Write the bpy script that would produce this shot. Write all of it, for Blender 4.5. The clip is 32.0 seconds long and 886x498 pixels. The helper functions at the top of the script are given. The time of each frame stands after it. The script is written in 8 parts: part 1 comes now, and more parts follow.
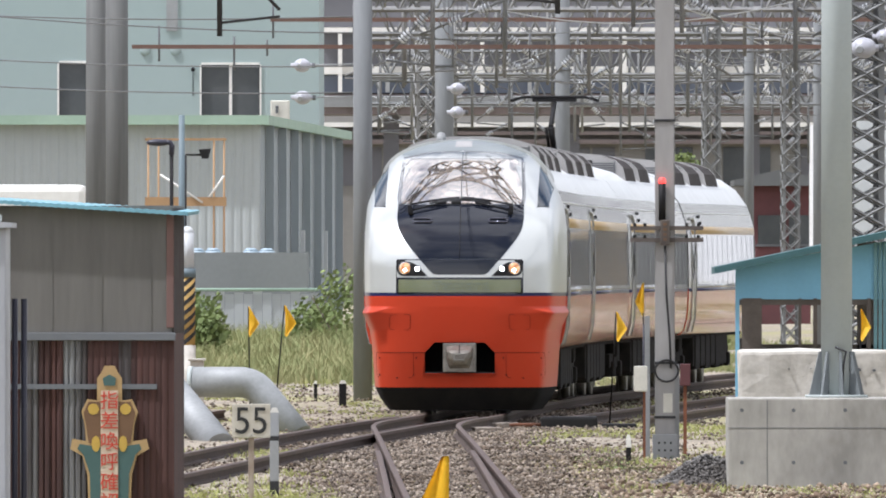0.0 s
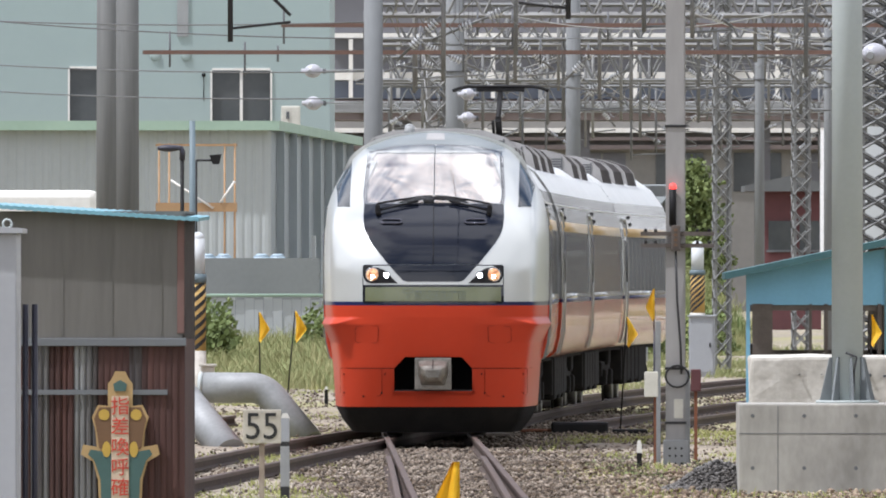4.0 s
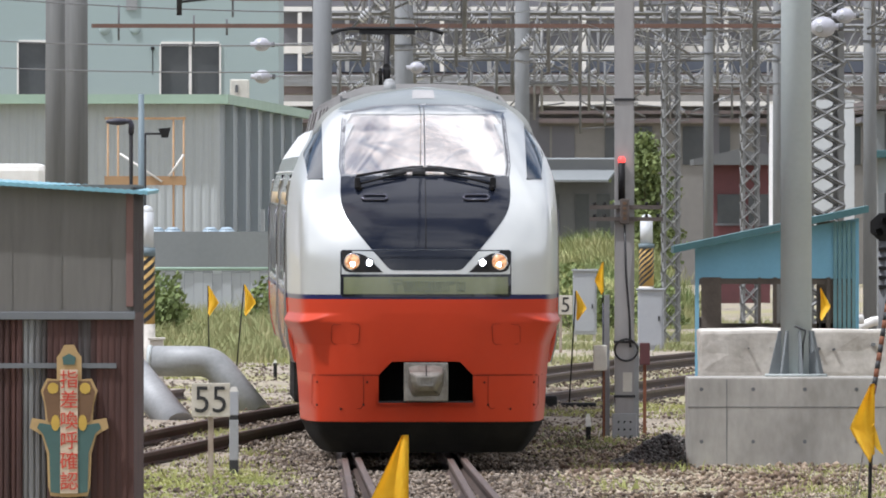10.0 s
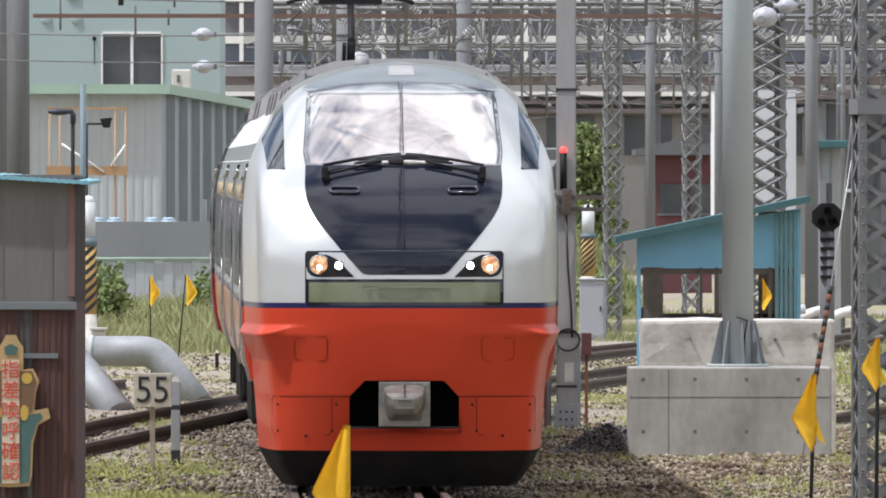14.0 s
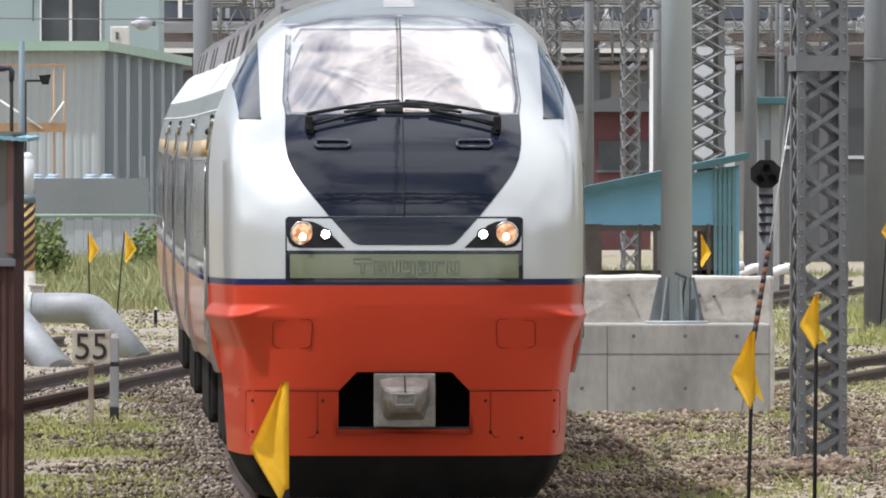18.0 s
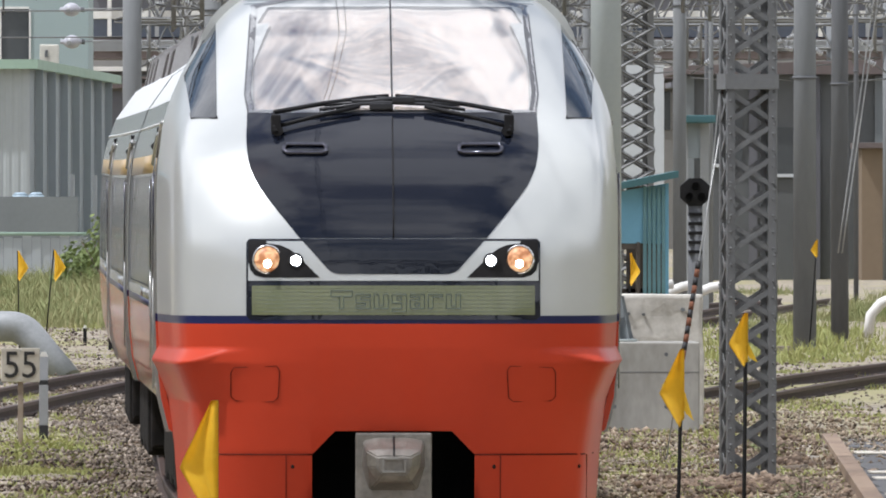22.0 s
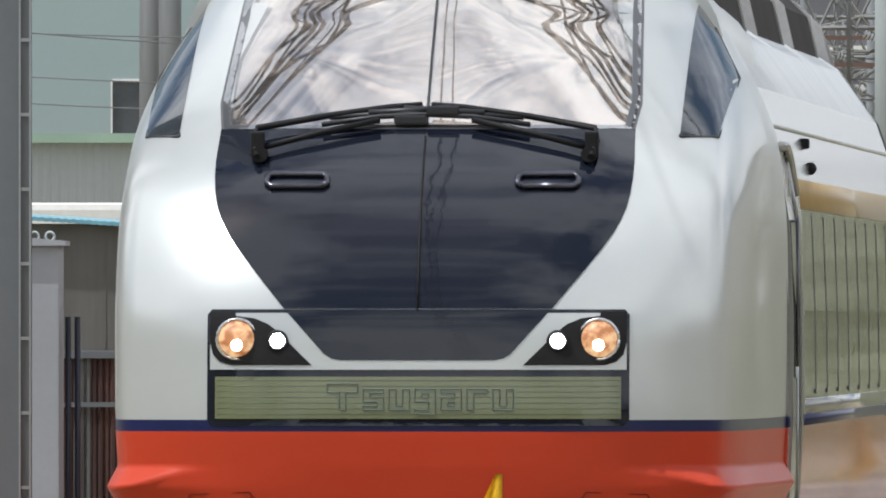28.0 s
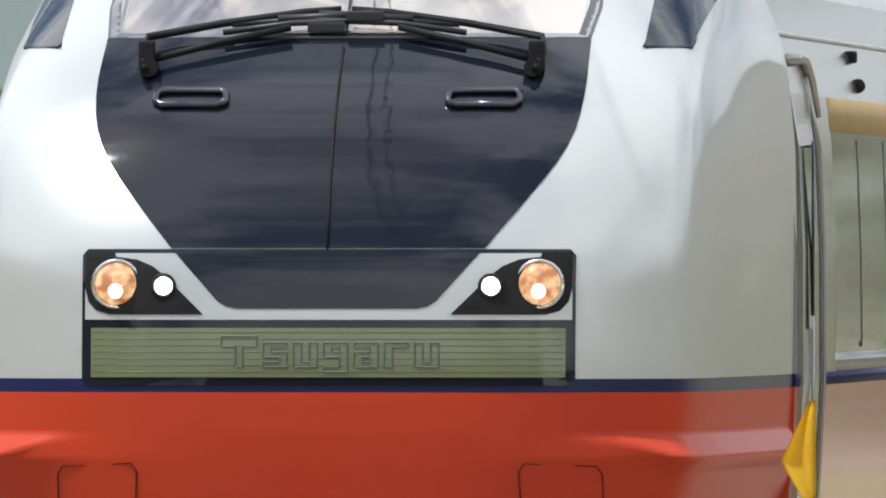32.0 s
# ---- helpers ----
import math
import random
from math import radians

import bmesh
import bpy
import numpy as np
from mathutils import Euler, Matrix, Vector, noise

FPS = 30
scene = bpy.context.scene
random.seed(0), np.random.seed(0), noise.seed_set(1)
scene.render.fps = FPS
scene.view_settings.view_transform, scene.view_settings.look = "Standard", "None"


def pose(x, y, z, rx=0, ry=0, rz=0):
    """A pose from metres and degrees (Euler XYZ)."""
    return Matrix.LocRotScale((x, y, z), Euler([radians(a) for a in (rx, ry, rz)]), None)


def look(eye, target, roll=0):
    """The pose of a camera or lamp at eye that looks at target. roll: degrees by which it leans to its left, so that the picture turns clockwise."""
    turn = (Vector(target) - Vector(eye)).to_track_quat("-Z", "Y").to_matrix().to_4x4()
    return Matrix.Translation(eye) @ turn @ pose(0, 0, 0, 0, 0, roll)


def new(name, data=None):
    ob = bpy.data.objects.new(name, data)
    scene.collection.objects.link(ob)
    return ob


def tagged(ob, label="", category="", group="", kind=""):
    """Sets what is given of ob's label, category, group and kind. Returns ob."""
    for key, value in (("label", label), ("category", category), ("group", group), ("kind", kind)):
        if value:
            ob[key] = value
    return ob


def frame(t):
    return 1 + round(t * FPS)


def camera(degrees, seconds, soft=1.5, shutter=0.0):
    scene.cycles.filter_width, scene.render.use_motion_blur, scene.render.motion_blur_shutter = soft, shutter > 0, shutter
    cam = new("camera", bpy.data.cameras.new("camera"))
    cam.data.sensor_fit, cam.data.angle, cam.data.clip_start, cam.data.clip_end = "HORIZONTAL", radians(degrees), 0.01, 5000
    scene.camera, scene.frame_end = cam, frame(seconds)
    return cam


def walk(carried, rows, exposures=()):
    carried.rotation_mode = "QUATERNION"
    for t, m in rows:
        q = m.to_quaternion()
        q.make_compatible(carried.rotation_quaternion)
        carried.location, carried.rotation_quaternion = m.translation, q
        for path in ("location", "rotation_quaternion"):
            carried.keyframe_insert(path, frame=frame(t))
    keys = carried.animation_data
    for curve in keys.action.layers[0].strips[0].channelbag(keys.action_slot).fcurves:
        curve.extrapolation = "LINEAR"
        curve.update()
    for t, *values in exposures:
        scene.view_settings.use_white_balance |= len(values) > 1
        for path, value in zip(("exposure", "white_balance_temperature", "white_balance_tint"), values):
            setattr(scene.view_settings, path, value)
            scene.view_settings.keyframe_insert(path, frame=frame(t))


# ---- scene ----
# ---- camera: a long lens on a stand; it only turns, and draws back a little at the very end ----
cam = camera(2.5, 32.0, 1.9)
EYE_Z = 2.4

# seconds, bearing and rise of the view in thousandths, metres that the camera has drawn back
AIM = [
    (0.0, 0.04, 0.03, 0.0),
    (0.5, -0.27, -0.42, 0.0),
    (1.0, -0.40, -1.14, 0.0),
    (1.5, -0.06, -1.25, 0.0),
    (2.0, 0.18, -0.82, 0.0),
    (2.5, -0.01, 0.11, 0.0),
    (3.0, -0.30, 0.70, 0.0),
    (3.5, -0.49, 0.47, 0.0),
    (5.5, -0.21, -0.06, 0.0),
    (6.0, 0.54, -0.42, 0.0),
    (6.5, 1.72, 0.23, 0.0),
    (7.0, 1.55, 0.48, 0.0),
    (7.5, 0.39, 0.31, 0.0),
    (8.0, -0.36, -0.14, 0.0),
    (8.5, -0.58, -0.20, 0.0),
    (9.0, 0.43, -0.41, 0.0),
    (9.5, 1.12, -1.15, 0.0),
    (10.0, 2.03, -1.00, 0.0),
    (10.5, 2.47, -0.69, 0.0),
    (11.0, 2.20, -1.51, 0.0),
    (11.5, 1.97, -1.37, 0.0),
    (12.0, 2.51, -0.98, 0.0),
    (12.5, 3.06, -0.63, 0.0),
    (13.0, 3.75, -0.95, 0.0),
    (13.5, 4.13, -1.21, 0.0),
    (14.0, 4.90, -1.49, 0.0),
    (14.5, 5.91, -1.59, 0.0),
    (16.5, 6.17, -3.03, 0.0),
    (17.0, 6.79, -3.29, 0.0),
    (17.5, 7.33, -3.61, 0.0),
    (18.0, 7.92, -3.62, 0.0),
    (18.5, 8.24, -3.55, 0.0),
    (19.0, 8.57, -3.62, 0.0),
    (19.5, 9.08, -3.78, 0.0),
    (20.0, 9.66, -3.96, 0.0),
    (20.5, 10.09, -3.67, 0.0),
    (21.0, 10.66, -3.16, 0.0),
    (21.5, 11.06, -3.01, 0.0),
    (22.0, 11.40, -2.72, 0.0),
    (22.5, 11.68, -2.51, 0.0),
    (23.0, 11.32, -2.47, 0.0),
    (23.5, 10.24, -2.59, 0.0),
    (24.0, 9.10, -3.08, 0.0),
    (24.5, 8.13, -4.12, 0.0),
    (25.0, 7.42, -4.62, 0.0),
    (25.5, 6.66, -4.52, 0.0),
    (27.5, -1.49, -1.42, 0.0),
    (28.0, -2.59, 0.92, 0.0),
    (28.5, -5.00, 1.54, 0.0),
    (29.0, -7.82, 0.67, 0.0),
    (29.5, -10.59, 0.44, 0.0),
    (30.0, -12.39, 0.64, 0.0),
    (30.5, -13.88, 0.51, 0.0),
    (31.0, -15.59, -0.42, 0.0),
    (31.5, -17.98, -0.90, 0.0),
    (31.7, -18.01, -1.25, 0.0),
    (31.8, -18.03, -1.43, 0.7),
    (31.9, -18.05, -1.61, 3.0),
    (32.0, -18.07, -1.79, 6.0),
]

walk(cam, [(t, look((0, -back, EYE_Z), (u * 0.1, 100 - back, EYE_Z + v * 0.1))) for t, u, v, back in AIM],
     [(0, 0.07, 6030, 14), (6, -0.02, 6030, 14), (14, -0.03, 6030, 14), (17, -0.02, 6040, 14), (20, -0.04, 6060, 13), (23, -0.26, 6060, 13), (25.5, -0.16, 6080, 12), (28, -0.28, 6060, 10), (29, -0.43, 6060, 10), (30, -0.4, 6060, 10), (31, -0.27, 6060, 10), (32, -0.17, 6060, 10)])

# ---- the track on which the train comes: offset and level, every 16 m from 32 m ----
LINE = [-5.056, -3.542, -2.133, -0.868, 0.159, 0.822, 1.106, 1.057, 0.863, 0.648, 0.472, 0.311, 0.14, -0.037, -0.207,
        -0.136, 0.24, 0.664, 1.19, 1.934, 2.936, 4.089, 5.326, 6.61, 7.919, 9.242, 10.573, 11.909, 13.247, 14.588]
LEVEL = [0.061, 0.082, 0.07, 0.036, -0.006, -0.049, -0.084, -0.107, -0.114, -0.105, -0.081, -0.045, -0.003, 0.038, 0.069,
         0.076, 0.06, 0.045, 0.03, 0.015, 0, 0, 0, 0, 0, 0, 0, 0, 0, 0]


def spline(values, y):
    u = (y - 32.0) / 16.0
    i = max(1, min(len(values) - 3, math.floor(u)))
    s = u - i
    a, b, c, d = values[i - 1:i + 3]
    if s < -1:
        return values[0] + (values[1] - values[0]) * u
    if s > 2:
        return values[-1] + (values[-1] - values[-2]) * (u - len(values) + 1)
    return b + 0.5 * s * (c - a + s * (2 * a - 5 * b + 4 * c - d + s * (3 * (b - c) + d - a)))


def line_x(y):
    return spline(LINE, y)


def line_z(y):
    return spline(LEVEL, y)


# ---- daylight: a high sun to the left, broken white clouds ----
SUN = Vector((-0.43, -0.18, 0.88)).normalized()
world = bpy.data.worlds.new("world")
scene.world = world
world.use_nodes = True
wn, wl = world.node_tree.nodes, world.node_tree.links
sky = wn.new("ShaderNodeTexSky")
sky.sky_type = "NISHITA"
sky.sun_disc = False
sky.sun_elevation = math.asin(SUN.z)
sky.sun_rotation = math.atan2(SUN.x, SUN.y)
sky.dust_density = 2.5
wtc, wno, wmr, wmx = wn.new("ShaderNodeTexCoord"), wn.new("ShaderNodeTexNoise"), wn.new("ShaderNodeMapRange"), wn.new("ShaderNodeMix")
wmp = wn.new("ShaderNodeMapping")
wmp.inputs["Location"].default_value = (11.9, 24.3, 25.9)
wno.inputs["Scale"].default_value, wno.inputs["Detail"].default_value, wno.inputs["Roughness"].default_value = 3.5, 7, 0.6
wl.new(wtc.outputs["Generated"], wmp.inputs["Vector"])
wl.new(wmp.outputs["Vector"], wno.inputs["Vector"])
wmr.inputs["From Min"].default_value, wmr.inputs["From Max"].default_value = 0.385, 0.575
wl.new(wno.outputs["Fac"], wmr.inputs["Value"])
wmx.data_type = "RGBA"
wl.new(wmr.outputs["Result"], wmx.inputs["Factor"])
wl.new(sky.outputs["Color"], wmx.inputs["A"])
wmx.inputs["B"].default_value = (15.4, 15.3, 15.2, 1)
wl.new(wmx.outputs["Result"], wn["Background"].inputs["Color"])
wn["Background"].inputs["Strength"].default_value = 0.105
sun = new("sun", bpy.data.lights.new("sun", "SUN"))
sun.data.energy, sun.data.angle, sun.data.color = 4.6, radians(1.0), (1.0, 0.985, 0.955)
sun.matrix_world = look(SUN * 100, (0, 0, 0))


# ---- materials ----
def rgb(c):
    return (c[0], c[1], c[2], 1)


def surface(name, a, b=None, rough=0.6, metal=0.0, scale=3.0, fine=40.0, bump=0.15, spread=0.5, coat=0.0, stretch=(1, 1, 1), spec=0.5, rnd=0.0):
    """Two tones mixed by a coarse and a fine noise, with a little relief."""
    m = bpy.data.materials.new(name)
    m.use_nodes = True
    n, l = m.node_tree.nodes, m.node_tree.links
    p = n["Principled BSDF"]
    b = b or tuple(v * 0.8 for v in a)
    tc = n.new("ShaderNodeTexCoord")
    mp = n.new("ShaderNodeMapping")
    mp.inputs["Scale"].default_value = stretch
    l.new(tc.outputs["Object"], mp.inputs["Vector"])
    n1, n2 = n.new("ShaderNodeTexNoise"), n.new("ShaderNodeTexNoise")
    for t, s, dt in ((n1, scale, 6), (n2, fine, 3)):
        t.inputs["Scale"].default_value = s
        t.inputs["Detail"].default_value = dt
        l.new(mp.outputs["Vector"], t.inputs["Vector"])
    add = n.new("ShaderNodeMath")
    add.operation = "MULTIPLY_ADD"
    l.new(n2.outputs["Fac"], add.inputs[0])
    add.inputs[1].default_value = 0.4
    l.new(n1.outputs["Fac"], add.inputs[2])
    last = add.outputs[0]
    if rnd:
        oi, ad = n.new("ShaderNodeObjectInfo"), n.new("ShaderNodeMath")
        ad.operation = "MULTIPLY_ADD"
        l.new(oi.outputs["Random"], ad.inputs[0])
        ad.inputs[1].default_value = rnd
        l.new(last, ad.inputs[2])
        last = ad.outputs[0]
    mr = n.new("ShaderNodeMapRange")
    mr.inputs["From Min"].default_value = 0.7 - spread * 0.5
    mr.inputs["From Max"].default_value = 0.7 + spread * 0.5 + rnd
    l.new(last, mr.inputs["Value"])
    mx = n.new("ShaderNodeMix")
    mx.data_type = "RGBA"
    mx.inputs["A"].default_value, mx.inputs["B"].default_value = rgb(a), rgb(b)
    l.new(mr.outputs["Result"], mx.inputs["Factor"])
    l.new(mx.outputs["Result"], p.inputs["Base Color"])
    p.inputs["Roughness"].default_value = rough
    p.inputs["Metallic"].default_value = metal
    p.inputs["Coat Weight"].default_value = coat
    p.inputs["Coat Roughness"].default_value = 0.06
    p.inputs["Specular IOR Level"].default_value = spec
    if bump:
        bp = n.new("ShaderNodeBump")
        bp.inputs["Strength"].default_value = bump
        bp.inputs["Distance"].default_value = 0.02
        l.new(add.outputs[0], bp.inputs["Height"])
        l.new(bp.outputs["Normal"], p.inputs["Normal"])
        l.new(bp.outputs["Normal"], p.inputs["Coat Normal"])
    return m


def glowing(name, colour, strength):
    m = bpy.data.materials.new(name)
    m.use_nodes = True
    p = m.node_tree.nodes["Principled BSDF"]
    p.inputs["Base Color"].default_value = rgb([v * 0.3 for v in colour])
    p.inputs["Emission Color"].default_value = rgb(colour)
    p.inputs["Emission Strength"].default_value = strength
    return m


def pane_material(name, tint=(0.985, 0.985, 0.98), mirror=0.07):
    m = bpy.data.materials.new(name)
    m.use_nodes = True
    n, l = m.node_tree.nodes, m.node_tree.links
    out = n["Material Output"]
    tr, gl, mix = n.new("ShaderNodeBsdfTransparent"), n.new("ShaderNodeBsdfGlossy"), n.new("ShaderNodeMixShader")
    tr.inputs["Color"].default_value = rgb(tint)
    gl.inputs["Roughness"].default_value = 0.015
    mix.inputs["Fac"].default_value = mirror
    l.new(tr.outputs["BSDF"], mix.inputs[1])
    l.new(gl.outputs["BSDF"], mix.inputs[2])
    l.new(mix.outputs["Shader"], out.inputs["Surface"])
    return m


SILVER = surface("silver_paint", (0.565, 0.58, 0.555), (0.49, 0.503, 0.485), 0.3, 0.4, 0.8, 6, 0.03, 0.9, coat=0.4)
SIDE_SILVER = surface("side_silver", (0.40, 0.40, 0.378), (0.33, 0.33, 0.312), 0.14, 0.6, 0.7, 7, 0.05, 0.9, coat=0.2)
RED = surface("vermilion_paint", (0.485, 0.050, 0.019), (0.425, 0.042, 0.016), 0.42, 0, 0.9, 12, 0.03, 0.9, coat=0.14, spec=0.1)
SIDE_RED = surface("glossy_vermilion", (0.50, 0.06, 0.022), (0.43, 0.05, 0.018), 0.22, 0, 0.9, 4, 0.07, 0.9, coat=0.6, spec=0.35, stretch=(1, 0.5, 2.2))
NAVY = surface("navy_paint", (0.012, 0.016, 0.07), None, 0.3, 0, 3, 30, 0.02, coat=0.1, spec=0.3)
GOLD = surface("ochre_band", (0.47, 0.33, 0.15), (0.41, 0.285, 0.13), 0.3, 0, 2, 30, 0.02, spec=0.5)
MASK = surface("gloss_black", (0.006, 0.008, 0.014), (0.010, 0.012, 0.019), 0.04, 0, 1.5, 4.5, 0.13, 0.8, coat=0.18, spec=0.4)
BLACK = surface("matt_black", (0.008, 0.008, 0.009), (0.015, 0.014, 0.014), 0.6, 0, 4, 40, 0.2, spec=0.2)
RECESS = surface("recess_grey", (0.03, 0.03, 0.033), (0.045, 0.044, 0.046), 0.8, 0, 4, 40, 0.2, spec=0.2)
RUBBER = surface("black_rubber", (0.016, 0.016, 0.018), None, 0.45, 0, 6, 60, 0.1)
SEAM = surface("panel_seam", (0.10, 0.014, 0.008), None, 0.7, 0, 5, 40, 0.0, spec=0.1)
# grime taken down to near black, so it also holds the underfloor shadow
UNDER = surface("grime_and_shade", (0.012, 0.0115, 0.011), (0.026, 0.023, 0.02), 0.9, 0, 5, 50, 0.3, spec=0.1)
CURTAIN = surface("silver_curtain", (0.97, 0.87, 0.78), (0.86, 0.75, 0.66), 0.07, 0.985, 5, 30, 0.02, 0.8)
DISPLAY = surface("display_glass", (0.165, 0.18, 0.092), (0.135, 0.148, 0.074), 0.15, 0, 4, 60, 0.02, coat=0.4)
LETTER = surface("display_letter", (0.10, 0.13, 0.10), None, 0.4, 0, 6, 60, 0)
COUPLER = surface("coupler_steel", (0.30, 0.29, 0.26), (0.15, 0.14, 0.125), 0.45, 0.5, 6, 40, 0.3, 0.7)
CASTING = surface("cast_steel", (0.32, 0.30, 0.265), (0.11, 0.10, 0.085), 0.38, 0.55, 7, 40, 0.3, 0.7)
ROOFGREY = surface("roof_grey", (0.66, 0.67, 0.655), (0.55, 0.56, 0.55), 0.4, 0, 2, 30, 0.1)
UNITGREY = surface("roof_unit_brown", (0.030, 0.025, 0.023), (0.05, 0.042, 0.039), 0.75, 0, 2, 30, 0.1, spec=0.12)
ROOFUNITEND = surface("pale_unit_band", (0.36, 0.35, 0.34), (0.27, 0.262, 0.255), 0.6, 0, 2, 30, 0.1)
BROW = surface("grey_visor", (0.18, 0.205, 0.205), (0.145, 0.167, 0.168), 0.4, 0.1, 1.5, 14, 0.03, coat=0.15)
CABGLASS = surface("cab_glass", (0.014, 0.018, 0.022), (0.022, 0.027, 0.031), 0.05, 0, 1, 4, 0.12, coat=0.08, spec=0.3)
GLASS = pane_material("reflecting_pane", mirror=0.45)
SIDEGLASS = surface("dark_side_glass", (0.02, 0.028, 0.03), (0.03, 0.04, 0.042), 0.04, 0, 1, 5, 0.05, coat=0.8, spec=0.5)
SEAL = surface("grey_seal", (0.085, 0.085, 0.09), (0.065, 0.065, 0.07), 0.3, 0, 3, 20, 0.02)
LAMP_WARM = glowing("headlamp_warm", (1.0, 0.47, 0.22), 1.0)
wn_, wl_ = LAMP_WARM.node_tree.nodes, LAMP_WARM.node_tree.links
wt_, wx_, wr_ = wn_.new("ShaderNodeTexCoord"), wn_.new("ShaderNodeTexNoise"), wn_.new("ShaderNodeValToRGB")
wx_.inputs["Scale"].default_value = 22
wl_.new(wt_.outputs["Object"], wx_.inputs["Vector"])
wr_.color_ramp.elements[0].position, wr_.color_ramp.elements[0].color = 0.38, (0.32, 0.09, 0.02, 1)
wr_.color_ramp.elements[1].position, wr_.color_ramp.elements[1].color = 0.62, (0.98, 0.62, 0.32, 1)
wl_.new(wx_.outputs["Fac"], wr_.inputs["Fac"])
wl_.new(wr_.outputs["Color"], wn_["Principled BSDF"].inputs["Emission Color"])
LAMP_HOT = glowing("headlamp_core", (1.0, 0.93, 0.8), 14.0)
LAMP_WHITE = glowing("headlamp_white", (0.93, 0.97, 1.0), 30.0)
LAMP_RED = glowing("signal_red", (1.0, 0.05, 0.04), 3.0)
CHROME = surface("bright_metal", (0.7, 0.7, 0.7), (0.55, 0.55, 0.55), 0.2, 0.9, 6, 40, 0.05)

CONCRETE = surface("concrete", (0.42, 0.405, 0.365), (0.23, 0.22, 0.195), 0.92, 0, 1.3, 12, 0.6, 0.5, stretch=(1, 1, 0.5))
OLD_CONCRETE = surface("weathered_concrete", (0.66, 0.63, 0.565), (0.33, 0.305, 0.26), 0.92, 0, 2.6, 14, 0.6, 0.55)
GALV = surface("galvanised_steel", (0.44, 0.48, 0.47), (0.36, 0.395, 0.385), 0.75, 0.0, 1.2, 20, 0.1, 0.8)
GREYSTEEL = surface("grey_painted_steel", (0.33, 0.34, 0.34), (0.24, 0.245, 0.24), 0.6, 0.1, 1.5, 24, 0.15, 0.7)
POLE = surface("pole_concrete", (0.21, 0.22, 0.222), (0.145, 0.152, 0.155), 0.85, 0, 0.9, 14, 0.2, 0.7, stretch=(1, 1, 0.25))
DARKPOLE = surface("dark_pole", (0.135, 0.14, 0.145), (0.085, 0.088, 0.092), 0.75, 0, 0.8, 14, 0.2, 0.6, stretch=(1, 1, 0.2))
TWINPOLE = surface("weathered_pole", (0.155, 0.157, 0.15), (0.085, 0.088, 0.086), 0.7, 0, 2.2, 14, 0.2, 0.5, stretch=(1, 1, 0.06))
RUST = surface("rusted_steel", (0.22, 0.085, 0.04), (0.12, 0.05, 0.03), 0.85, 0.1, 3, 30, 0.4, 0.7)
RUSTBEAM = surface("rust_brown_beam", (0.17, 0.095, 0.07), (0.095, 0.06, 0.047), 0.8, 0, 1.5, 20, 0.2, 0.7)
RAILTOP = surface("worn_rail_head", (0.09, 0.054, 0.04), (0.05, 0.033, 0.026), 0.65, 0.1, 1, 30, 0.1)
RAILSIDE = surface("rusty_rail", (0.06, 0.036, 0.026), (0.034, 0.022, 0.017), 0.85, 0.1, 2, 40, 0.3)
STONE = surface("ballast_stone", (0.36, 0.32, 0.28), (0.20, 0.175, 0.155), 0.95, 0, 2.5, 30, 0.3, 0.8)
YELLOW = surface("yellow_flag_cloth", (0.86, 0.58, 0.03), (0.78, 0.49, 0.025), 0.7, 0, 4, 50, 0.1)
STICK = surface("dark_stick", (0.012, 0.011, 0.010), None, 0.7, 0, 10, 60, 0.1, spec=0.1)
WHITE = surface("white_paint", (0.76, 0.75, 0.71), (0.62, 0.60, 0.55), 0.6, 0, 5, 40, 0.1, 0.8)
GREYWHITE = surface("off_white_cabinet", (0.55, 0.57, 0.57), (0.46, 0.48, 0.48), 0.55, 0, 1.2, 20, 0.08, 0.8)
INK = surface("black_ink", (0.02, 0.02, 0.02), None, 0.6, 0, 8, 60, 0)
PIPE = surface("pipe_cladding", (0.34, 0.35, 0.35), (0.20, 0.21, 0.21), 0.6, 0.15, 2.2, 20, 0.2, 0.6)
SHEDPANEL = surface("grey_brown_sheet", (0.165, 0.158, 0.143), (0.095, 0.09, 0.081), 0.7, 0.05, 4, 26, 0.2, 0.8, stretch=(1, 1, 0.12))
CORNERPINK = surface("faded_red_board", (0.20, 0.11, 0.095), (0.13, 0.08, 0.07), 0.8, 0, 4, 26, 0.3, 0.5, stretch=(1, 1, 0.1))
SHEDRUST = surface("rust_streaked_sheet", (0.20, 0.203, 0.20), (0.030, 0.020, 0.018), 0.8, 0.0, 5.5, 30, 0.4, 0.22, stretch=(1, 1, 0.05), rnd=0.34)
RUSTWALL = surface("brown_rust_sheet", (0.095, 0.042, 0.034), (0.034, 0.018, 0.016), 0.8, 0.1, 5, 26, 0.4, 0.3, stretch=(1, 1, 0.08), rnd=0.4)
TINBLUE = surface("blue_tin_roof", (0.20, 0.42, 0.50), (0.15, 0.32, 0.38), 0.5, 0.1, 3, 30, 0.15)
HUTBLUE = surface("blue_hut_board", (0.19, 0.42, 0.58), (0.16, 0.36, 0.5), 0.65, 0, 1.5, 20, 0.1)
HUTTEAL = surface("teal_roof_sheet", (0.045, 0.12, 0.13), (0.03, 0.085, 0.09), 0.6, 0, 3, 30, 0.1)
HUTSLAT = surface("pale_teal_slat", (0.15, 0.29, 0.33), (0.11, 0.22, 0.25), 0.65, 0, 3, 30, 0.1)
HUTDARK = surface("dark_timber", (0.12, 0.10, 0.085), (0.07, 0.057, 0.05), 0.8, 0, 4, 30, 0.3)
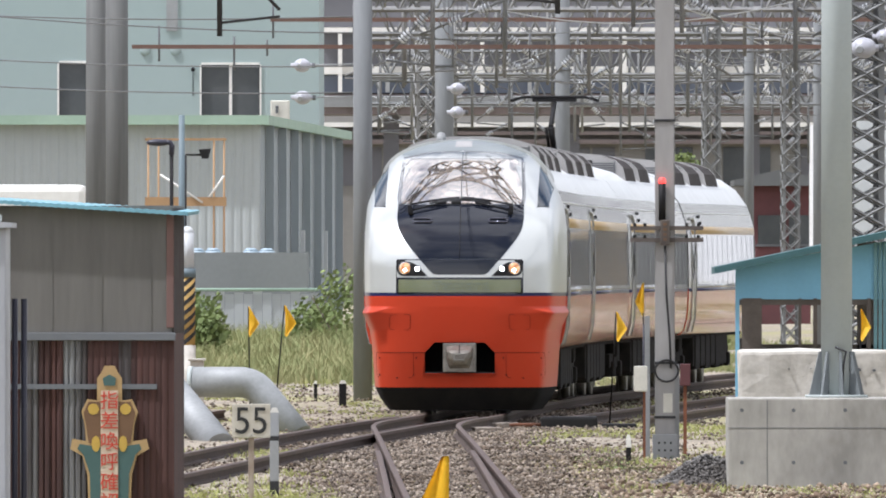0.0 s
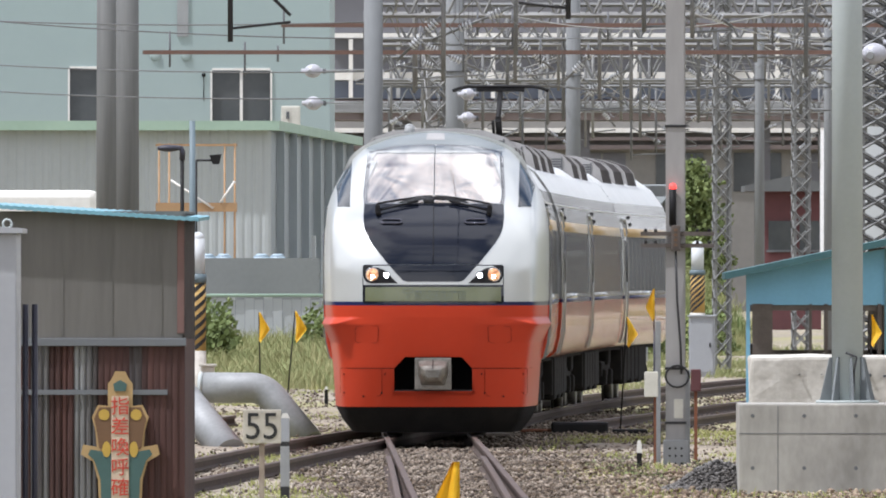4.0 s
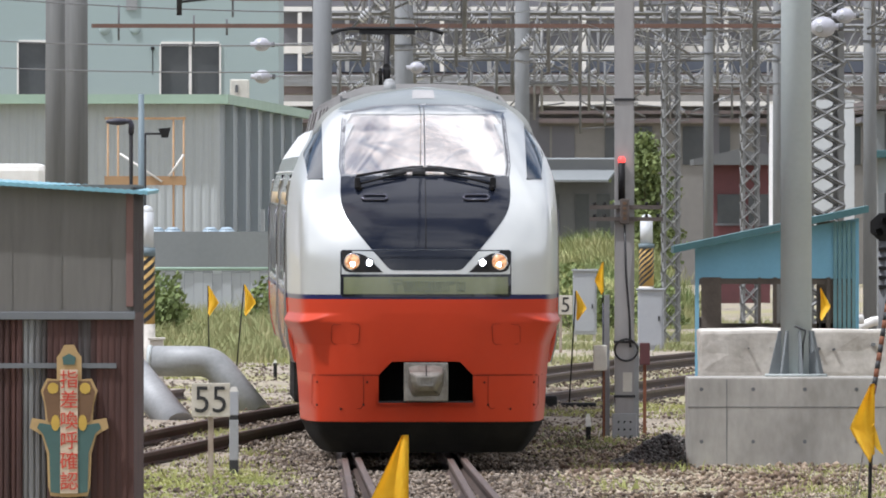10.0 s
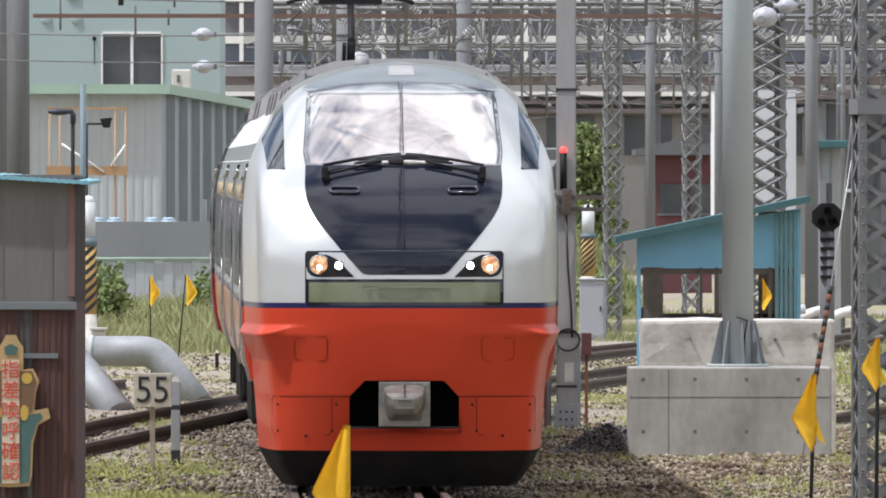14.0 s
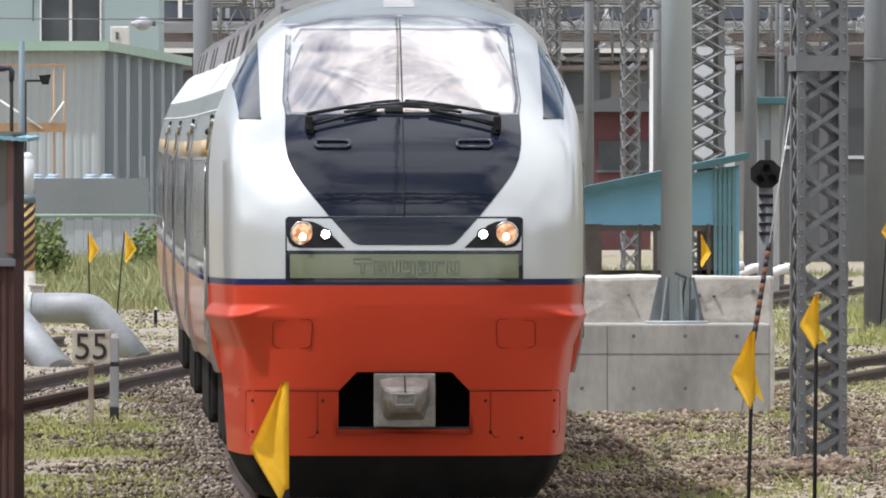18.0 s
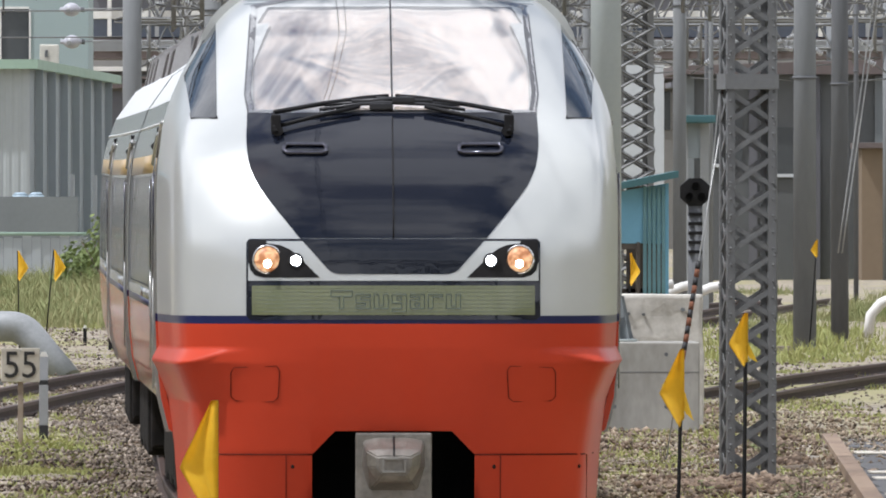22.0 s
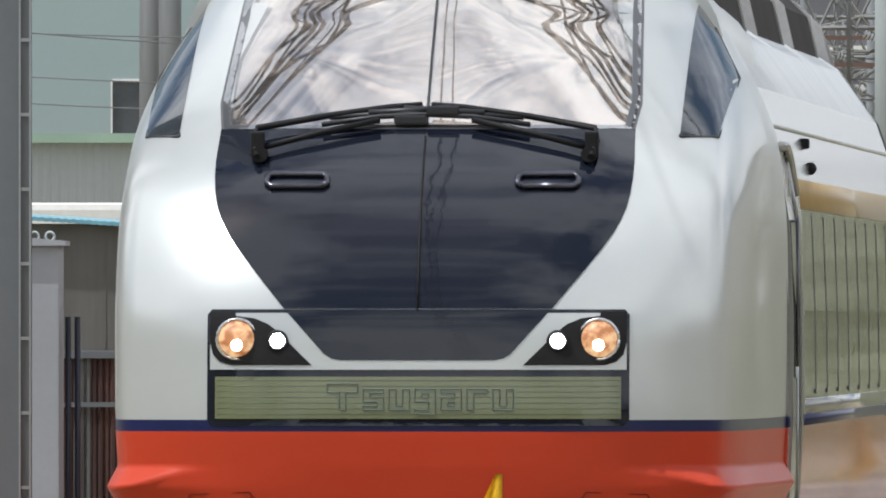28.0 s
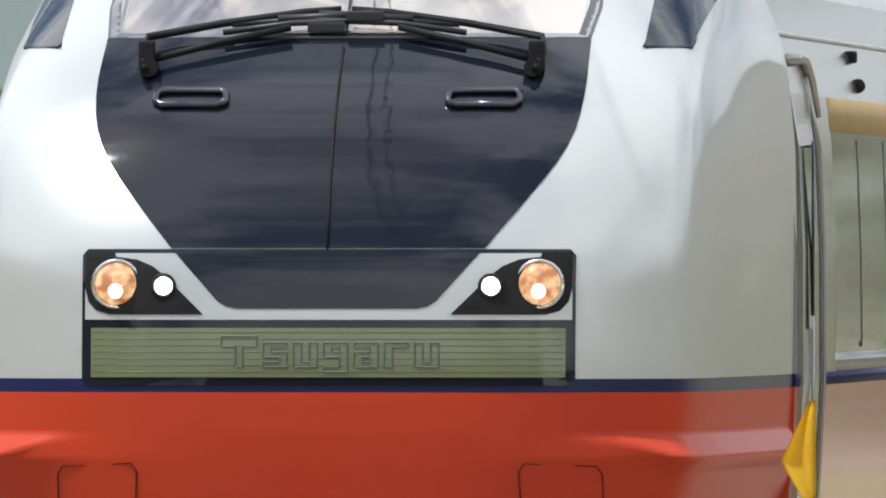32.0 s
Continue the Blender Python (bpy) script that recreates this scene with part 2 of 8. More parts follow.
PALEGREEN = surface("pale_green_wall", (0.32, 0.39, 0.38), (0.285, 0.352, 0.342), 0.8, 0, 0.25, 3, 0.02, 0.9)
EAVEGREEN = surface("green_eave", (0.31, 0.42, 0.33), (0.26, 0.36, 0.28), 0.7, 0, 0.6, 6, 0.05)
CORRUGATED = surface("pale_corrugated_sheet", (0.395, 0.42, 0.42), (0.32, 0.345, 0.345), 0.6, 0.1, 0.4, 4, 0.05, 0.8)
# darker than the front sheet: the annex side's shade is in this colour
ANNEXSIDE = surface("shade_grey_sheet", (0.29, 0.325, 0.335), (0.235, 0.265, 0.275), 0.7, 0.05, 0.4, 4, 0.05, 0.8)
WINDOWDARK = surface("dark_window_glass", (0.055, 0.062, 0.065), (0.08, 0.085, 0.085), 0.08, 0, 0.6, 5, 0.01)
GREYFENCE = surface("grey_fence_panel", (0.19, 0.205, 0.205), (0.155, 0.17, 0.17), 0.75, 0, 0.5, 8, 0.05)
ORANGE = surface("orange_steel", (0.37, 0.23, 0.11), (0.30, 0.18, 0.085), 0.6, 0, 2, 20, 0.1)
CONC_GREY = surface("concourse_grey", (0.15, 0.15, 0.16), (0.10, 0.10, 0.11), 0.8, 0, 0.12, 1.5, 0.02, 0.8)
CONC_GLASS = surface("concourse_glass", (0.10, 0.12, 0.16), (0.15, 0.17, 0.21), 0.25, 0, 0.2, 2, 0.02)
CONC_BROWN = surface("concourse_beam", (0.10, 0.08, 0.075), (0.15, 0.12, 0.11), 0.7, 0, 0.3, 3, 0.02)
BEIGE = surface("beige_wall", (0.23, 0.22, 0.20), (0.15, 0.145, 0.135), 0.85, 0, 0.2, 3, 0.03, 0.7)
PALESHED = surface("pale_shed_sheet", (0.33, 0.31, 0.27), (0.26, 0.245, 0.215), 0.85, 0, 0.2, 3, 0.03, 0.7)
SLATE = surface("slate_sheet", (0.085, 0.09, 0.09), (0.125, 0.128, 0.125), 0.8, 0, 0.35, 4, 0.05, 0.8)
TAN = surface("tan_board_wall", (0.21, 0.155, 0.10), (0.16, 0.12, 0.078), 0.85, 0, 0.4, 5, 0.05, 0.7)
MAROON = surface("maroon_board_wall", (0.12, 0.042, 0.042), (0.08, 0.03, 0.032), 0.8, 0, 0.5, 5, 0.05)
LATTICE = surface("grey_lattice_paint", (0.19, 0.195, 0.19), (0.12, 0.12, 0.116), 0.65, 0.1, 2, 24, 0.15, 0.7)
PALELATTICE = surface("pale_lattice", (0.24, 0.24, 0.232), (0.14, 0.137, 0.13), 0.6, 0.2, 1, 12, 0.1)
INSULATOR = surface("white_porcelain", (0.62, 0.63, 0.64), (0.5, 0.51, 0.52), 0.3, 0, 3, 20, 0.02, coat=0.3)
GLOBE = surface("grey_porcelain", (0.44, 0.44, 0.47), (0.33, 0.33, 0.36), 0.35, 0, 3, 20, 0.02, coat=0.3)
DRUMBLUE = surface("pale_blue_plastic", (0.33, 0.42, 0.48), (0.27, 0.35, 0.41), 0.5, 0, 2, 20, 0.05)
WIRE = surface("wire", (0.10, 0.10, 0.098), None, 0.5, 0.4, 3, 20, 0)
WIREPALE = surface("pale_wire", (0.33, 0.33, 0.315), None, 0.4, 0.5, 3, 20, 0)
GRASS = surface("grass_blades", (0.20, 0.27, 0.065), (0.40, 0.36, 0.14), 0.8, 0, 0.9, 6, 0, 0.8)
WEED = surface("tall_dry_weeds", (0.105, 0.155, 0.045), (0.34, 0.31, 0.15), 0.85, 0, 0.55, 3, 0, 0.45)
BUSH = surface("green_leaves", (0.085, 0.13, 0.035), (0.20, 0.235, 0.08), 0.8, 0, 1, 8, 0, 0.8)
HEDGE = surface("hedge_leaves", (0.17, 0.19, 0.11), (0.34, 0.34, 0.24), 0.8, 0, 0.6, 5, 0, 0.6)
BARK = surface("bark", (0.12, 0.09, 0.07), None, 0.9, 0, 3, 20, 0.4)
SIGNCREAM = surface("cream_board", (0.42, 0.285, 0.125), (0.32, 0.21, 0.09), 0.6, 0, 4, 40, 0.05)
SIGNORANGE = surface("orange_red_strip", (0.55, 0.06, 0.03), (0.45, 0.045, 0.025), 0.6, 0, 4, 40, 0.05)
SIGNBROWN = surface("brown_print", (0.15, 0.08, 0.037), None, 0.6, 0, 4, 40, 0.05)
SIGNGREEN = surface("green_print", (0.055, 0.115, 0.105), None, 0.6, 0, 4, 40, 0.05)
SIGNYELLOW = surface("yellow_print", (0.50, 0.33, 0.055), None, 0.6, 0, 4, 40, 0.05)
PALEYELLOW = surface("pale_box_paint", (0.62, 0.60, 0.52), None, 0.6, 0, 4, 40, 0.1)
WOODEN = surface("weathered_board", (0.26, 0.22, 0.18), (0.16, 0.13, 0.105), 0.9, 0, 3, 30, 0.3, stretch=(1, 0.2, 1))
EDGETIMBER = surface("brown_edge_timber", (0.27, 0.195, 0.135), (0.16, 0.11, 0.075), 0.9, 0, 2, 24, 0.3, stretch=(1, 0.15, 1))
SIGNWHITE = surface("weathered_sign_paint", (0.56, 0.53, 0.46), (0.40, 0.36, 0.29), 0.7, 0, 6, 40, 0.1, 0.6)
STAINED = surface("rust_stained_post", (0.40, 0.36, 0.30), (0.17, 0.09, 0.055), 0.85, 0, 4, 20, 0.3, 0.4, stretch=(1, 1, 0.3))
# pale box paint with the shade on its faces mixed into the colour
BOXGREY = surface("shaded_box_paint", (0.36, 0.375, 0.39), (0.29, 0.30, 0.315), 0.6, 0, 1.2, 20, 0.08, 0.8)
CONDUIT = surface("dark_conduit", (0.02, 0.02, 0.034), None, 0.5, 0, 4, 30, 0.1)
LAMPBLUE = surface("blue_grey_paint", (0.135, 0.18, 0.20), (0.10, 0.138, 0.155), 0.6, 0, 1.2, 20, 0.08, 0.8)
SLEEVE = surface("faded_yellow_sleeve", (0.48, 0.31, 0.09), (0.38, 0.24, 0.075), 0.7, 0, 3, 30, 0.1)
PLOUGH = surface("plough_black", (0.012, 0.012, 0.0125), (0.02, 0.019, 0.018), 0.9, 0, 4, 40, 0.2, spec=0.05)
SIGNALPOLE = surface("signal_pole_concrete", (0.36, 0.35, 0.335), (0.25, 0.243, 0.235), 0.85, 0, 0.9, 14, 0.2, 0.7, stretch=(1, 1, 0.25))
# the pole's steel in a darker tone, with the gussets' shade painted in
GUSSET = surface("gusset_shade_grey", (0.19, 0.207, 0.21), (0.145, 0.16, 0.163), 0.7, 0, 1.2, 20, 0.1)
WHITEBOARD = surface("clean_white_board", (0.88, 0.88, 0.87), (0.80, 0.80, 0.79), 0.6, 0, 1, 8, 0.02)
HANDLE = surface("dark_chrome", (0.11, 0.11, 0.13), (0.08, 0.08, 0.10), 0.15, 0.85, 4, 30, 0.05)
TRUSSDARK = surface("dark_truss_paint", (0.035, 0.035, 0.037), (0.055, 0.05, 0.047), 0.8, 0, 2, 24, 0.15, 0.7, spec=0.2)
STRIPCREAM = surface("pale_strip_paint", (0.56, 0.45, 0.33), (0.46, 0.36, 0.26), 0.6, 0, 4, 40, 0.1)
COLUMN = surface("slate_grey_paint", (0.15, 0.16, 0.17), (0.115, 0.123, 0.13), 0.6, 0, 0.8, 18, 0.06, 0.8)
ASPHALT = surface("crossing_panel", (0.10, 0.10, 0.10), (0.07, 0.07, 0.07), 0.9, 0, 2, 30, 0.3)


# ---- shaping tools ----
def box(bm, x0, x1, y0, y1, z0, z1, bevel=0.0):
    vs = [bm.verts.new((x, y, z)) for x in (x0, x1) for y in (y0, y1) for z in (z0, z1)]
    fs = [bm.faces.new([vs[i] for i in q]) for q in ((0, 1, 3, 2), (4, 6, 7, 5), (0, 4, 5, 1), (2, 3, 7, 6), (0, 2, 6, 4), (1, 5, 7, 3))]
    if bevel:
        bmesh.ops.bevel(bm, geom=list({e for f in fs for e in f.edges}), offset=bevel, segments=2, affect="EDGES", profile=0.6)
    return bm


def tube(bm, p, q, r, n=8, r2=None, caps=True):
    p, q = Vector(p), Vector(q)
    ax = (q - p).normalized()
    side = ax.orthogonal().normalized()
    up = ax.cross(side)
    rings = []
    for c, rr in ((p, r), (q, r if r2 is None else r2)):
        rings.append([bm.verts.new(c + rr * (math.cos(a) * side + math.sin(a) * up)) for a in (2 * math.pi * (i + 0.5) / n for i in range(n))])
    for i in range(n):
        f = bm.faces.new((rings[0][i], rings[0][(i + 1) % n], rings[1][(i + 1) % n], rings[1][i]))
        f.smooth = n > 4
    if caps:
        bm.faces.new(rings[0][::-1]), bm.faces.new(rings[1])
    return bm


def pipe(bm, pts, r, n=8):
    """A bent tube through the points."""
    pts = [Vector(p) for p in pts]
    rings, side = [], None
    for i, c in enumerate(pts):
        ax = (pts[min(i + 1, len(pts) - 1)] - pts[max(i - 1, 0)]).normalized()
        side = ax.orthogonal().normalized() if side is None else (side - ax * side.dot(ax)).normalized()
        up = ax.cross(side)
        rings.append([bm.verts.new(c + r * (math.cos(2 * math.pi * k / n) * side + math.sin(2 * math.pi * k / n) * up)) for k in range(n)])
    for a, b in zip(rings, rings[1:]):
        for k in range(n):
            bm.faces.new((a[k], a[(k + 1) % n], b[(k + 1) % n], b[k])).smooth = True
    bm.faces.new(rings[0][::-1]), bm.faces.new(rings[-1])
    return bm


def prism(bm, poly, a, b, axis="y"):
    """A flat outline of (u, v) drawn out from a to b along an axis."""
    def at(u, v, w):
        return (u, w, v) if axis == "y" else ((w, u, v) if axis == "x" else (u, v, w))
    lo, hi = [bm.verts.new(at(u, v, a)) for u, v in poly], [bm.verts.new(at(u, v, b)) for u, v in poly]
    bm.faces.new(lo), bm.faces.new(hi[::-1])
    for i in range(len(poly)):
        j = (i + 1) % len(poly)
        bm.faces.new((lo[j], lo[i], hi[i], hi[j]))
    bmesh.ops.recalc_face_normals(bm, faces=bm.faces)
    return bm


def ball(bm, c, r, sx=1, sy=1, sz=1, n=10):
    bmesh.ops.create_uvsphere(bm, u_segments=n, v_segments=max(6, n // 2 + 2), radius=r, matrix=Matrix.Translation(c) @ Matrix.Diagonal((sx, sy, sz, 1)))
    for f in bm.faces:
        f.smooth = True
    return bm


def part(name, bm, material, parent=None, label="", smooth=False):
    me = bpy.data.meshes.new(name)
    if smooth:
        for f in bm.faces:
            f.smooth = True
    bm.to_mesh(me)
    bm.free()
    me.materials.append(material)
    ob = new(name, me)
    if parent:
        ob.parent = parent
    return tagged(ob, label)


def again(ob, name, parent, m):
    """Another piece on the same mesh."""
    o = new(name, ob.data)
    o.parent = parent
    o.matrix_basis = m
    return o


def thing(name, m, label, category, group="", kind=""):
    ob = new(name)
    ob.empty_display_size = 0.2
    ob.matrix_basis = m
    return tagged(ob, label, category, group, kind)


def lettering(name, text, size, material, parent, m, thick=0.004, outline=0.0, pitch=1.0, spread=1.0):
    cu = bpy.data.curves.new(name, "FONT")
    cu.body, cu.size, cu.extrude, cu.align_x, cu.align_y = text, size, thick, "CENTER", "CENTER"
    cu.space_line, cu.space_character = pitch, spread
    if outline:  # letters drawn by their outline alone
        cu.fill_mode, cu.bevel_depth = "NONE", outline
    tmp = bpy.data.objects.new("tmp", cu)
    me = bpy.data.meshes.new_from_object(tmp)
    bpy.data.objects.remove(tmp)
    me.materials.clear()
    me.materials.append(material)
    ob = new(name, me)
    ob.parent = parent
    ob.matrix_basis = m
    return ob


FACING = pose(0, 0, 0, 90)  # writing that stands upright and faces the camera


# ================= the train =================
def lerp(table, z):
    if z <= table[0][0]:
        return table[0][1]
    for (a, u), (b, v) in zip(table, table[1:]):
        if z <= b:
            return u + (v - u) * (z - a) / (b - a)
    return table[-1][1]


HALF = [(0.05, 1.10), (0.2, 1.22), (0.38, 1.31), (0.9, 1.345), (1.2, 1.385), (1.38, 1.455), (1.44, 1.487), (1.53, 1.445), (1.7, 1.455), (2.2, 1.46),
        (2.6, 1.455), (2.97, 1.415), (3.24, 1.305), (3.5, 1.15), (3.64, 1.05), (3.74, 0.93), (3.84, 0.66), (3.92, 0.3), (3.94, 0.05)]
FRONT = [(0.05, 0.62), (0.2, 0.45), (0.38, 0.34), (0.9, 0.26), (1.2, 0.17), (1.38, 0.16), (1.44, 0.12), (1.53, 0.108), (1.7, 0.10), (2.18, 0.138), (2.4, 0.232), (2.6, 0.365),
         (2.8, 0.565), (2.97, 0.81), (3.24, 1.195), (3.5, 1.61), (3.64, 1.86), (3.74, 2.07), (3.84, 2.4), (3.92, 3.0), (3.94, 3.4)]


def smooth_lerp(table, z, h=0.11):
    h = min(h, max(0.0, z - 1.62), max(0.0, 3.9 - z))
    return sum(k * lerp(table, z + h * (i - 2) / 2) for i, k in enumerate((1, 2, 3, 2, 1))) / 9


def plan_power(z):
    return 4.2 if z < 2.4 else max(2.5, 4.2 - (z - 2.4) * 1.6)


NOSE_END = 3.6


def crease(w):
    """Where the front face turns into the side."""
    return w - 0.19 if w > 1.28 else w * 0.87


def nose_y(x, z):
    """How far the nose's skin lies behind its foremost point."""
    w, f, n = smooth_lerp(HALF, z), smooth_lerp(FRONT, z), plan_power(z)
    # below the lip the middle of the face is not drawn in as much as the corners
    if z < 1.53:
        mid = lerp([(0.05, 0.62), (0.38, 0.34), (0.9, 0.192), (1.1, 0.16), (1.25, 0.14), (1.4, 0.122), (1.53, 0.108), (1.7, 0.10)], z)
        q = min(1.0, max(0.0, (abs(x) - 0.96) / 0.42))
        ridge, zr = 0.108 - 0.13 * q, 1.524 - 0.125 * q  # a wedge at each corner, with a lit upper facet
        if z >= zr:
            f = 0.108 + (ridge - 0.108) * (1.53 - z) / (1.53 - zr)
        else:
            low = mid + q * (lerp([(0.05, 0.62), (0.38, 0.34), (0.9, 0.27), (1.2, 0.2), (1.53, 0.12)], z) - mid)
            f = low + (ridge - 0.108) * max(0.0, 1 - (zr - z) / 0.5)
    s = min(1.0, abs(x) / w)
    rounded = f + (NOSE_END - f) * (1 - (1 - s ** n) ** (1 / n))
    k = min(1.0, max(0.0, (3.28 - z) / 0.62))
    if k == 0:
        return rounded
    e, k = crease(w), k * k * (3 - 2 * k)
    folded = f + 0.30 * (abs(x) / e) ** 4 if abs(x) < e else f + 0.30 + (abs(x) - e) + (NOSE_END - f - 0.30 - (w - e)) * (min(1.0, (abs(x) - e) / (w - e))) ** 2.4
    return rounded + (folded - rounded) * k


def columns(w, inner):
    """Offsets from one side to the other: fixed ones in the middle, and ones that crowd towards the edge."""
    e = crease(w)
    outer = [inner[-1] + (e - inner[-1]) * k / 6 for k in range(1, 7)] + [e + (w - e) * (1 - (1 - k / 9) ** 1.5) for k in range(1, 10)]
    right = list(inner) + outer
    return [-x for x in right[:0:-1]] + right


INNER = (0, 0.18, 0.36, 0.5, 0.62, 0.75, 0.86, 0.95, 1.02)


def nose_band(name, z0, z1, steps, material, parent, label="", hole=None, off=0.0):
    bm = bmesh.new()
    rows = []
    for i in range(steps + 1):
        z = z0 + (z1 - z0) * i / steps
        w = smooth_lerp(HALF, z)
        k = min(1.0, w / 1.28)
        rows.append([bm.verts.new((x, nose_y(x, z) - off, z)) for x in columns(w, tuple(v * k for v in INNER))])
    for a, b in zip(rows, rows[1:]):
        for j in range(len(a) - 1):
            c = (a[j].co + a[j + 1].co + b[j].co + b[j + 1].co) / 4
            if hole and hole(c.x, c.z):
                continue
            bm.faces.new((a[j], a[j + 1], b[j + 1], b[j])).smooth = True
    return part(name, bm, material, parent, label)


def nose_patch(name, outline, off, material, parent, label="", nz=14, nx=10, thick=True):
    """A panel on the nose with the outline [(x, z)...], convex, standing off the skin by off."""
    zs = sorted({z for _, z in outline})
    z0, z1 = zs[0], zs[-1]
    levels = sorted(set(zs) | {z0 + (z1 - z0) * i / nz for i in range(nz + 1)})

    def span(z):
        hits = []
        for (xa, za), (xb, zb) in zip(outline, outline[1:] + outline[:1]):
            if min(za, zb) - 1e-6 <= z <= max(za, zb) + 1e-6:
                hits += [xa, xb] if abs(za - zb) < 1e-6 else [xa + (xb - xa) * (z - za) / (zb - za)]
        return min(hits), max(hits)
    bm = bmesh.new()
    rows = []
    for z in levels:
        a, b = span(z)
        rows.append([bm.verts.new((a + (b - a) * j / nx, nose_y(a + (b - a) * j / nx, z) - off, z)) for j in range(nx + 1)])
    for a, b in zip(rows, rows[1:]):
        for j in range(nx):
            bm.faces.new((a[j], a[j + 1], b[j + 1], b[j])).smooth = True
    if thick:
        edges = [e for e in bm.edges if len(e.link_faces) == 1]
        for e in edges:
            e.smooth = False
        made = bmesh.ops.extrude_edge_only(bm, edges=edges)["geom"]
        for v in made:
            if isinstance(v, bmesh.types.BMVert):
                v.co.y += off + 0.004
    bmesh.ops.remove_doubles(bm, verts=bm.verts, dist=1e-5)
    return part(name, bm, material, parent, label)


def mirror(poly):
    return [(-x, z) for x, z in poly]


def section(k):
    """Half of a car's cross-section, from the roof's middle to the sill."""
    return [(0, 3.80), (0.45, 3.77), (0.82, 3.67), (1.10, 3.48), (1.30, 3.20), (1.40, 2.92), (1.445, 2.6), (1.46, 2.2), (1.462, 1.73)][k]


def shell(name, y0, y1, pts, material, parent, label=""):
    """Strips of a car's skin along its length, thick enough to be a wall: one over the roof, or one for each side."""
    rings = [[(-x, z) for x, z in pts[:0:-1]] + pts] if pts[0][0] == 0 else [pts, [(-x, z) for x, z in pts]]
    for ring in rings:
        bm = bmesh.new()
        ins = [(x - 0.04 * (1 if x > 0 else -1 if x < 0 else 0), z - 0.04 * (z > 3.2)) for x, z in ring]
        loops = [[bm.verts.new((x, y, z)) for x, z in ring + ins[::-1]] for y in (y0, y1)]
        n, k = len(loops[0]), len(ring)
        for i in range(n):
            f = bm.faces.new((loops[0][i], loops[0][(i + 1) % n], loops[1][(i + 1) % n], loops[1][i]))
            f.smooth = i not in (k - 1, n - 1)
            for e in f.edges:
                if not f.smooth:
                    e.smooth = False
        for i in range(k - 1):
            for lp in loops:
                bm.faces.new((lp[i], lp[i + 1], lp[n - 2 - i], lp[n - 1 - i])).smooth = False
        for e in bm.edges:
            if len(e.link_faces) == 2 and not all(f.smooth for f in e.link_faces):
                e.smooth = False
        bmesh.ops.recalc_face_normals(bm, faces=bm.faces)
        part(name, bm, material, parent, label)


def bogie(parent, y):
    bm = bmesh.new()
    for s in (-1, 1):
        box(bm, s * 0.98 - 0.08, s * 0.98 + 0.08, y - 1.6, y + 1.6, 0.45, 0.68, 0.03)
        box(bm, s * 1.02 - 0.1, s * 1.02 + 0.1, y - 0.4, y + 0.4, 0.62, 0.95, 0.05)
        for e in (-1.05, 1.05):
            box(bm, s * 1.0 - 0.12, s * 1.0 + 0.12, y + e - 0.2, y + e + 0.2, 0.3, 0.56, 0.04)
    box(bm, -0.95, 0.95, y - 0.25, y + 0.25, 0.45, 0.7)
    b = part("bogie_frame", bm, UNDER, parent, "dark grimy steel bogie frame")
    for e in (-1.05, 1.05):
        bm = bmesh.new()
        for s in (-1, 1):
            tube(bm, (s * 0.50, y + e, 0.43), (s * 0.63, y + e, 0.43), 0.43, 24)
            tube(bm, (s * 0.46, y + e, 0.43), (s * 0.50, y + e, 0.43), 0.455, 24)
        tube(bm, (-0.6, y + e, 0.43), (0.6, y + e, 0.43), 0.08, 10)
        part("wheelset", bm, COUPLER, b, "steel wheels on their axle")


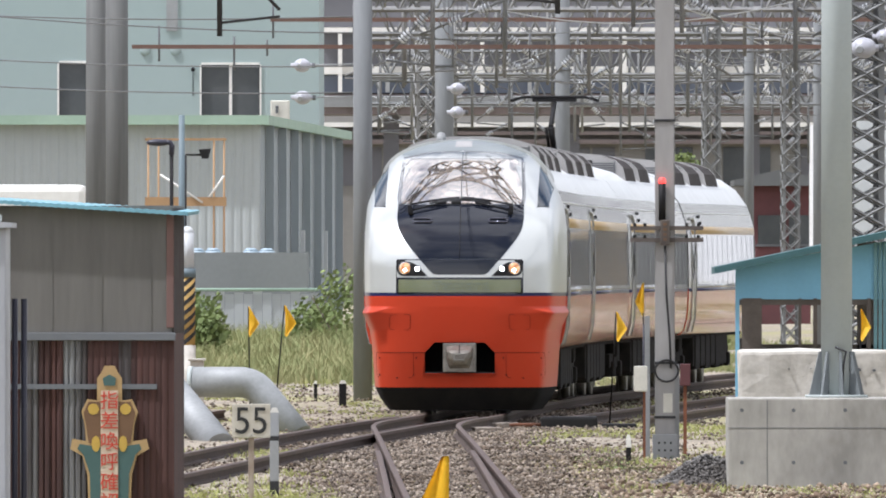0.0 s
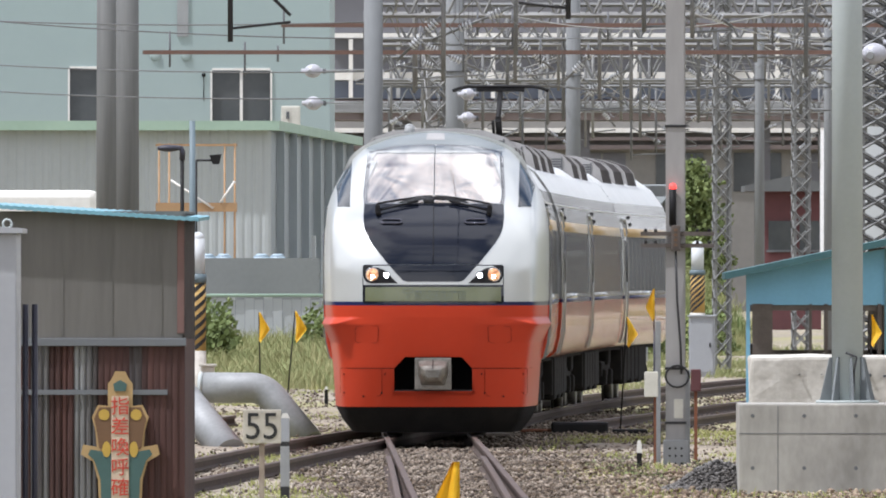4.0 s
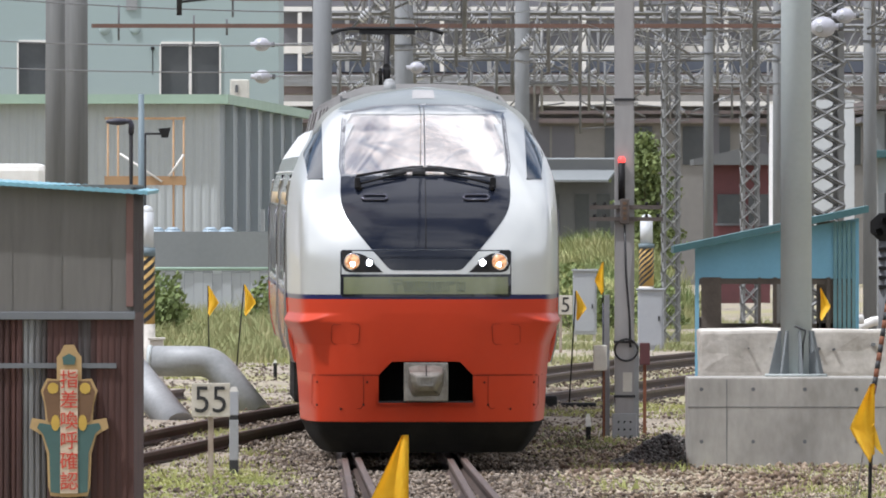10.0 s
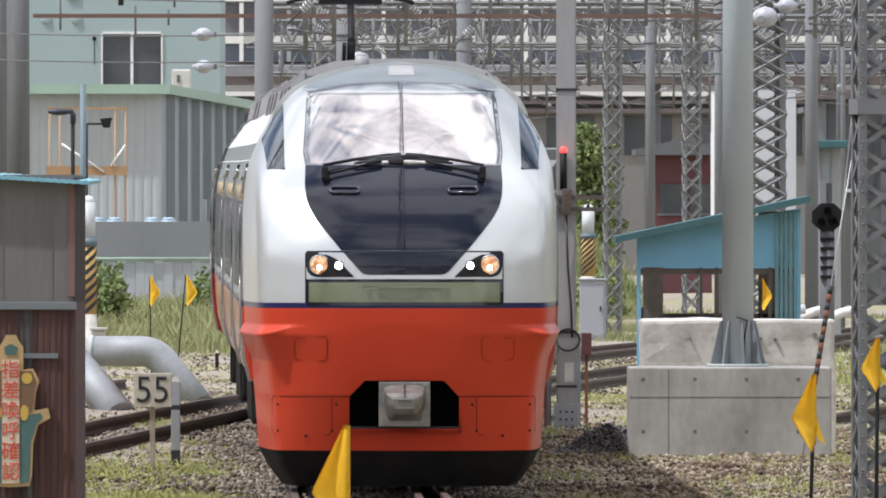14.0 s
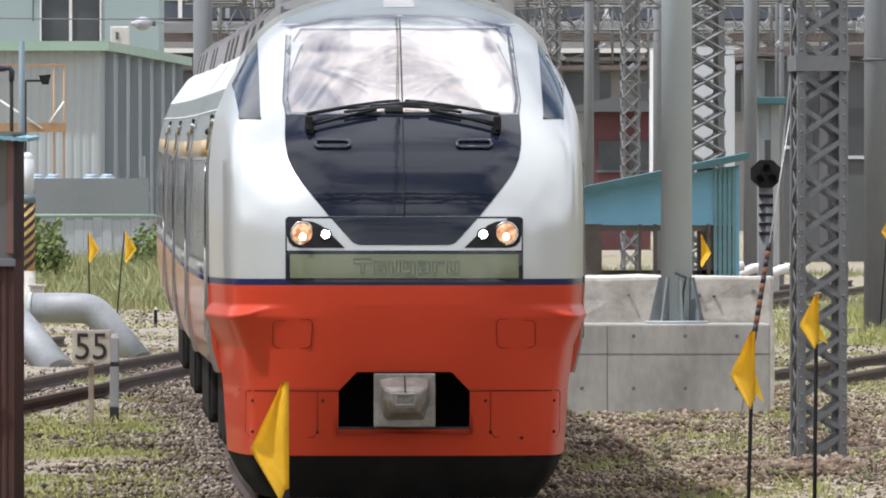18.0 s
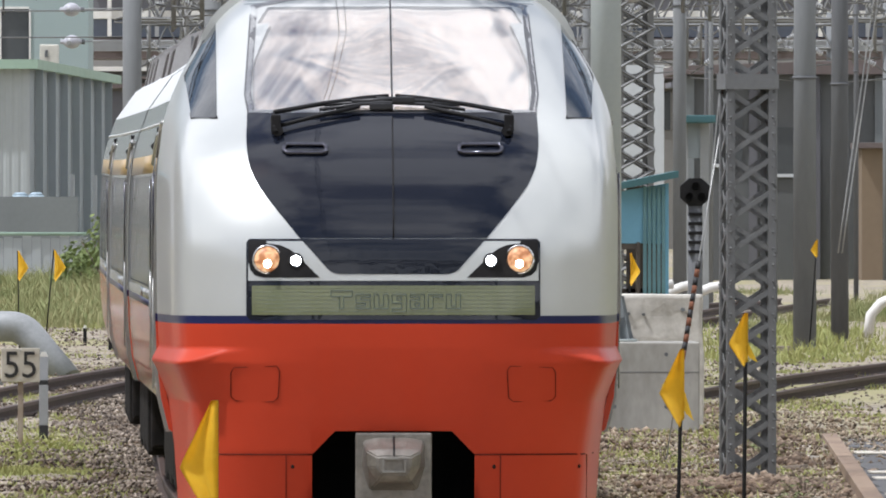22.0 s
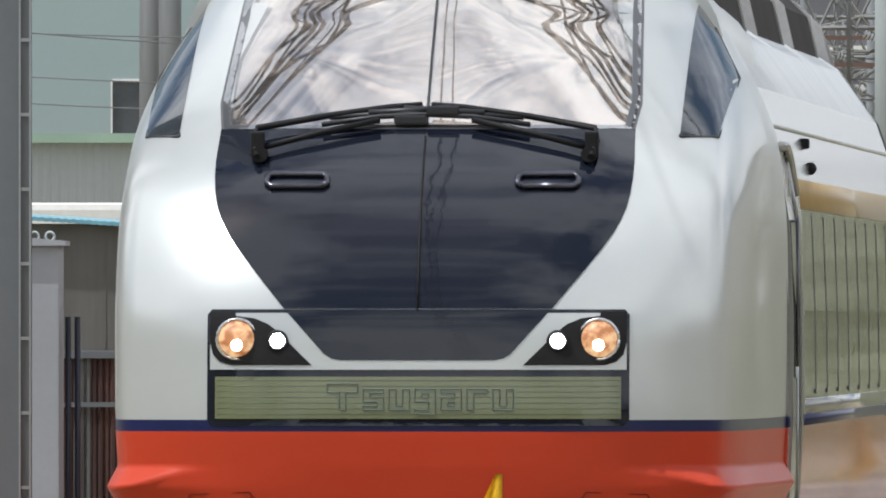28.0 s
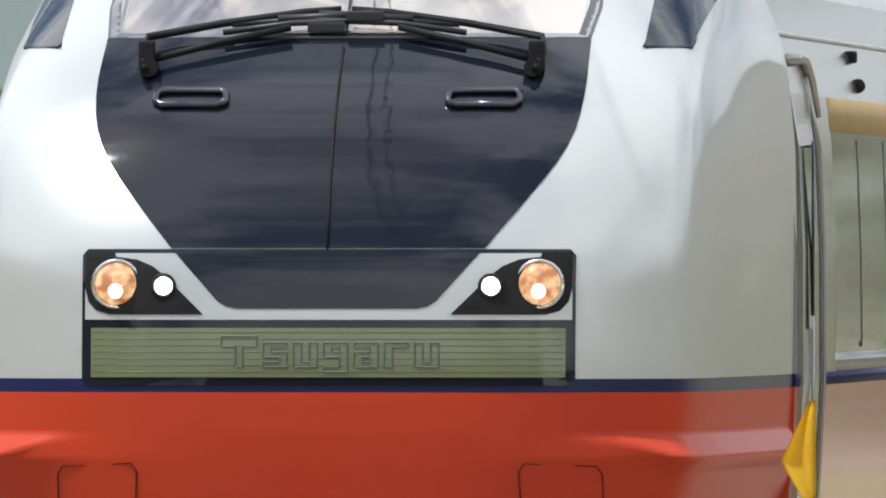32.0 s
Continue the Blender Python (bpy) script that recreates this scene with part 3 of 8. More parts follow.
def car(name, label, length, front, lead=False, panto=False):
    """A car: its foremost point is the origin, it reaches back along y."""
    c = thing(name, pose(0, 0, 0), label, "railway car", "cars of the train")
    y0, y1 = front, length
    S = [section(k) for k in range(9)]
    shell("roof", y0, y1, S[:5], ROOFGREY, c, label="pale grey curved roof")
    for s in (-1, 1):
        bm = bmesh.new()
        pipe(bm, [(s * 1.365, y0, 3.03), (s * 1.365, (y0 + y1) / 2, 3.03), (s * 1.365, y1, 3.03)], 0.010, 6)
        part("gutter", bm, ROOFGREY, c)
    yw = y0 + (2.1 if lead else 1.2)  # where the windows begin
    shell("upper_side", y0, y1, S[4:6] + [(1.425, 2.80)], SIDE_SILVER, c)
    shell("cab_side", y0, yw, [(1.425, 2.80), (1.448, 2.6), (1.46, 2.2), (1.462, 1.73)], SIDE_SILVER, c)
    shell("ochre_band", yw, y1, [(1.425, 2.80), (1.442, 2.665)], GOLD, c, label="ochre band above the windows")
    shell("window_band", yw, y1, [(1.432, 2.665), (1.448, 2.2), (1.452, 1.80)], SIDEGLASS, c, label="dark glossy window band")
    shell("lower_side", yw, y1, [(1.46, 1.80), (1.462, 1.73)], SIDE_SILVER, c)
    shell("navy_line", y0, y1, [(1.464, 1.73), (1.464, 1.68)], NAVY, c)
    shell("red_side", y0, y1, [(1.462, 1.68), (1.455, 1.45), (1.43, 1.2), (1.38, 1.0), (1.28, 0.92)], SIDE_RED, c, label="vermilion lower side")
    # panes stand in the band
    n = int((y1 - yw - 0.5) / 1.5)
    bm = bmesh.new()
    for s in (1,):
        prism(bm, [(1.436, 2.63), (1.452, 2.2), (1.456, 1.84), (1.446, 1.84), (1.442, 2.2), (1.426, 2.63)], -0.69, 0.69, "y")
    pane = part("window_pane", bm, SIDEGLASS, c)
    pane.matrix_basis = pose(0, yw + 0.1 + 0.7, 0)
    for i in range(n):
        for s in (0, 180):
            if i or s:
                again(pane, "window_pane", c, pose(0, yw + 0.1 + 0.7 + 1.5 * i, 0, 0, 0, s))
    bm = bmesh.new()
    prism(bm, [(1.438, 2.64), (1.454, 2.2), (1.458, 1.82), (1.446, 1.82), (1.442, 2.2), (1.428, 2.64)], -0.03, 0.03, "y")
    pil = part("window_pillar", bm, SEAL, c)
    pil.matrix_basis = pose(0, yw + 0.05, 0)
    for i in range(n + 1):
        for s in (0, 180):
            if i or s:
                again(pil, "window_pillar", c, pose(0, yw + 0.05 + 1.5 * i, 0, 0, 0, s))
    # doors with black seams and the lamps beside them
    for yd in (y0 + (0.15 if lead else 0.9),):
        for s in (1, -1):
            side = [(1.40, 2.92), (1.452, 2.6), (1.468, 2.2), (1.47, 1.7), (1.443, 1.2), (1.39, 0.98)]

            def strip(out, ya, yb):
                bm = bmesh.new()
                prism(bm, [(s * (x + out), z) for x, z in side] + [(s * (x - 0.05), z) for x, z in side[::-1]], ya, yb, "y")
                return bm
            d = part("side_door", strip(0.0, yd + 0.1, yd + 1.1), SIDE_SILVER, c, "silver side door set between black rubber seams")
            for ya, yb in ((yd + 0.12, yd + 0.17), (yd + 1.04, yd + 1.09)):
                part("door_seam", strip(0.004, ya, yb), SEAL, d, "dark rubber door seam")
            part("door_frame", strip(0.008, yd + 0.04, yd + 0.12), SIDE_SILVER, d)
            bm = bmesh.new()
            pipe(bm, [(s * (x + 0.004), yd + 1.16 - (0.12 if z > 2.9 else 0), z) for x, z in side], 0.010, 8)
            pipe(bm, [(s * 1.412, yd + 0.06, 2.93), (s * 1.412, yd + 0.95, 2.94), (s * 1.425, yd + 1.1, 2.87), (s * 1.445, yd + 1.16, 2.72)], 0.022, 8)
            part("door_frame", bm, SIDE_SILVER, d, "rounded silver door frame", True)
            for za, zb, mt in ((1.25, 1.95, SIDE_SILVER), (1.95, 2.62, HANDLE)):
                bm = bmesh.new()
                pipe(bm, [(s * 1.478, yd + 0.55, za), (s * 1.478, yd + 0.55, (za + zb) / 2), (s * 1.478, yd + 0.55, zb)], 0.006, 8)
                for z in (za + 0.02, zb - 0.02):
                    tube(bm, (s * 1.43, yd + 0.55, z), (s * 1.478, yd + 0.55, z), 0.006, 6)
                part("grab_rail", bm, mt, d, "metal grab rail by the door", True)
            bm = bmesh.new()
            prism(bm, [(s * 1.455, 2.6), (s * 1.473, 2.2), (s * 1.477, 1.9), (s * 1.44, 1.9), (s * 1.42, 2.6)], yd + 0.36, yd + 0.78, "y")
            part("door_window", bm, SIDEGLASS, d)
    for s in (1, -1):
        bm = bmesh.new()
        box(bm, s * 1.375 - 0.03, s * 1.375 + 0.04, y0 + 3.9, y0 + 3.98, 2.95, 3.0, 0.012)
        part("side_lamp", bm, BLACK, c, "small black side lamp")
        bm = bmesh.new()
        ball(bm, (s * 1.42, y0 + 3.94, 2.86), 0.03)
        part("side_lamp", bm, BLACK, c, "small black side lamp")
    # roof gear
    for k, yy in enumerate((y0 + 2.6, y0 + 7.4, y0 + 12.2)):
        if panto and k == 0:
            continue
        bm = bmesh.new()
        poly = [(-1.03, 3.52), (-0.98, 3.74), (-0.86, 3.86), (-0.6, 3.95), (-0.25, 3.98), (0.25, 3.98), (0.6, 3.95), (0.86, 3.86), (0.98, 3.74), (1.03, 3.52)]
        prism(bm, poly, yy, yy + 3.6, "y")
        u = part("roof_unit", bm, UNITGREY, c, "dark grey air-conditioning cover with louvred ends")
        for s in (-1, 1):
            bm = bmesh.new()
            for q in range(7):
                box(bm, s * 0.62 - 0.22, s * 0.62 + 0.22, yy - 0.02, yy + 0.01, 3.58 + q * 0.038, 3.60 + q * 0.038)
            for e in (-0.24, 0.22):
                box(bm, s * 0.62 + e, s * 0.62 + e + 0.02, yy - 0.022, yy + 0.01, 3.56, 3.85)
            part("louvre", bm, DARKPOLE, u)
        for ye in (yy - 0.012, yy + 3.48):
            bm = bmesh.new()
            prism(bm, [(x * 1.008, z + 0.008) for x, z in poly], ye, ye + 0.13, "y")
            part("end_band", bm, ROOFUNITEND, u, "pale grey end band")
    # underfloor gear, skirts and ends
    bm = bmesh.new()
    box(bm, -1.2, 1.2, y0, y1 - 0.1, 0.86, 0.98)
    # continuous dark block that fills in the shadow between the bogies
    box(bm, -1.22, 1.22, y0 + 5.4, y1 - 5.0, 0.36, 0.9, 0.03)
    for k in range(5):
        ya = y0 + 5.6 + k * 1.5
        box(bm, -1.25, 1.25, ya, ya + 1.2, 0.3 + 0.05 * (k % 2), 0.9, 0.04)
    part("underfloor_gear", bm, UNDER, c, "dark boxes of equipment under the floor and a block for the shadow")
    bogie(c, (3.8 if lead else 3.4))
    bogie(c, (17.4 if lead else 17.1))
    for ye, yb in (((y0, y0 + 0.06),) if not lead else ()) + ((y1 - 0.06, y1),):
        bm = bmesh.new()
        pts = [S[k] for k in range(9)] + [(1.455, 1.45), (1.38, 1.0), (1.28, 0.92)]
        prism(bm, [(x, z) for x, z in pts[:9]] + [(-x, z) for x, z in pts[8:0:-1]], ye, yb, "y")
        part("end_wall", bm, GREYSTEEL, c)
        bm = bmesh.new()
        prism(bm, [(x, z) for x, z in pts[8:]] + [(-x, z) for x, z in pts[:7:-1]], ye, yb, "y")
        part("end_wall", bm, SIDE_RED, c)
    if panto:
        pantograph(c, y0 + 4.4)
    return c


def pantograph(c, y):
    bm = bmesh.new()
    for s in (-0.5, 0.5):
        for e in (-0.6, 0.6):
            tube(bm, (s, y + e, 3.5), (s, y + e, 3.78), 0.07, 8)
            tube(bm, (s, y + e, 3.62), (s, y + e, 3.66), 0.11, 8)
    box(bm, -0.6, 0.6, y - 0.75, y + 0.75, 3.78, 3.86, 0.02)
    base = part("pantograph_base", bm, UNDER, c)
    bm = bmesh.new()
    tube(bm, (0, y + 0.6, 3.86), (0, y - 0.9, 4.4), 0.05, 8)
    tube(bm, (0, y - 0.9, 4.4), (0, y + 0.3, 4.85), 0.04, 8)
    tube(bm, (-0.08, y + 0.6, 3.86), (-0.08, y - 0.9, 4.36), 0.025, 6)
    part("pantograph_arm", bm, BLACK, base, "jointed dark single arm")
    bm = bmesh.new()
    for e in (0.12, 0.48):
        pipe(bm, [(-0.72, y + e, 4.83), (-0.62, y + e, 4.87), (-0.48, y + e, 4.895), (0.48, y + e, 4.895), (0.62, y + e, 4.87), (0.72, y + e, 4.83)], 0.024, 6)
    box(bm, -0.36, 0.36, y + 0.1, y + 0.5, 4.82, 4.87)
    part("pantograph_head", bm, BLACK, base, "dark collector head with bent horns")


def in_mouth(x, z):
    return abs(x) < 0.5 and 0.57 < z < 1.02


def build_nose(c):
    nose_band("nose_brow", 3.67, 3.94, 11, BROW, c, "grey visor above the windscreen", lambda x, z: z < 3.78 and abs(x) > 0.9, 0.003)
    nose_band("nose_shell", 1.73, 3.755, 58, SILVER, c, "silver painted nose with rounded shoulders", lambda x, z: 3.0 < z < 3.66 and abs(x) < 0.855 - 0.08 * max(0, (z - 3.1) / 0.56))
    nose_band("nose_navy_line", 1.68, 1.73, 2, NAVY, c, "narrow navy line")
    nose_band("nose_red_panel", 0.87, 1.68, 54, RED, c, "vermilion lower face with a bright lip", in_mouth)
    nose_band("nose_red_skirt", 0.38, 0.87, 17, RED, c, "vermilion lower skirt", in_mouth, 0.008)
    nose_band("snow_plough", 0.05, 0.38, 6, PLOUGH, c, "black plough under the nose")
    # the mouth and the coupler in it
    bm = bmesh.new()
    vs = [[bm.verts.new((x, y, z)) for x, z in ((-0.52, 0.55), (0.52, 0.55), (0.52, 1.0), (0.47, 1.05), (-0.47, 1.05), (-0.52, 1.0))] for y in (0.25, 1.3)]
    for i in range(6):
        bm.faces.new((vs[0][i], vs[0][(i + 1) % 6], vs[1][(i + 1) % 6], vs[1][i]))
    bm.faces.new(vs[1])
    part("coupler_opening", bm, RECESS, c, "black recess round the coupler")
    for s in (-1, 1):
        bm = bmesh.new()
        tri = [(0.355, 1.025), (0.505, 1.025), (0.505, 0.87)]
        vs = [[bm.verts.new((s * x, nose_y(x, z) + o, z)) for x, z in tri] for o in (-0.003, 0.05)]
        for f in (vs[0], vs[1][::-1]) + tuple((vs[0][i], vs[1][i], vs[1][(i + 1) % 3], vs[0][(i + 1) % 3]) for i in range(3)):
            bm.faces.new(f)
        bmesh.ops.recalc_face_normals(bm, faces=bm.faces)
        part("opening_corner", bm, RED, c)
    bm = bmesh.new()
    box(bm, -0.13, 0.13, 0.1, 1.0, 0.66, 0.95, 0.02)
    k = part("coupler", bm, UNDER, c, "dark coupler bar in the opening")
    bm = bmesh.new()
    box(bm, -0.235, 0.235, 0.06, 0.12, 0.60, 1.01, 0.012)
    part("coupler_plate", bm, CASTING, k, "pale worn steel face plate")
    bm = bmesh.new()
    back = [(-0.19, 0.97), (-0.10, 0.99), (0.10, 0.99), (0.19, 0.97), (0.20, 0.80), (0.15, 0.65), (-0.15, 0.65), (-0.20, 0.80)]
    mid_ = [(-0.17, 0.90), (-0.08, 0.91), (0.08, 0.91), (0.17, 0.90), (0.16, 0.80), (0.10, 0.71), (-0.10, 0.71), (-0.16, 0.80)]
    tip = [(-0.105, 0.865), (-0.05, 0.87), (0.05, 0.87), (0.105, 0.865), (0.10, 0.80), (0.075, 0.755), (-0.075, 0.755), (-0.10, 0.80)]
    rings = [[bm.verts.new((x, y, z)) for x, z in ring] for ring, y in ((back, 0.08), (mid_, -0.10), (tip, -0.15))]
    for p, q in zip(rings, rings[1:]):
        for i in range(8):
            bm.faces.new((p[i], p[(i + 1) % 8], q[(i + 1) % 8], q[i]))
    bm.faces.new(rings[-1])
    bmesh.ops.recalc_face_normals(bm, faces=bm.faces)
    bmesh.ops.bevel(bm, geom=list(bm.edges), offset=0.008, segments=2, affect="EDGES")
    part("coupler_head", bm, CASTING, k, "tapered cast steel coupler head")
    bm = bmesh.new()
    for xa, xb, za, zb in ((-0.075, 0.075, 0.845, 0.86), (-0.075, 0.075, 0.765, 0.78), (-0.075, -0.06, 0.78, 0.845), (0.06, 0.075, 0.78, 0.845)):
        box(bm, xa, xb, -0.172, -0.145, za, zb, 0.003)
    part("coupler_rim", bm, COUPLER, k, "raised steel rim on the coupler")
    bm = bmesh.new()
    pipe(bm, [(0, 0.075, 0.995), (0, -0.095, 0.914), (0, -0.15, 0.874)], 0.006, 5)
    part("coupler_seam", bm, BLACK, k)
    bm = bmesh.new()
    box(bm, -0.5, 0.5, 0.3, 0.5, 0.56, 0.60)
    part("opening_lip", bm, RUBBER, k)
    # black face under the windscreen
    edge = [(0.575, 2.207), (0.70, 2.36), (0.775, 2.455), (0.825, 2.525), (0.858, 2.585), (0.880, 2.64), (0.893, 2.70), (0.901, 2.77), (0.903, 2.84), (0.896, 2.984)]
    face = edge + [(-x, z) for x, z in edge[::-1]]
    m = nose_patch("nose_mask", face, 0.004, MASK, c, "glossy black face panel", 30, 24)
    bm = bmesh.new()
    pipe(bm, [(0, nose_y(0, z) - 0.016, z) for z in (2.2, 2.35, 2.5, 2.65, 2.8, 2.95)], 0.0045, 5)
    part("panel_seam", bm, BLACK, m)
    for s in (-1, 1):
        bm = bmesh.new()
        pts = [(s * (0.54 + a * 0.13), 2.76 + b * 0.026) for a, b in ((-0.85, -1), (0.85, -1), (1, -0.5), (1, 0.5), (0.85, 1), (-0.85, 1), (-1, 0.5), (-1, -0.5), (-0.85, -1))]
        pipe(bm, [(x, nose_y(x, z) - 0.022, z) for x, z in pts], 0.014, 8)
        part("grab_handle", bm, HANDLE, m, "dark metal grab handle", True)
    # lamps and destination display
    bez = nose_patch("lamp_bezel", [(-0.88, 1.705), (0.88, 1.705), (0.905, 1.73), (0.905, 2.18), (0.885, 2.203), (-0.885, 2.203), (-0.905, 2.18), (-0.905, 1.73)], 0.006, MASK, c, "black frame round lamps and display", 12, 24)
    nose_patch("lamp_surround", [(-0.893, 1.945), (0.893, 1.945), (0.893, 2.188), (-0.893, 2.188)], 0.010, SILVER, bez, "silver panel between the lamps", 10, 24)
    nose_patch("lower_mask", [(-0.33, 1.985), (0.33, 1.985), (0.37, 1.993), (0.40, 2.012), (0.568, 2.2), (-0.568, 2.2), (-0.40, 2.012), (-0.37, 1.993)], 0.0125, MASK, bez, "black wedge below the face panel", 10, 14)
    nose_patch("display", [(-0.87, 1.735), (0.87, 1.735), (0.87, 1.915), (-0.87, 1.915)], 0.011, DISPLAY, bez, "green-grey display glass", 8, 24)
    for q in range(7):
        bm = bmesh.new()
        z = 1.755 + q * 0.024
        pipe(bm, [(-0.86 + 1.72 * j / 16, nose_y(-0.86 + 1.72 * j / 16, z) - 0.0112, z) for j in range(17)], 0.0016, 4)
        part("display_line", bm, LETTER, bez)
    glyphs = {"T": ("#####", "#####", "..#..", "..#..", "..#..", "..#.."), "s": ("###", "#..", "###", "..#", "###"), "u": ("#.#", "#.#", "#.#", "#.#", "###"),
              "g": ("###", "#.#", "###", "..#", "..#", "###"), "a": ("###", "..#", "###", "#.#", "###"), "r": ("###", "#..", "#..", "#..", "#..")}
    x0 = -0.385
    for letter in "Tsugaru":
        rows_, cx = glyphs[letter], 0.026 if letter == "T" else 0.029
        top, cz = (1.885, 0.0185) if letter == "T" else (1.862, 0.0178)
        full = {(i, j) for j, row in enumerate(rows_) for i, ch in enumerate(row) if ch == "#"}
        bm = bmesh.new()
        for i, j in full:
            xa, xb, za, zb = x0 + i * cx, x0 + (i + 1) * cx, top - (j + 1) * cz, top - j * cz
            for di, dj, p, q in ((-1, 0, (xa, za), (xa, zb)), (1, 0, (xb, za), (xb, zb)), (0, -1, (xa, zb), (xb, zb)), (0, 1, (xa, za), (xb, za))):
                if (i + di, j + dj) not in full:
                    tube(bm, (p[0], nose_y(abs(p[0]), p[1]) - 0.0125, p[1]), (q[0], nose_y(abs(q[0]), q[1]) - 0.0125, q[1]), 0.0028, 4)
        part("display_letter", bm, LETTER, bez, "thin outlined letter on the display")
        x0 += cx * len(rows_[0]) + 0.024
    for s in (-1, 1):
        house = [(0.893, 2.06), (0.893, 2.195), (0.785, 2.195), (0.78, 2.175), (0.70, 2.165), (0.64, 2.14), (0.60, 2.108), (0.453, 1.964), (0.80, 1.964), (0.85, 1.978), (0.88, 2.01)]
        house = [(s * x, z) for x, z in house]
        nose_patch("lamp_housing", house, 0.014, BLACK, bez, "black lamp housing", 10, 12)
        for x, r, glow, core in ((0.775, 0.078, LAMP_WARM, LAMP_HOT), (0.60, 0.032, LAMP_WHITE, None)):
            z = 2.075 if r > 0.05 else 2.068
            y = nose_y(x, z)
            bm = bmesh.new()
            prev = None
            for q in range(6):
                a = q / 5 * math.pi / 2
                ring = [bm.verts.new((s * x + r * math.cos(a) * math.cos(t), y - 0.016 - 0.5 * r * math.sin(a), z + r * math.cos(a) * math.sin(t))) for t in (2 * math.pi * i / 20 for i in range(20))]
                if prev:
                    for i in range(20):
                        bm.faces.new((prev[i], prev[(i + 1) % 20], ring[(i + 1) % 20], ring[i])).smooth = True
                prev = ring
            lamp = part("headlamp" if core else "auxiliary_lamp", bm, glow, bez, "lit headlamp, amber-white" if core else "lit small white lamp")
            bm = bmesh.new()
            pipe(bm, [(s * x + (r + 0.008) * math.cos(t), y - 0.016, z + (r + 0.008) * math.sin(t)) for t in (2 * math.pi * i / 20 for i in range(21))], 0.008, 5)
            part("lamp_rim", bm, CHROME if core else BLACK, lamp)
            if core:
                bm = bmesh.new()
                ball(bm, (s * x, y - 0.048, z - 0.025), 0.026)
                part("lamp_filament", bm, LAMP_HOT, lamp)
    # windscreen with the crumpled silver curtain behind it
    screen = [(-0.885, 2.985), (0.885, 2.985), (0.905, 3.1), (0.86, 3.66), (0.5, 3.735), (0.0, 3.755), (-0.5, 3.735), (-0.86, 3.66), (-0.905, 3.1)]
    ring = []
    for (xa, za), (xb, zb) in zip(screen, screen[1:] + screen[:1]):
        ring += [(xa + (xb - xa) * i / 8, za + (zb - za) * i / 8) for i in range(8)]
    bm = bmesh.new()
    loops = []
    for k, off in ((1.012, 0.001), (1.009, 0.007), (0.962, 0.007), (0.957, -0.02)):
        loops.append([bm.verts.new((x * k, nose_y(x * k, 3.36 + (z - 3.36) * k) - off, 3.36 + (z - 3.36) * k)) for x, z in ring])
    for p, q in zip(loops, loops[1:]):
        for i in range(len(ring)):
            j = (i + 1) % len(ring)
            bm.faces.new((p[i], p[j], q[j], q[i]))
    fr = part("windscreen_frame", bm, SEAL, c, "black surround of the windscreen")
    bm = bmesh.new()
    rows = []
    rng = random.Random(4)
    for i in range(61):
        v = i / 60
        z = 3.0 + 0.70 * v
        rows.append([])
        for j in range(121):
            u = -1 + j / 60
            x = u * 0.86
            e = math.sqrt(u * u + 0.004)
            # the cloth is gathered at mid-height on both sides, and its folds sweep from there up and down to the middle
            w_ = v - 0.45 + 0.05 * noise.noise((u * 2, 5, 1))
            k = 3.2 * (1.06 - e) / math.sqrt(abs(w_) + 0.035)
            near = min(1.0, abs(w_) * 5 + 0.25)
            fold = 0.0
            for q, (f1, am) in enumerate(((0.36, 2.6), (0.8, 1.5), (1.7, 0.35))):
                d_ = noise.noise((k * f1 + 0.5 * noise.noise((u * 3, v * 3, q)), u * 0.9, w_ * 1.3 + 4 * q))
                fold += am * near * (1 - 3.0 * math.sqrt(d_ * d_ + 0.008))
            fold += 1.4 * max(0.0, e - 0.68) * noise.noise((u * 11, v * 7, 8))
            rows[-1].append(bm.verts.new((x, nose_y(x, z) + 0.03 - 0.0034 * fold, z)))
    for a, b in zip(rows, rows[1:]):
        for j in range(120):
            bm.faces.new((a[j], a[j + 1], b[j + 1], b[j])).smooth = True
    part("curtain", bm, CURTAIN, fr, "crumpled silver sun curtain behind the glass")
    g = nose_patch("windscreen_glass", screen, 0.008, GLASS, fr, "clear glass over the curtain", 30, 24, False)
    g.visible_shadow = False
    bm = bmesh.new()
    pipe(bm, [(0, nose_y(0, 3.0 + 0.72 * q / 6) - 0.012, 3.0 + 0.72 * q / 6) for q in range(7)], 0.006, 6)
    part("windscreen_mullion", bm, RUBBER, fr)
    # silver corner pillars keep the side windows apart from the screen
    for s in (-1, 1):
        tri = [(s * 1.085, 2.95), (s * 1.24, 2.95), (s * 1.28, 3.22), (s * 1.12, 3.52), (s * 1.085, 3.59)]
        w = nose_patch("cab_side_window", tri, 0.010, CABGLASS, c, "dark triangular side window of the cab", 16, 8)
        bm = bmesh.new()
        pts = [(x, z) for x, z in tri] + [tri[0]]
        pipe(bm, [(x, nose_y(x, z) - 0.009, z) for x, z in pts], 0.007, 6)
        part("window_rubber", bm, RUBBER, w)
    # roof edge light panel over the screen
    nose_patch("brow_panel", [(-0.12, 3.815), (0.12, 3.815), (0.11, 3.905), (-0.11, 3.905)], 0.012, ROOFUNITEND, c, "pale grey panel in the brow", 4, 4)
    bm = bmesh.new()
    tube(bm, (-0.35, 3.4, 3.88), (-0.35, 3.4, 4.0), 0.075, 12, 0.06)
    ball(bm, (-0.35, 3.4, 4.0), 0.06, 1, 1, 0.5)
    part("roof_antenna", bm, GREYSTEEL, c, "short grey roof antenna")

    # wipers
    def skin(x, z, off):
        return (x, nose_y(x, z) - off, z)
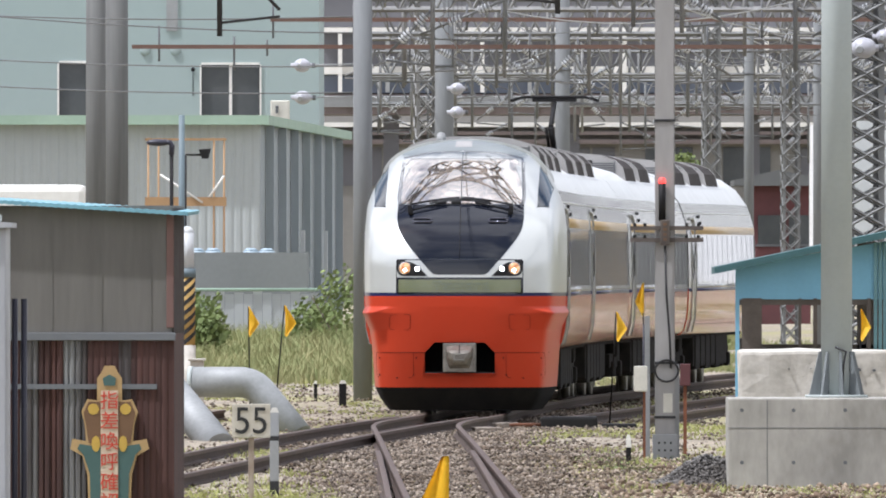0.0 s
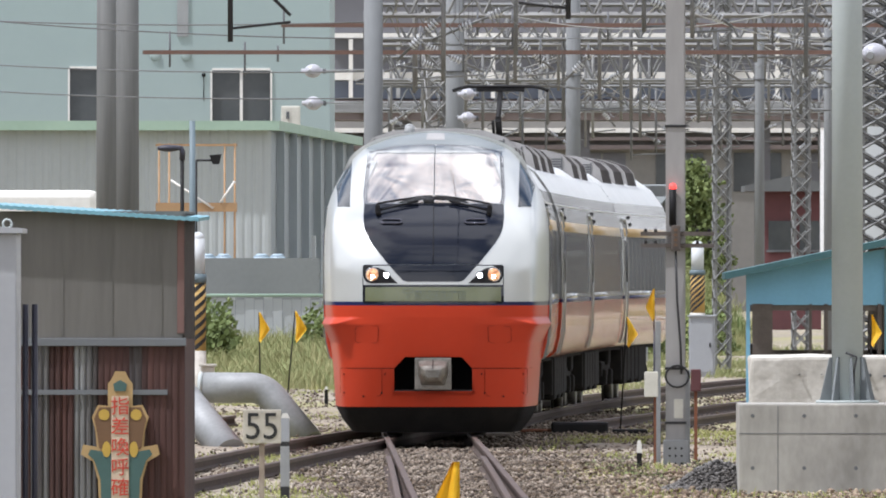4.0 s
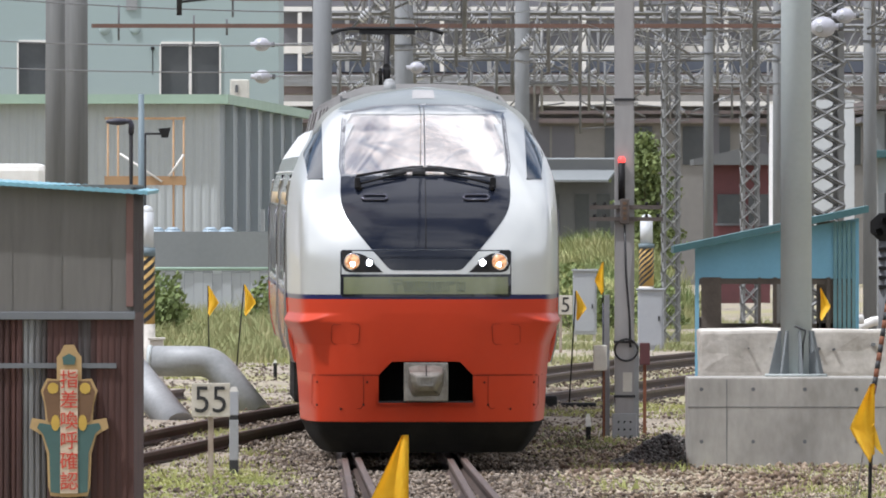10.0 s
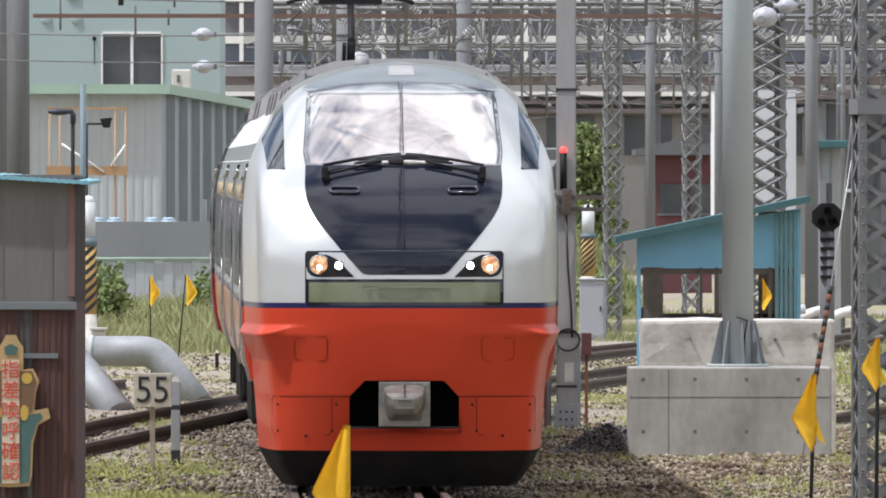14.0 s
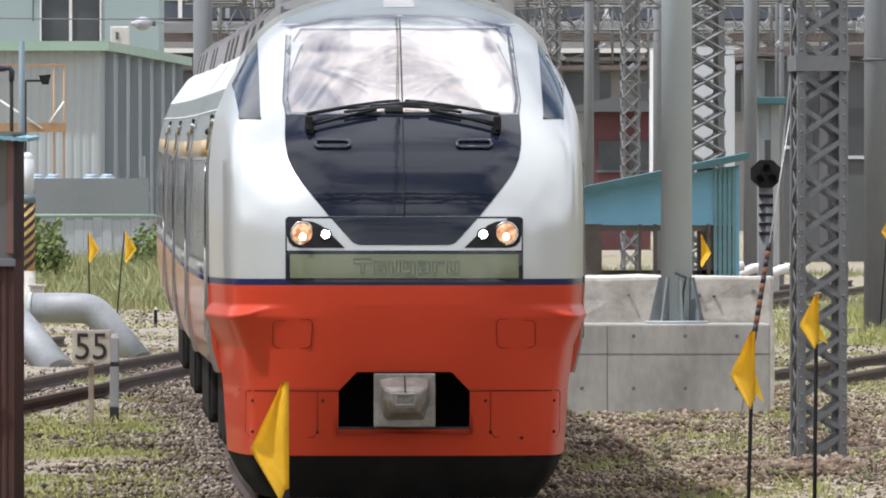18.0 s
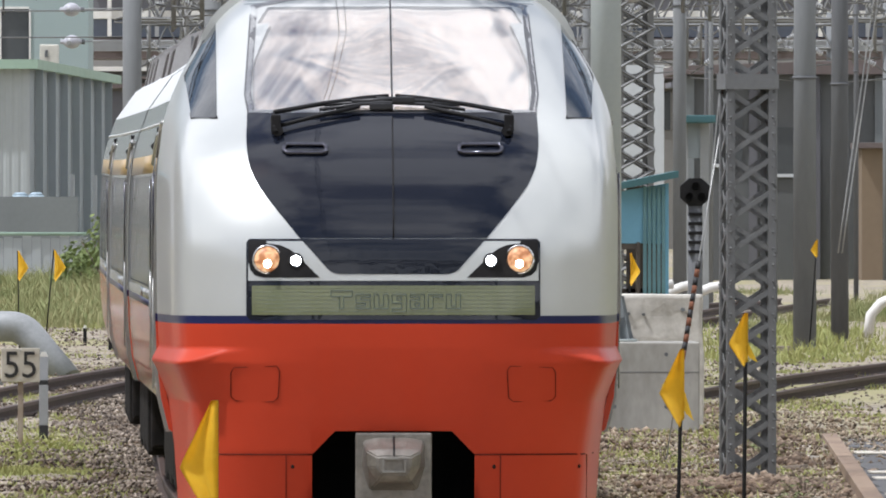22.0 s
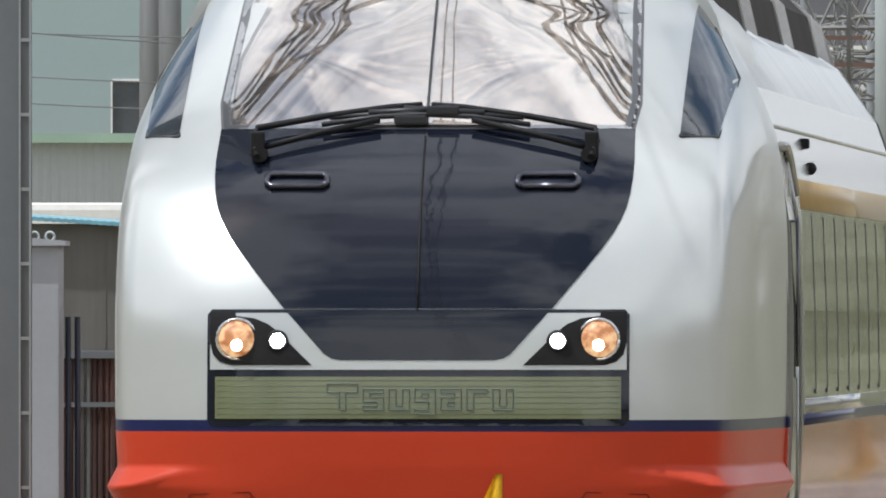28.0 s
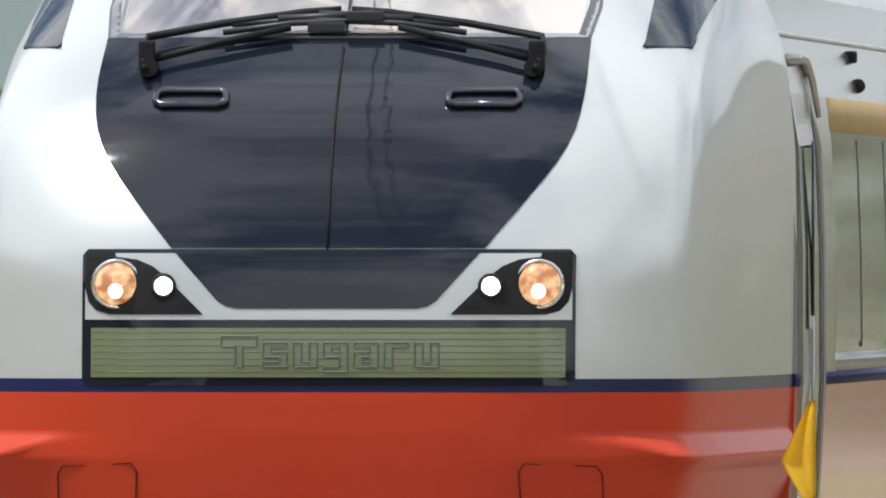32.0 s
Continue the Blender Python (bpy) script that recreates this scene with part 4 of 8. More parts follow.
    for s in (-1, 1):
        bm = bmesh.new()
        tube(bm, skin(s * 0.71, 2.87, 0.0), skin(s * 0.71, 2.87, 0.08), 0.035, 10)
        box(bm, s * 0.72 - 0.03, s * 0.72 + 0.03, nose_y(0.72, 2.9) - 0.1, nose_y(0.72, 2.9) - 0.05, 2.86, 2.97, 0.01)
        pipe(bm, [skin(s * 0.72, 2.86, 0.08), skin(s * 0.74, 2.93, 0.09), skin(s * 0.73, 2.985, 0.09), skin(s * 0.45, 3.035, 0.09), skin(s * 0.16, 3.075, 0.09), skin(s * 0.02, 3.085, 0.09)], 0.015, 6)
        pipe(bm, [skin(s * 0.70, 2.90, 0.07), skin(s * 0.45, 2.965, 0.075), skin(s * 0.2, 3.02, 0.08)], 0.014, 6)
        w = part("wiper", bm, BLACK, c, "black pantograph wiper")
        bm = bmesh.new()
        pipe(bm, [skin(s * 0.45, 3.0, 0.075), skin(s * 0.2, 3.035, 0.075), skin(-s * 0.15, 3.05, 0.075), skin(-s * 0.42, 3.03, 0.075)], 0.012, 6)
        pipe(bm, [skin(s * 0.25, 3.05, 0.085), skin(-s * 0.1, 3.07, 0.085)], 0.016, 6)
        box(bm, s * 0.07 - 0.07, s * 0.07 + 0.07, nose_y(0, 3.045) - 0.1, nose_y(0, 3.045) - 0.06, 3.02 + 0.02 * s, 3.06 + 0.02 * s, 0.008)
        part("wiper_blade", bm, RUBBER, w)
    # panel lines on the red face
    for s in (-1, 1):
        bm = bmesh.new()
        pts = [(s * x, z) for x, z in ((0.72, 1.42), (0.98, 1.41), (1.0, 1.38), (1.0, 1.23), (0.97, 1.205), (0.74, 1.20), (0.71, 1.225), (0.70, 1.39), (0.72, 1.42))]
        pipe(bm, [skin(x, z, 0.002) for x, z in pts], 0.0028, 4)
        pipe(bm, [skin(s * x, 0.875, 0.006) for x in (0.5, 0.6, 0.75, 0.9, 1.0, 1.1, 1.18, 1.25)], 0.006, 4)
        pipe(bm, [skin(s * x, z, 0.009) for x, z in ((0.66, 0.87), (0.66, 0.56), (0.69, 0.52), (0.9, 0.515), (1.17, 0.52), (1.2, 0.56), (1.2, 0.87))], 0.0035, 4)
        part("panel_line", bm, SEAM, c, "dark red panel seams")
        for x, z in ((0.62, 0.8), (1.15, 0.8), (0.66, 0.56), (0.9, 0.515), (1.15, 0.56)):
            bm = bmesh.new()
            ball(bm, skin(s * x, z, 0.008), 0.013, n=6)
            part("bolt_head", bm, UNDER, c)
    # roof of the cab runs down to the roof of the car
    bm = bmesh.new()
    rows = []
    for i in range(13):
        v = i / 12
        y = NOSE_END - 0.6 + 3.2 * v
        e = v * v * (3 - 2 * v)
        ring = []
        for j in range(25):
            a = math.pi * j / 24
            hx, hz = math.cos(a), math.sin(a)
            w = 1.20 + 0.02 * e
            top = 3.93 + (3.79 - 3.93) * e
            ring.append(bm.verts.new((w * (abs(hx) ** 0.9) * (1 if hx > 0 else -1), y, 3.26 + (top - 3.26) * hz ** 0.75)))
        rows.append(ring)
    for a, b in zip(rows, rows[1:]):
        for j in range(24):
            bm.faces.new((a[j], a[j + 1], b[j + 1], b[j])).smooth = True
    bm.faces.new(rows[0])
    part("cab_roof", bm, SILVER, c, "silver cab roof running down to the car roof")


CAR = 20.5
cars = [car("railway_car", "silver and vermilion leading railway car with a black face", CAR - 0.12, 3.5, lead=True)]
build_nose(cars[0])
cars.append(car("railway_car", "silver and vermilion railway car with ochre band", CAR - 0.12, 0.12))
cars.append(car("railway_car", "silver and vermilion railway car with a raised pantograph", CAR - 0.12, 0.12, panto=True))
cars.append(car("railway_car", "silver and vermilion tail car with a pale roof", CAR - 0.12, 0.12))
for a in cars[1:]:
    bm = bmesh.new()
    for q in range(5):
        box(bm, -0.62 - 0.03 * (q % 2), 0.62 + 0.03 * (q % 2), -0.30 + q * 0.08, -0.22 + q * 0.08, 1.0, 3.1 + 0.03 * (q % 2), 0.02)
    part("gangway_bellows", bm, BLACK, a, "black gangway bellows")

# seconds, distance of the foremost point and sideways sway
RUN = [(0, 288.5, 0.000), (1, 281.8, 0.000), (2, 274.7, 0.000), (3, 267.4, 0.000), (4, 259.9, 0.000), (5, 252.4, 0.008), (6, 244.8, 0.011), (7, 237.3, 0.041), (8, 229.8, 0.035),
       (9, 222.3, -0.007), (10, 214.8, 0.017), (11, 207.3, 0.009), (12, 199.9, 0.033), (13, 192.3, 0.020), (14, 184.8, 0.010), (15, 177.2, 0.006), (16, 169.6, 0.002), (17, 162, -0.013),
       (18, 154.4, -0.006), (19, 146.9, -0.041), (20, 139.4, -0.016), (21, 132, 0.004), (22, 124.7, -0.001), (23, 117.6, 0.026), (24, 110.8, -0.016), (25, 104.3, -0.004), (26, 98.1, -0.001),
       (27, 92.3, 0.012), (28, 86.7, 0.012), (29, 81.6, 0.013), (30, 76.8, 0.009), (31, 72.3, 0.011), (32, 67.9, 0.010)]


def motions():
    for i, c in enumerate(cars):
        a, b = (3.8, 17.4) if i == 0 else (3.4, 17.1)
        rows = []
        for t, d, sway in RUN:
            ya, yb = d + CAR * i + a, d + CAR * i + b
            xa, xb, za, zb = line_x(ya) + sway, line_x(yb) + sway, line_z(ya), line_z(yb)
            ux, uz = (xb - xa) / (b - a), (zb - za) / (b - a)
            rows.append((t, pose(xa - ux * a, ya - a, za - uz * a, math.degrees(math.atan(uz)), 0, -math.degrees(math.atan(ux)))))
        walk(c, rows)


# ================= ground and tracks =================
def ground_z(x, y):
    near = max(0.0, 1 - abs(x - line_x(min(max(y, 32), 496))) / 1.8)
    return line_z(min(max(y, 32), 496)) - 0.17 - 0.05 * min(1, near * 3) + (0.05 - 0.04 * min(1, near * 3)) * noise.noise((x * 0.35, y * 0.12, 0)) + 0.02 * noise.noise((x * 1.6, y * 0.8, 3))


def ground_material():
    m = surface("ground", (0.35, 0.30, 0.225), (0.16, 0.135, 0.105), 0.95, 0, 1.6, 34, 1.0, 0.32)
    n, l = m.node_tree.nodes, m.node_tree.links
    p = n["Principled BSDF"]
    old = p.inputs["Base Color"].links[0].from_socket
    tc = n.new("ShaderNodeTexCoord")
    nz = n.new("ShaderNodeTexNoise")
    nz.inputs["Scale"].default_value, nz.inputs["Detail"].default_value = 0.16, 5
    mp = n.new("ShaderNodeMapping")
    mp.inputs["Scale"].default_value = (1.0, 0.28, 1.0)
    l.new(tc.outputs["Object"], mp.inputs["Vector"])
    l.new(mp.outputs["Vector"], nz.inputs["Vector"])
    mr = n.new("ShaderNodeMapRange")
    mr.inputs["From Min"].default_value, mr.inputs["From Max"].default_value = 0.47, 0.6
    l.new(nz.outputs["Fac"], mr.inputs["Value"])
    mx = n.new("ShaderNodeMix")
    mx.data_type = "RGBA"
    l.new(mr.outputs["Result"], mx.inputs["Factor"])
    l.new(old, mx.inputs["A"])
    mx.inputs["B"].default_value = (0.255, 0.235, 0.115, 1)
    l.new(mx.outputs["Result"], p.inputs["Base Color"])
    return m


xs = [-2500, -900, -300, -100, -50, -30, -20] + [-15 + 0.5 * i for i in range(61)] + [20, 30, 50, 100, 300, 900, 2500]
ys = [-800, -200, -60, 0, 20, 40, 60, 80] + [90 + 2.0 * i for i in range(160)] + [420, 450, 500, 560, 650, 800, 1200, 2000, 3500]
me = bpy.data.meshes.new("ground")
me.from_pydata([(x, y, ground_z(x, y)) for y in ys for x in xs], [], [(j * len(xs) + i, j * len(xs) + i + 1, (j + 1) * len(xs) + i + 1, (j + 1) * len(xs) + i) for j in range(len(ys) - 1) for i in range(len(xs) - 1)])
me.polygons.foreach_set("use_smooth", [True] * len(me.polygons))
me.materials.append(ground_material())
ground = tagged(new("ground", me), "stony railway ground with patches of thin grass", "ground", kind="structure")


def rail(name, fx, fz, y0, y1, step=2.0, label="rusty steel rail with a worn head", parent=None):
    """A rail of foot, web and head along a curve."""
    foot = [(-0.06, -0.15), (0.06, -0.15), (0.06, -0.135), (0.012, -0.115), (0.012, -0.04), (-0.012, -0.04), (-0.012, -0.115), (-0.06, -0.135)]
    head = [(-0.032, -0.045), (0.032, -0.045), (0.034, -0.008), (0.025, 0), (-0.025, 0), (-0.034, -0.008)]
    top = thing(name, pose(0, 0, 0), label, "rail", "rails", "structure") if parent is None else parent
    n = max(2, int((y1 - y0) / step))
    for nm, sec, mt in (("rail_web", foot, RAILSIDE), ("rail_head", head, RAILTOP)):
        bm = bmesh.new()
        prev = None
        for i in range(n + 1):
            y = y0 + (y1 - y0) * i / n
            ring = [bm.verts.new((fx(y) + u, y, fz(y) + v)) for u, v in sec]
            if prev:
                for k in range(len(sec)):
                    bm.faces.new((prev[k], ring[k], ring[(k + 1) % len(sec)], prev[(k + 1) % len(sec)]))
            else:
                bm.faces.new(ring[::-1])
            prev = ring
        bm.faces.new(prev)
        bmesh.ops.recalc_face_normals(bm, faces=bm.faces)
        part(nm, bm, mt, top)
    return top


def ease(a, b, y):
    u = min(1.0, max(0.0, (y - a) / (b - a)))
    return u * u * (3 - 2 * u)


def track_x(y):
    """The rails: straight before the switch, curved beyond it."""
    curved = (line_x(y - 24) + line_x(y - 12) + line_x(y) + line_x(y + 12) + line_x(y + 24)) / 5
    w = ease(145, 185, y) * (1 - ease(266, 290, y))
    return curved + (0.37 - (y - 183) * 0.0085 - curved) * w


for s in (-0.56, 0.56):
    rail("rail_main", lambda y, s=s: track_x(y) + s, line_z, 60, 460)


def fork(y):  # the track that leaves to the left
    return -0.08 - 2.95 * ((286 - y) / 60) - 0.25 * max(0, (226 - y) / 60)


for s in (-0.56, 0.56):
    rail("rail_fork", lambda y, s=s: fork(y) + s, lambda y: line_z(y) - 0.012, 120, 286)


for s in (-0.56, 0.56):  # the other leg of the switch, parting from the running rails
    rail("rail_guard", lambda y, s=s: track_x(y) + s - 0.09 - 0.09 * ((240 - y) / 38) ** 1.3, lambda y: line_z(y) - 0.01, 165, 240, label="rusty switch rail parting from a running rail")


def yard(y):  # a track that crosses behind on the right
    return 3.2 + (y - 300) * 0.062


def yard2(y):
    return 8.19 + (y - 264) * 0.095


for f, a, b in ((yard, 285, 470), (yard2, 241, 420), (lambda y: fork(y) - 4.4, 130, 300)):
    for s in (-0.56, 0.56):
        rail("rail_yard", lambda y, s=s, f=f: f(y) + s, lambda y: line_z(y) - 0.015, a, b)

# sleepers under the main line, nearly buried
bm = bmesh.new()
box(bm, -1.05, 1.05, -0.11, 0.11, -0.10, 0.03, 0.015)
sl = part("sleeper", bm, WOODEN, ground)
sl.matrix_basis = pose(line_x(150), 150, line_z(150) - 0.225)
for i in range(1, 190):
    y = 150 + i * 0.66
    again(sl, "sleeper", ground, pose(track_x(y), y, line_z(y) - 0.225, 0, 0, random.uniform(-1, 1)))


# loose ballast: many small broken stones
def stones(name, count, place, lo, hi, material, label):
    rng = np.random.default_rng(7)
    base = np.array([(1, 0, 0), (-1, 0, 0), (0, 1, 0), (0, -1, 0), (0, 0, 1), (0, 0, -1)], float)
    tri = np.array([(0, 2, 4), (2, 1, 4), (1, 3, 4), (3, 0, 4), (2, 0, 5), (1, 2, 5), (3, 1, 5), (0, 3, 5)])
    P = place(rng, count)
    r = rng.uniform(lo, hi, (len(P), 1, 1)) * rng.uniform(0.6, 1.3, (len(P), 6, 1))
    a = rng.uniform(0, 6.28, len(P))
    b = rng.uniform(-0.7, 0.7, len(P))
    V = base[None] * r * np.array((1, 1, 0.75))
    x, y, z = V[..., 0].copy(), V[..., 1].copy(), V[..., 2].copy()
    z2 = z * np.cos(b)[:, None] + x * np.sin(b)[:, None]
    x2 = x * np.cos(b)[:, None] - z * np.sin(b)[:, None]
    V = np.stack((x2 * np.cos(a)[:, None] - y * np.sin(a)[:, None], x2 * np.sin(a)[:, None] + y * np.cos(a)[:, None], z2), -1) + P[:, None, :]
    me = bpy.data.meshes.new(name)
    n = len(P)
    me.vertices.add(n * 6)
    me.vertices.foreach_set("co", V.reshape(-1))
    idx = (tri[None] + (np.arange(n) * 6)[:, None, None]).reshape(-1)
    me.loops.add(len(idx))
    me.loops.foreach_set("vertex_index", idx)
    me.polygons.add(n * 8)
    me.polygons.foreach_set("loop_start", np.arange(n * 8) * 3)
    me.update(calc_edges=True)
    me.validate()
    me.materials.append(material)
    return tagged(new(name, me), label, "ballast", kind="stuff")


def island_tint(m, a, b):
    """Each stone has its own tone, and whole patches lie darker or paler."""
    n, l = m.node_tree.nodes, m.node_tree.links
    g, mx, tc, nz, mr, mu = (n.new("ShaderNode" + k) for k in ("NewGeometry", "Mix", "TexCoord", "TexNoise", "MapRange", "Mix"))
    mx.data_type = mu.data_type = "RGBA"
    mx.inputs["A"].default_value, mx.inputs["B"].default_value = rgb(a), rgb(b)
    l.new(g.outputs["Random Per Island"], mx.inputs["Factor"])
    nz.inputs["Scale"].default_value, nz.inputs["Detail"].default_value = 0.55, 4
    l.new(tc.outputs["Object"], nz.inputs["Vector"])
    mr.inputs["From Min"].default_value, mr.inputs["From Max"].default_value = 0.38, 0.62
    l.new(nz.outputs["Fac"], mr.inputs["Value"])
    mu.blend_type = "MULTIPLY"
    l.new(mr.outputs["Result"], mu.inputs["Factor"])
    l.new(mx.outputs["Result"], mu.inputs["A"])
    mu.inputs["B"].default_value = (0.42, 0.36, 0.31, 1)
    l.new(mu.outputs["Result"], n["Principled BSDF"].inputs["Base Color"])


island_tint(STONE, (0.055, 0.042, 0.033), (0.42, 0.355, 0.285))
LX = [line_x(y) for y in range(60, 500)]
LZ = [line_z(y) for y in range(60, 500)]


def beside_track(rng, count):
    y = 140 + 180 * rng.random(count) ** 1.25
    x = np.interp(y, np.arange(60, 500), LX) + rng.normal(0, 1.25, count)
    z = np.interp(y, np.arange(60, 500), LZ) - 0.185 + rng.uniform(-0.03, 0.04, count)
    return np.stack((x, y, z), -1)


def wide_strew(rng, count):
    y = 140 + 260 * rng.random(count)
    x = rng.uniform(-7, 11, count)
    z = np.interp(y, np.arange(60, 500), LZ) - 0.17 + rng.uniform(-0.04, 0.03, count)
    return np.stack((x, y, z), -1)


stones("track_ballast", 108000, beside_track, 0.013, 0.036, STONE, "broken brown-grey ballast stones along the track")
stones("strewn_gravel", 44000, wide_strew, 0.012, 0.038, STONE, "scattered gravel between the tracks")


def right_rubble(rng, count):
    y = 150 + 95 * rng.random(count)
    x = np.interp(y, np.arange(60, 500), LX) + rng.uniform(1.4, 7.5, count)
    z = np.interp(y, np.arange(60, 500), LZ) - 0.165 + rng.uniform(-0.03, 0.03, count)
    return np.stack((x, y, z), -1)


RUBBLE = surface("dry_rubble", (0.36, 0.32, 0.28), (0.20, 0.175, 0.155), 0.95, 0, 2.5, 30, 0.3, 0.8)
island_tint(RUBBLE, (0.10, 0.075, 0.052), (0.56, 0.47, 0.35))
stones("loose_rubble", 34000, right_rubble, 0.01, 0.032, RUBBLE, "loose brown rubble beside the track")


def heap(rng, count):
    u, v = rng.normal(0, 0.42, count), rng.normal(0, 0.7, count)
    h = 0.36 * np.exp(-(u / 0.45) ** 2 - (v / 0.8) ** 2)
    return np.stack((2.91 + u, 222 + v, -0.2 + h * rng.uniform(0.6, 1.0, count)), -1)


def mast_mound(rng, count):
    u, v = rng.normal(0, 0.55, count), rng.normal(0, 1.6, count)
    h = 0.13 * np.exp(-(u / 0.6) ** 2 - (v / 1.8) ** 2) * (0.6 + 0.4 * np.sin(u * 9) * np.sin(v * 4))
    return np.stack((4.913 + u, 184.9 + v, -0.27 + h * rng.uniform(0.5, 1.0, count)), -1)


CLOD = surface("dry_soil_clod", (0.26, 0.19, 0.13), (0.13, 0.095, 0.07), 0.95, 0, 2.5, 30, 0.3)
island_tint(CLOD, (0.09, 0.06, 0.042), (0.34, 0.26, 0.185))
stones("soil_mound", 3400, mast_mound, 0.02, 0.055, CLOD, "mound of brown soil clods and stones round a mast's foot")


def soil_clods(rng, count):
    y = 168 + 70 * rng.random(count)
    x = np.interp(y, np.arange(60, 500), LX) + 1.5 + 4.5 * rng.random(count)
    keep = np.sin(x * 1.7 + y * 0.31) + np.sin(x * 3.1 - y * 0.17) + rng.normal(0, 0.5, count) > 0.3
    z = np.interp(y, np.arange(60, 500), LZ) - 0.155 + rng.uniform(-0.03, 0.03, count)
    return np.stack((x, y, np.where(keep, z, -0.6)), -1)


stones("soil_clods", 9000, soil_clods, 0.02, 0.06, CLOD, "brown soil clods scattered in patches beside the track")


DARKSTONE = surface("dark_ballast", (0.16, 0.155, 0.15), (0.09, 0.088, 0.085), 0.95, 0, 2.5, 30, 0.3)
island_tint(DARKSTONE, (0.045, 0.043, 0.04), (0.22, 0.21, 0.20))
stones("ballast_heap", 5200, heap, 0.014, 0.034, DARKSTONE, "dark heap of loose ballast beside a concrete footing")


# ================= grass and weeds =================
def blades(name, spots, material, label, category="grass"):
    """Tufts of narrow bent blades; spots give x, y, z, height, spread, count."""
    rng = random.Random(11)
    vs, fs = [], []
    for x, y, z, h, sp, cnt in spots:
        for _ in range(cnt):
            a, lean = rng.uniform(0, 6.28), rng.uniform(0.1, 1.0)
            bx, by = x + rng.gauss(0, sp), y + rng.gauss(0, sp)
            hh, w = h * rng.uniform(0.4, 1.1), rng.uniform(0.004, 0.009) * (1 + h)
            dx, dy = math.cos(a), math.sin(a)
            k = len(vs)
            vs += [(bx - w, by, z), (bx + w, by, z), (bx + w * 0.7 + dx * lean * hh * 0.35, by + dy * lean * hh * 0.35, z + hh * 0.6),
                   (bx - w * 0.7 + dx * lean * hh * 0.35, by + dy * lean * hh * 0.35, z + hh * 0.6), (bx + dx * lean * hh, by + dy * lean * hh, z + hh)]
            fs += [(k, k + 1, k + 2, k + 3), (k + 3, k + 2, k + 4)]
    me = bpy.data.meshes.new(name)
    me.from_pydata(vs, [], fs)
    me.materials.append(material)
    return tagged(new(name, me), label, category, kind="stuff")


rng = random.Random(3)
spots = []
for _ in range(9000):
    y = 150 + 250 * rng.random()
    x = rng.uniform(-7.5, 11.5)
    if abs(x - line_x(y)) < 1.35 or abs(x - fork(y)) < 0.9 and y < 286:
        continue
    if noise.noise((x * 0.45, y * 0.09, 7)) < ((0.0 if y > 225 else -0.15) if x > line_x(y) else -0.45 if y < 222 else -0.05) + 0.3 * rng.random():
        continue
    spots.append((x, y, ground_z(x, y) - 0.02, rng.uniform(0.025, 0.09) * (2.2 if rng.random() < 0.05 else 1), 0.13, rng.randint(12, 22)))
for _ in range(8200):
    y = 150 + 70 * rng.random()
    x = line_x(y) - 1.35 - 3.2 * rng.random()
    if noise.noise((x * 0.7, y * 0.12, 9)) < -0.28 + 0.4 * rng.random():
        continue
    spots.append((x, y, ground_z(x, y) - 0.02, rng.uniform(0.02, 0.065) * (2.2 if rng.random() < 0.05 else 1), 0.13, rng.randint(12, 20)))
for _ in range(3800):
    y = 165 + 150 * rng.random()
    x = line_x(y) + rng.uniform(-2.4, 2.4)
    if noise.noise((x * 0.8, y * 0.07, 21)) < 0.05 + 0.35 * rng.random() or 0.4 < abs(x - line_x(y)) < 0.72:
        continue
    spots.append((x, y, ground_z(x, y) - 0.02, rng.uniform(0.03, 0.10), 0.16, rng.randint(12, 22)))
for _ in range(5200):
    y = 165 + 120 * rng.random()
    x = line_x(y) + rng.uniform(1.5, 7.5)
    if noise.noise((x * 0.6, y * 0.06, 33)) < 0.02 + 0.3 * rng.random():
        continue
    spots.append((x, y, ground_z(x, y) - 0.02, rng.uniform(0.03, 0.09), 0.2, rng.randint(12, 22)))
for _ in range(420):
    y = 300 + 80 * rng.random()
    x = 0.0285 * y + rng.gauss(0, 0.9)
    spots.append((x, y, ground_z(x, y) - 0.02, rng.uniform(0.08, 0.28), 0.2, rng.randint(10, 18)))
blades("short_grass", spots, GRASS, "short yellow-green grass in tufts")
spots = []
for _ in range(11500):
    y = 385 + 150 * rng.random()
    x = rng.uniform(-13, 0.5) if rng.random() < 0.5 else rng.uniform(3, 24)
    if abs(x - line_x(y)) < 2.2 or abs(x - yard(y)) < 1.4:
        continue
    h = rng.uniform(0.15, 0.5) + 0.8 * max(0, noise.noise((x * 0.3, y * 0.03, 1)))
    if x > 2.5:
        if noise.noise((x * 0.5, y * 0.05, 4)) < 0.25 * rng.random():
            continue
        h *= 0.5
    spots.append((x, y, ground_z(x, y), h, 0.4, rng.randint(14, 24)))
blades("tall_weeds", spots, WEED, "tall yellowing weeds and dry grass", "weeds")


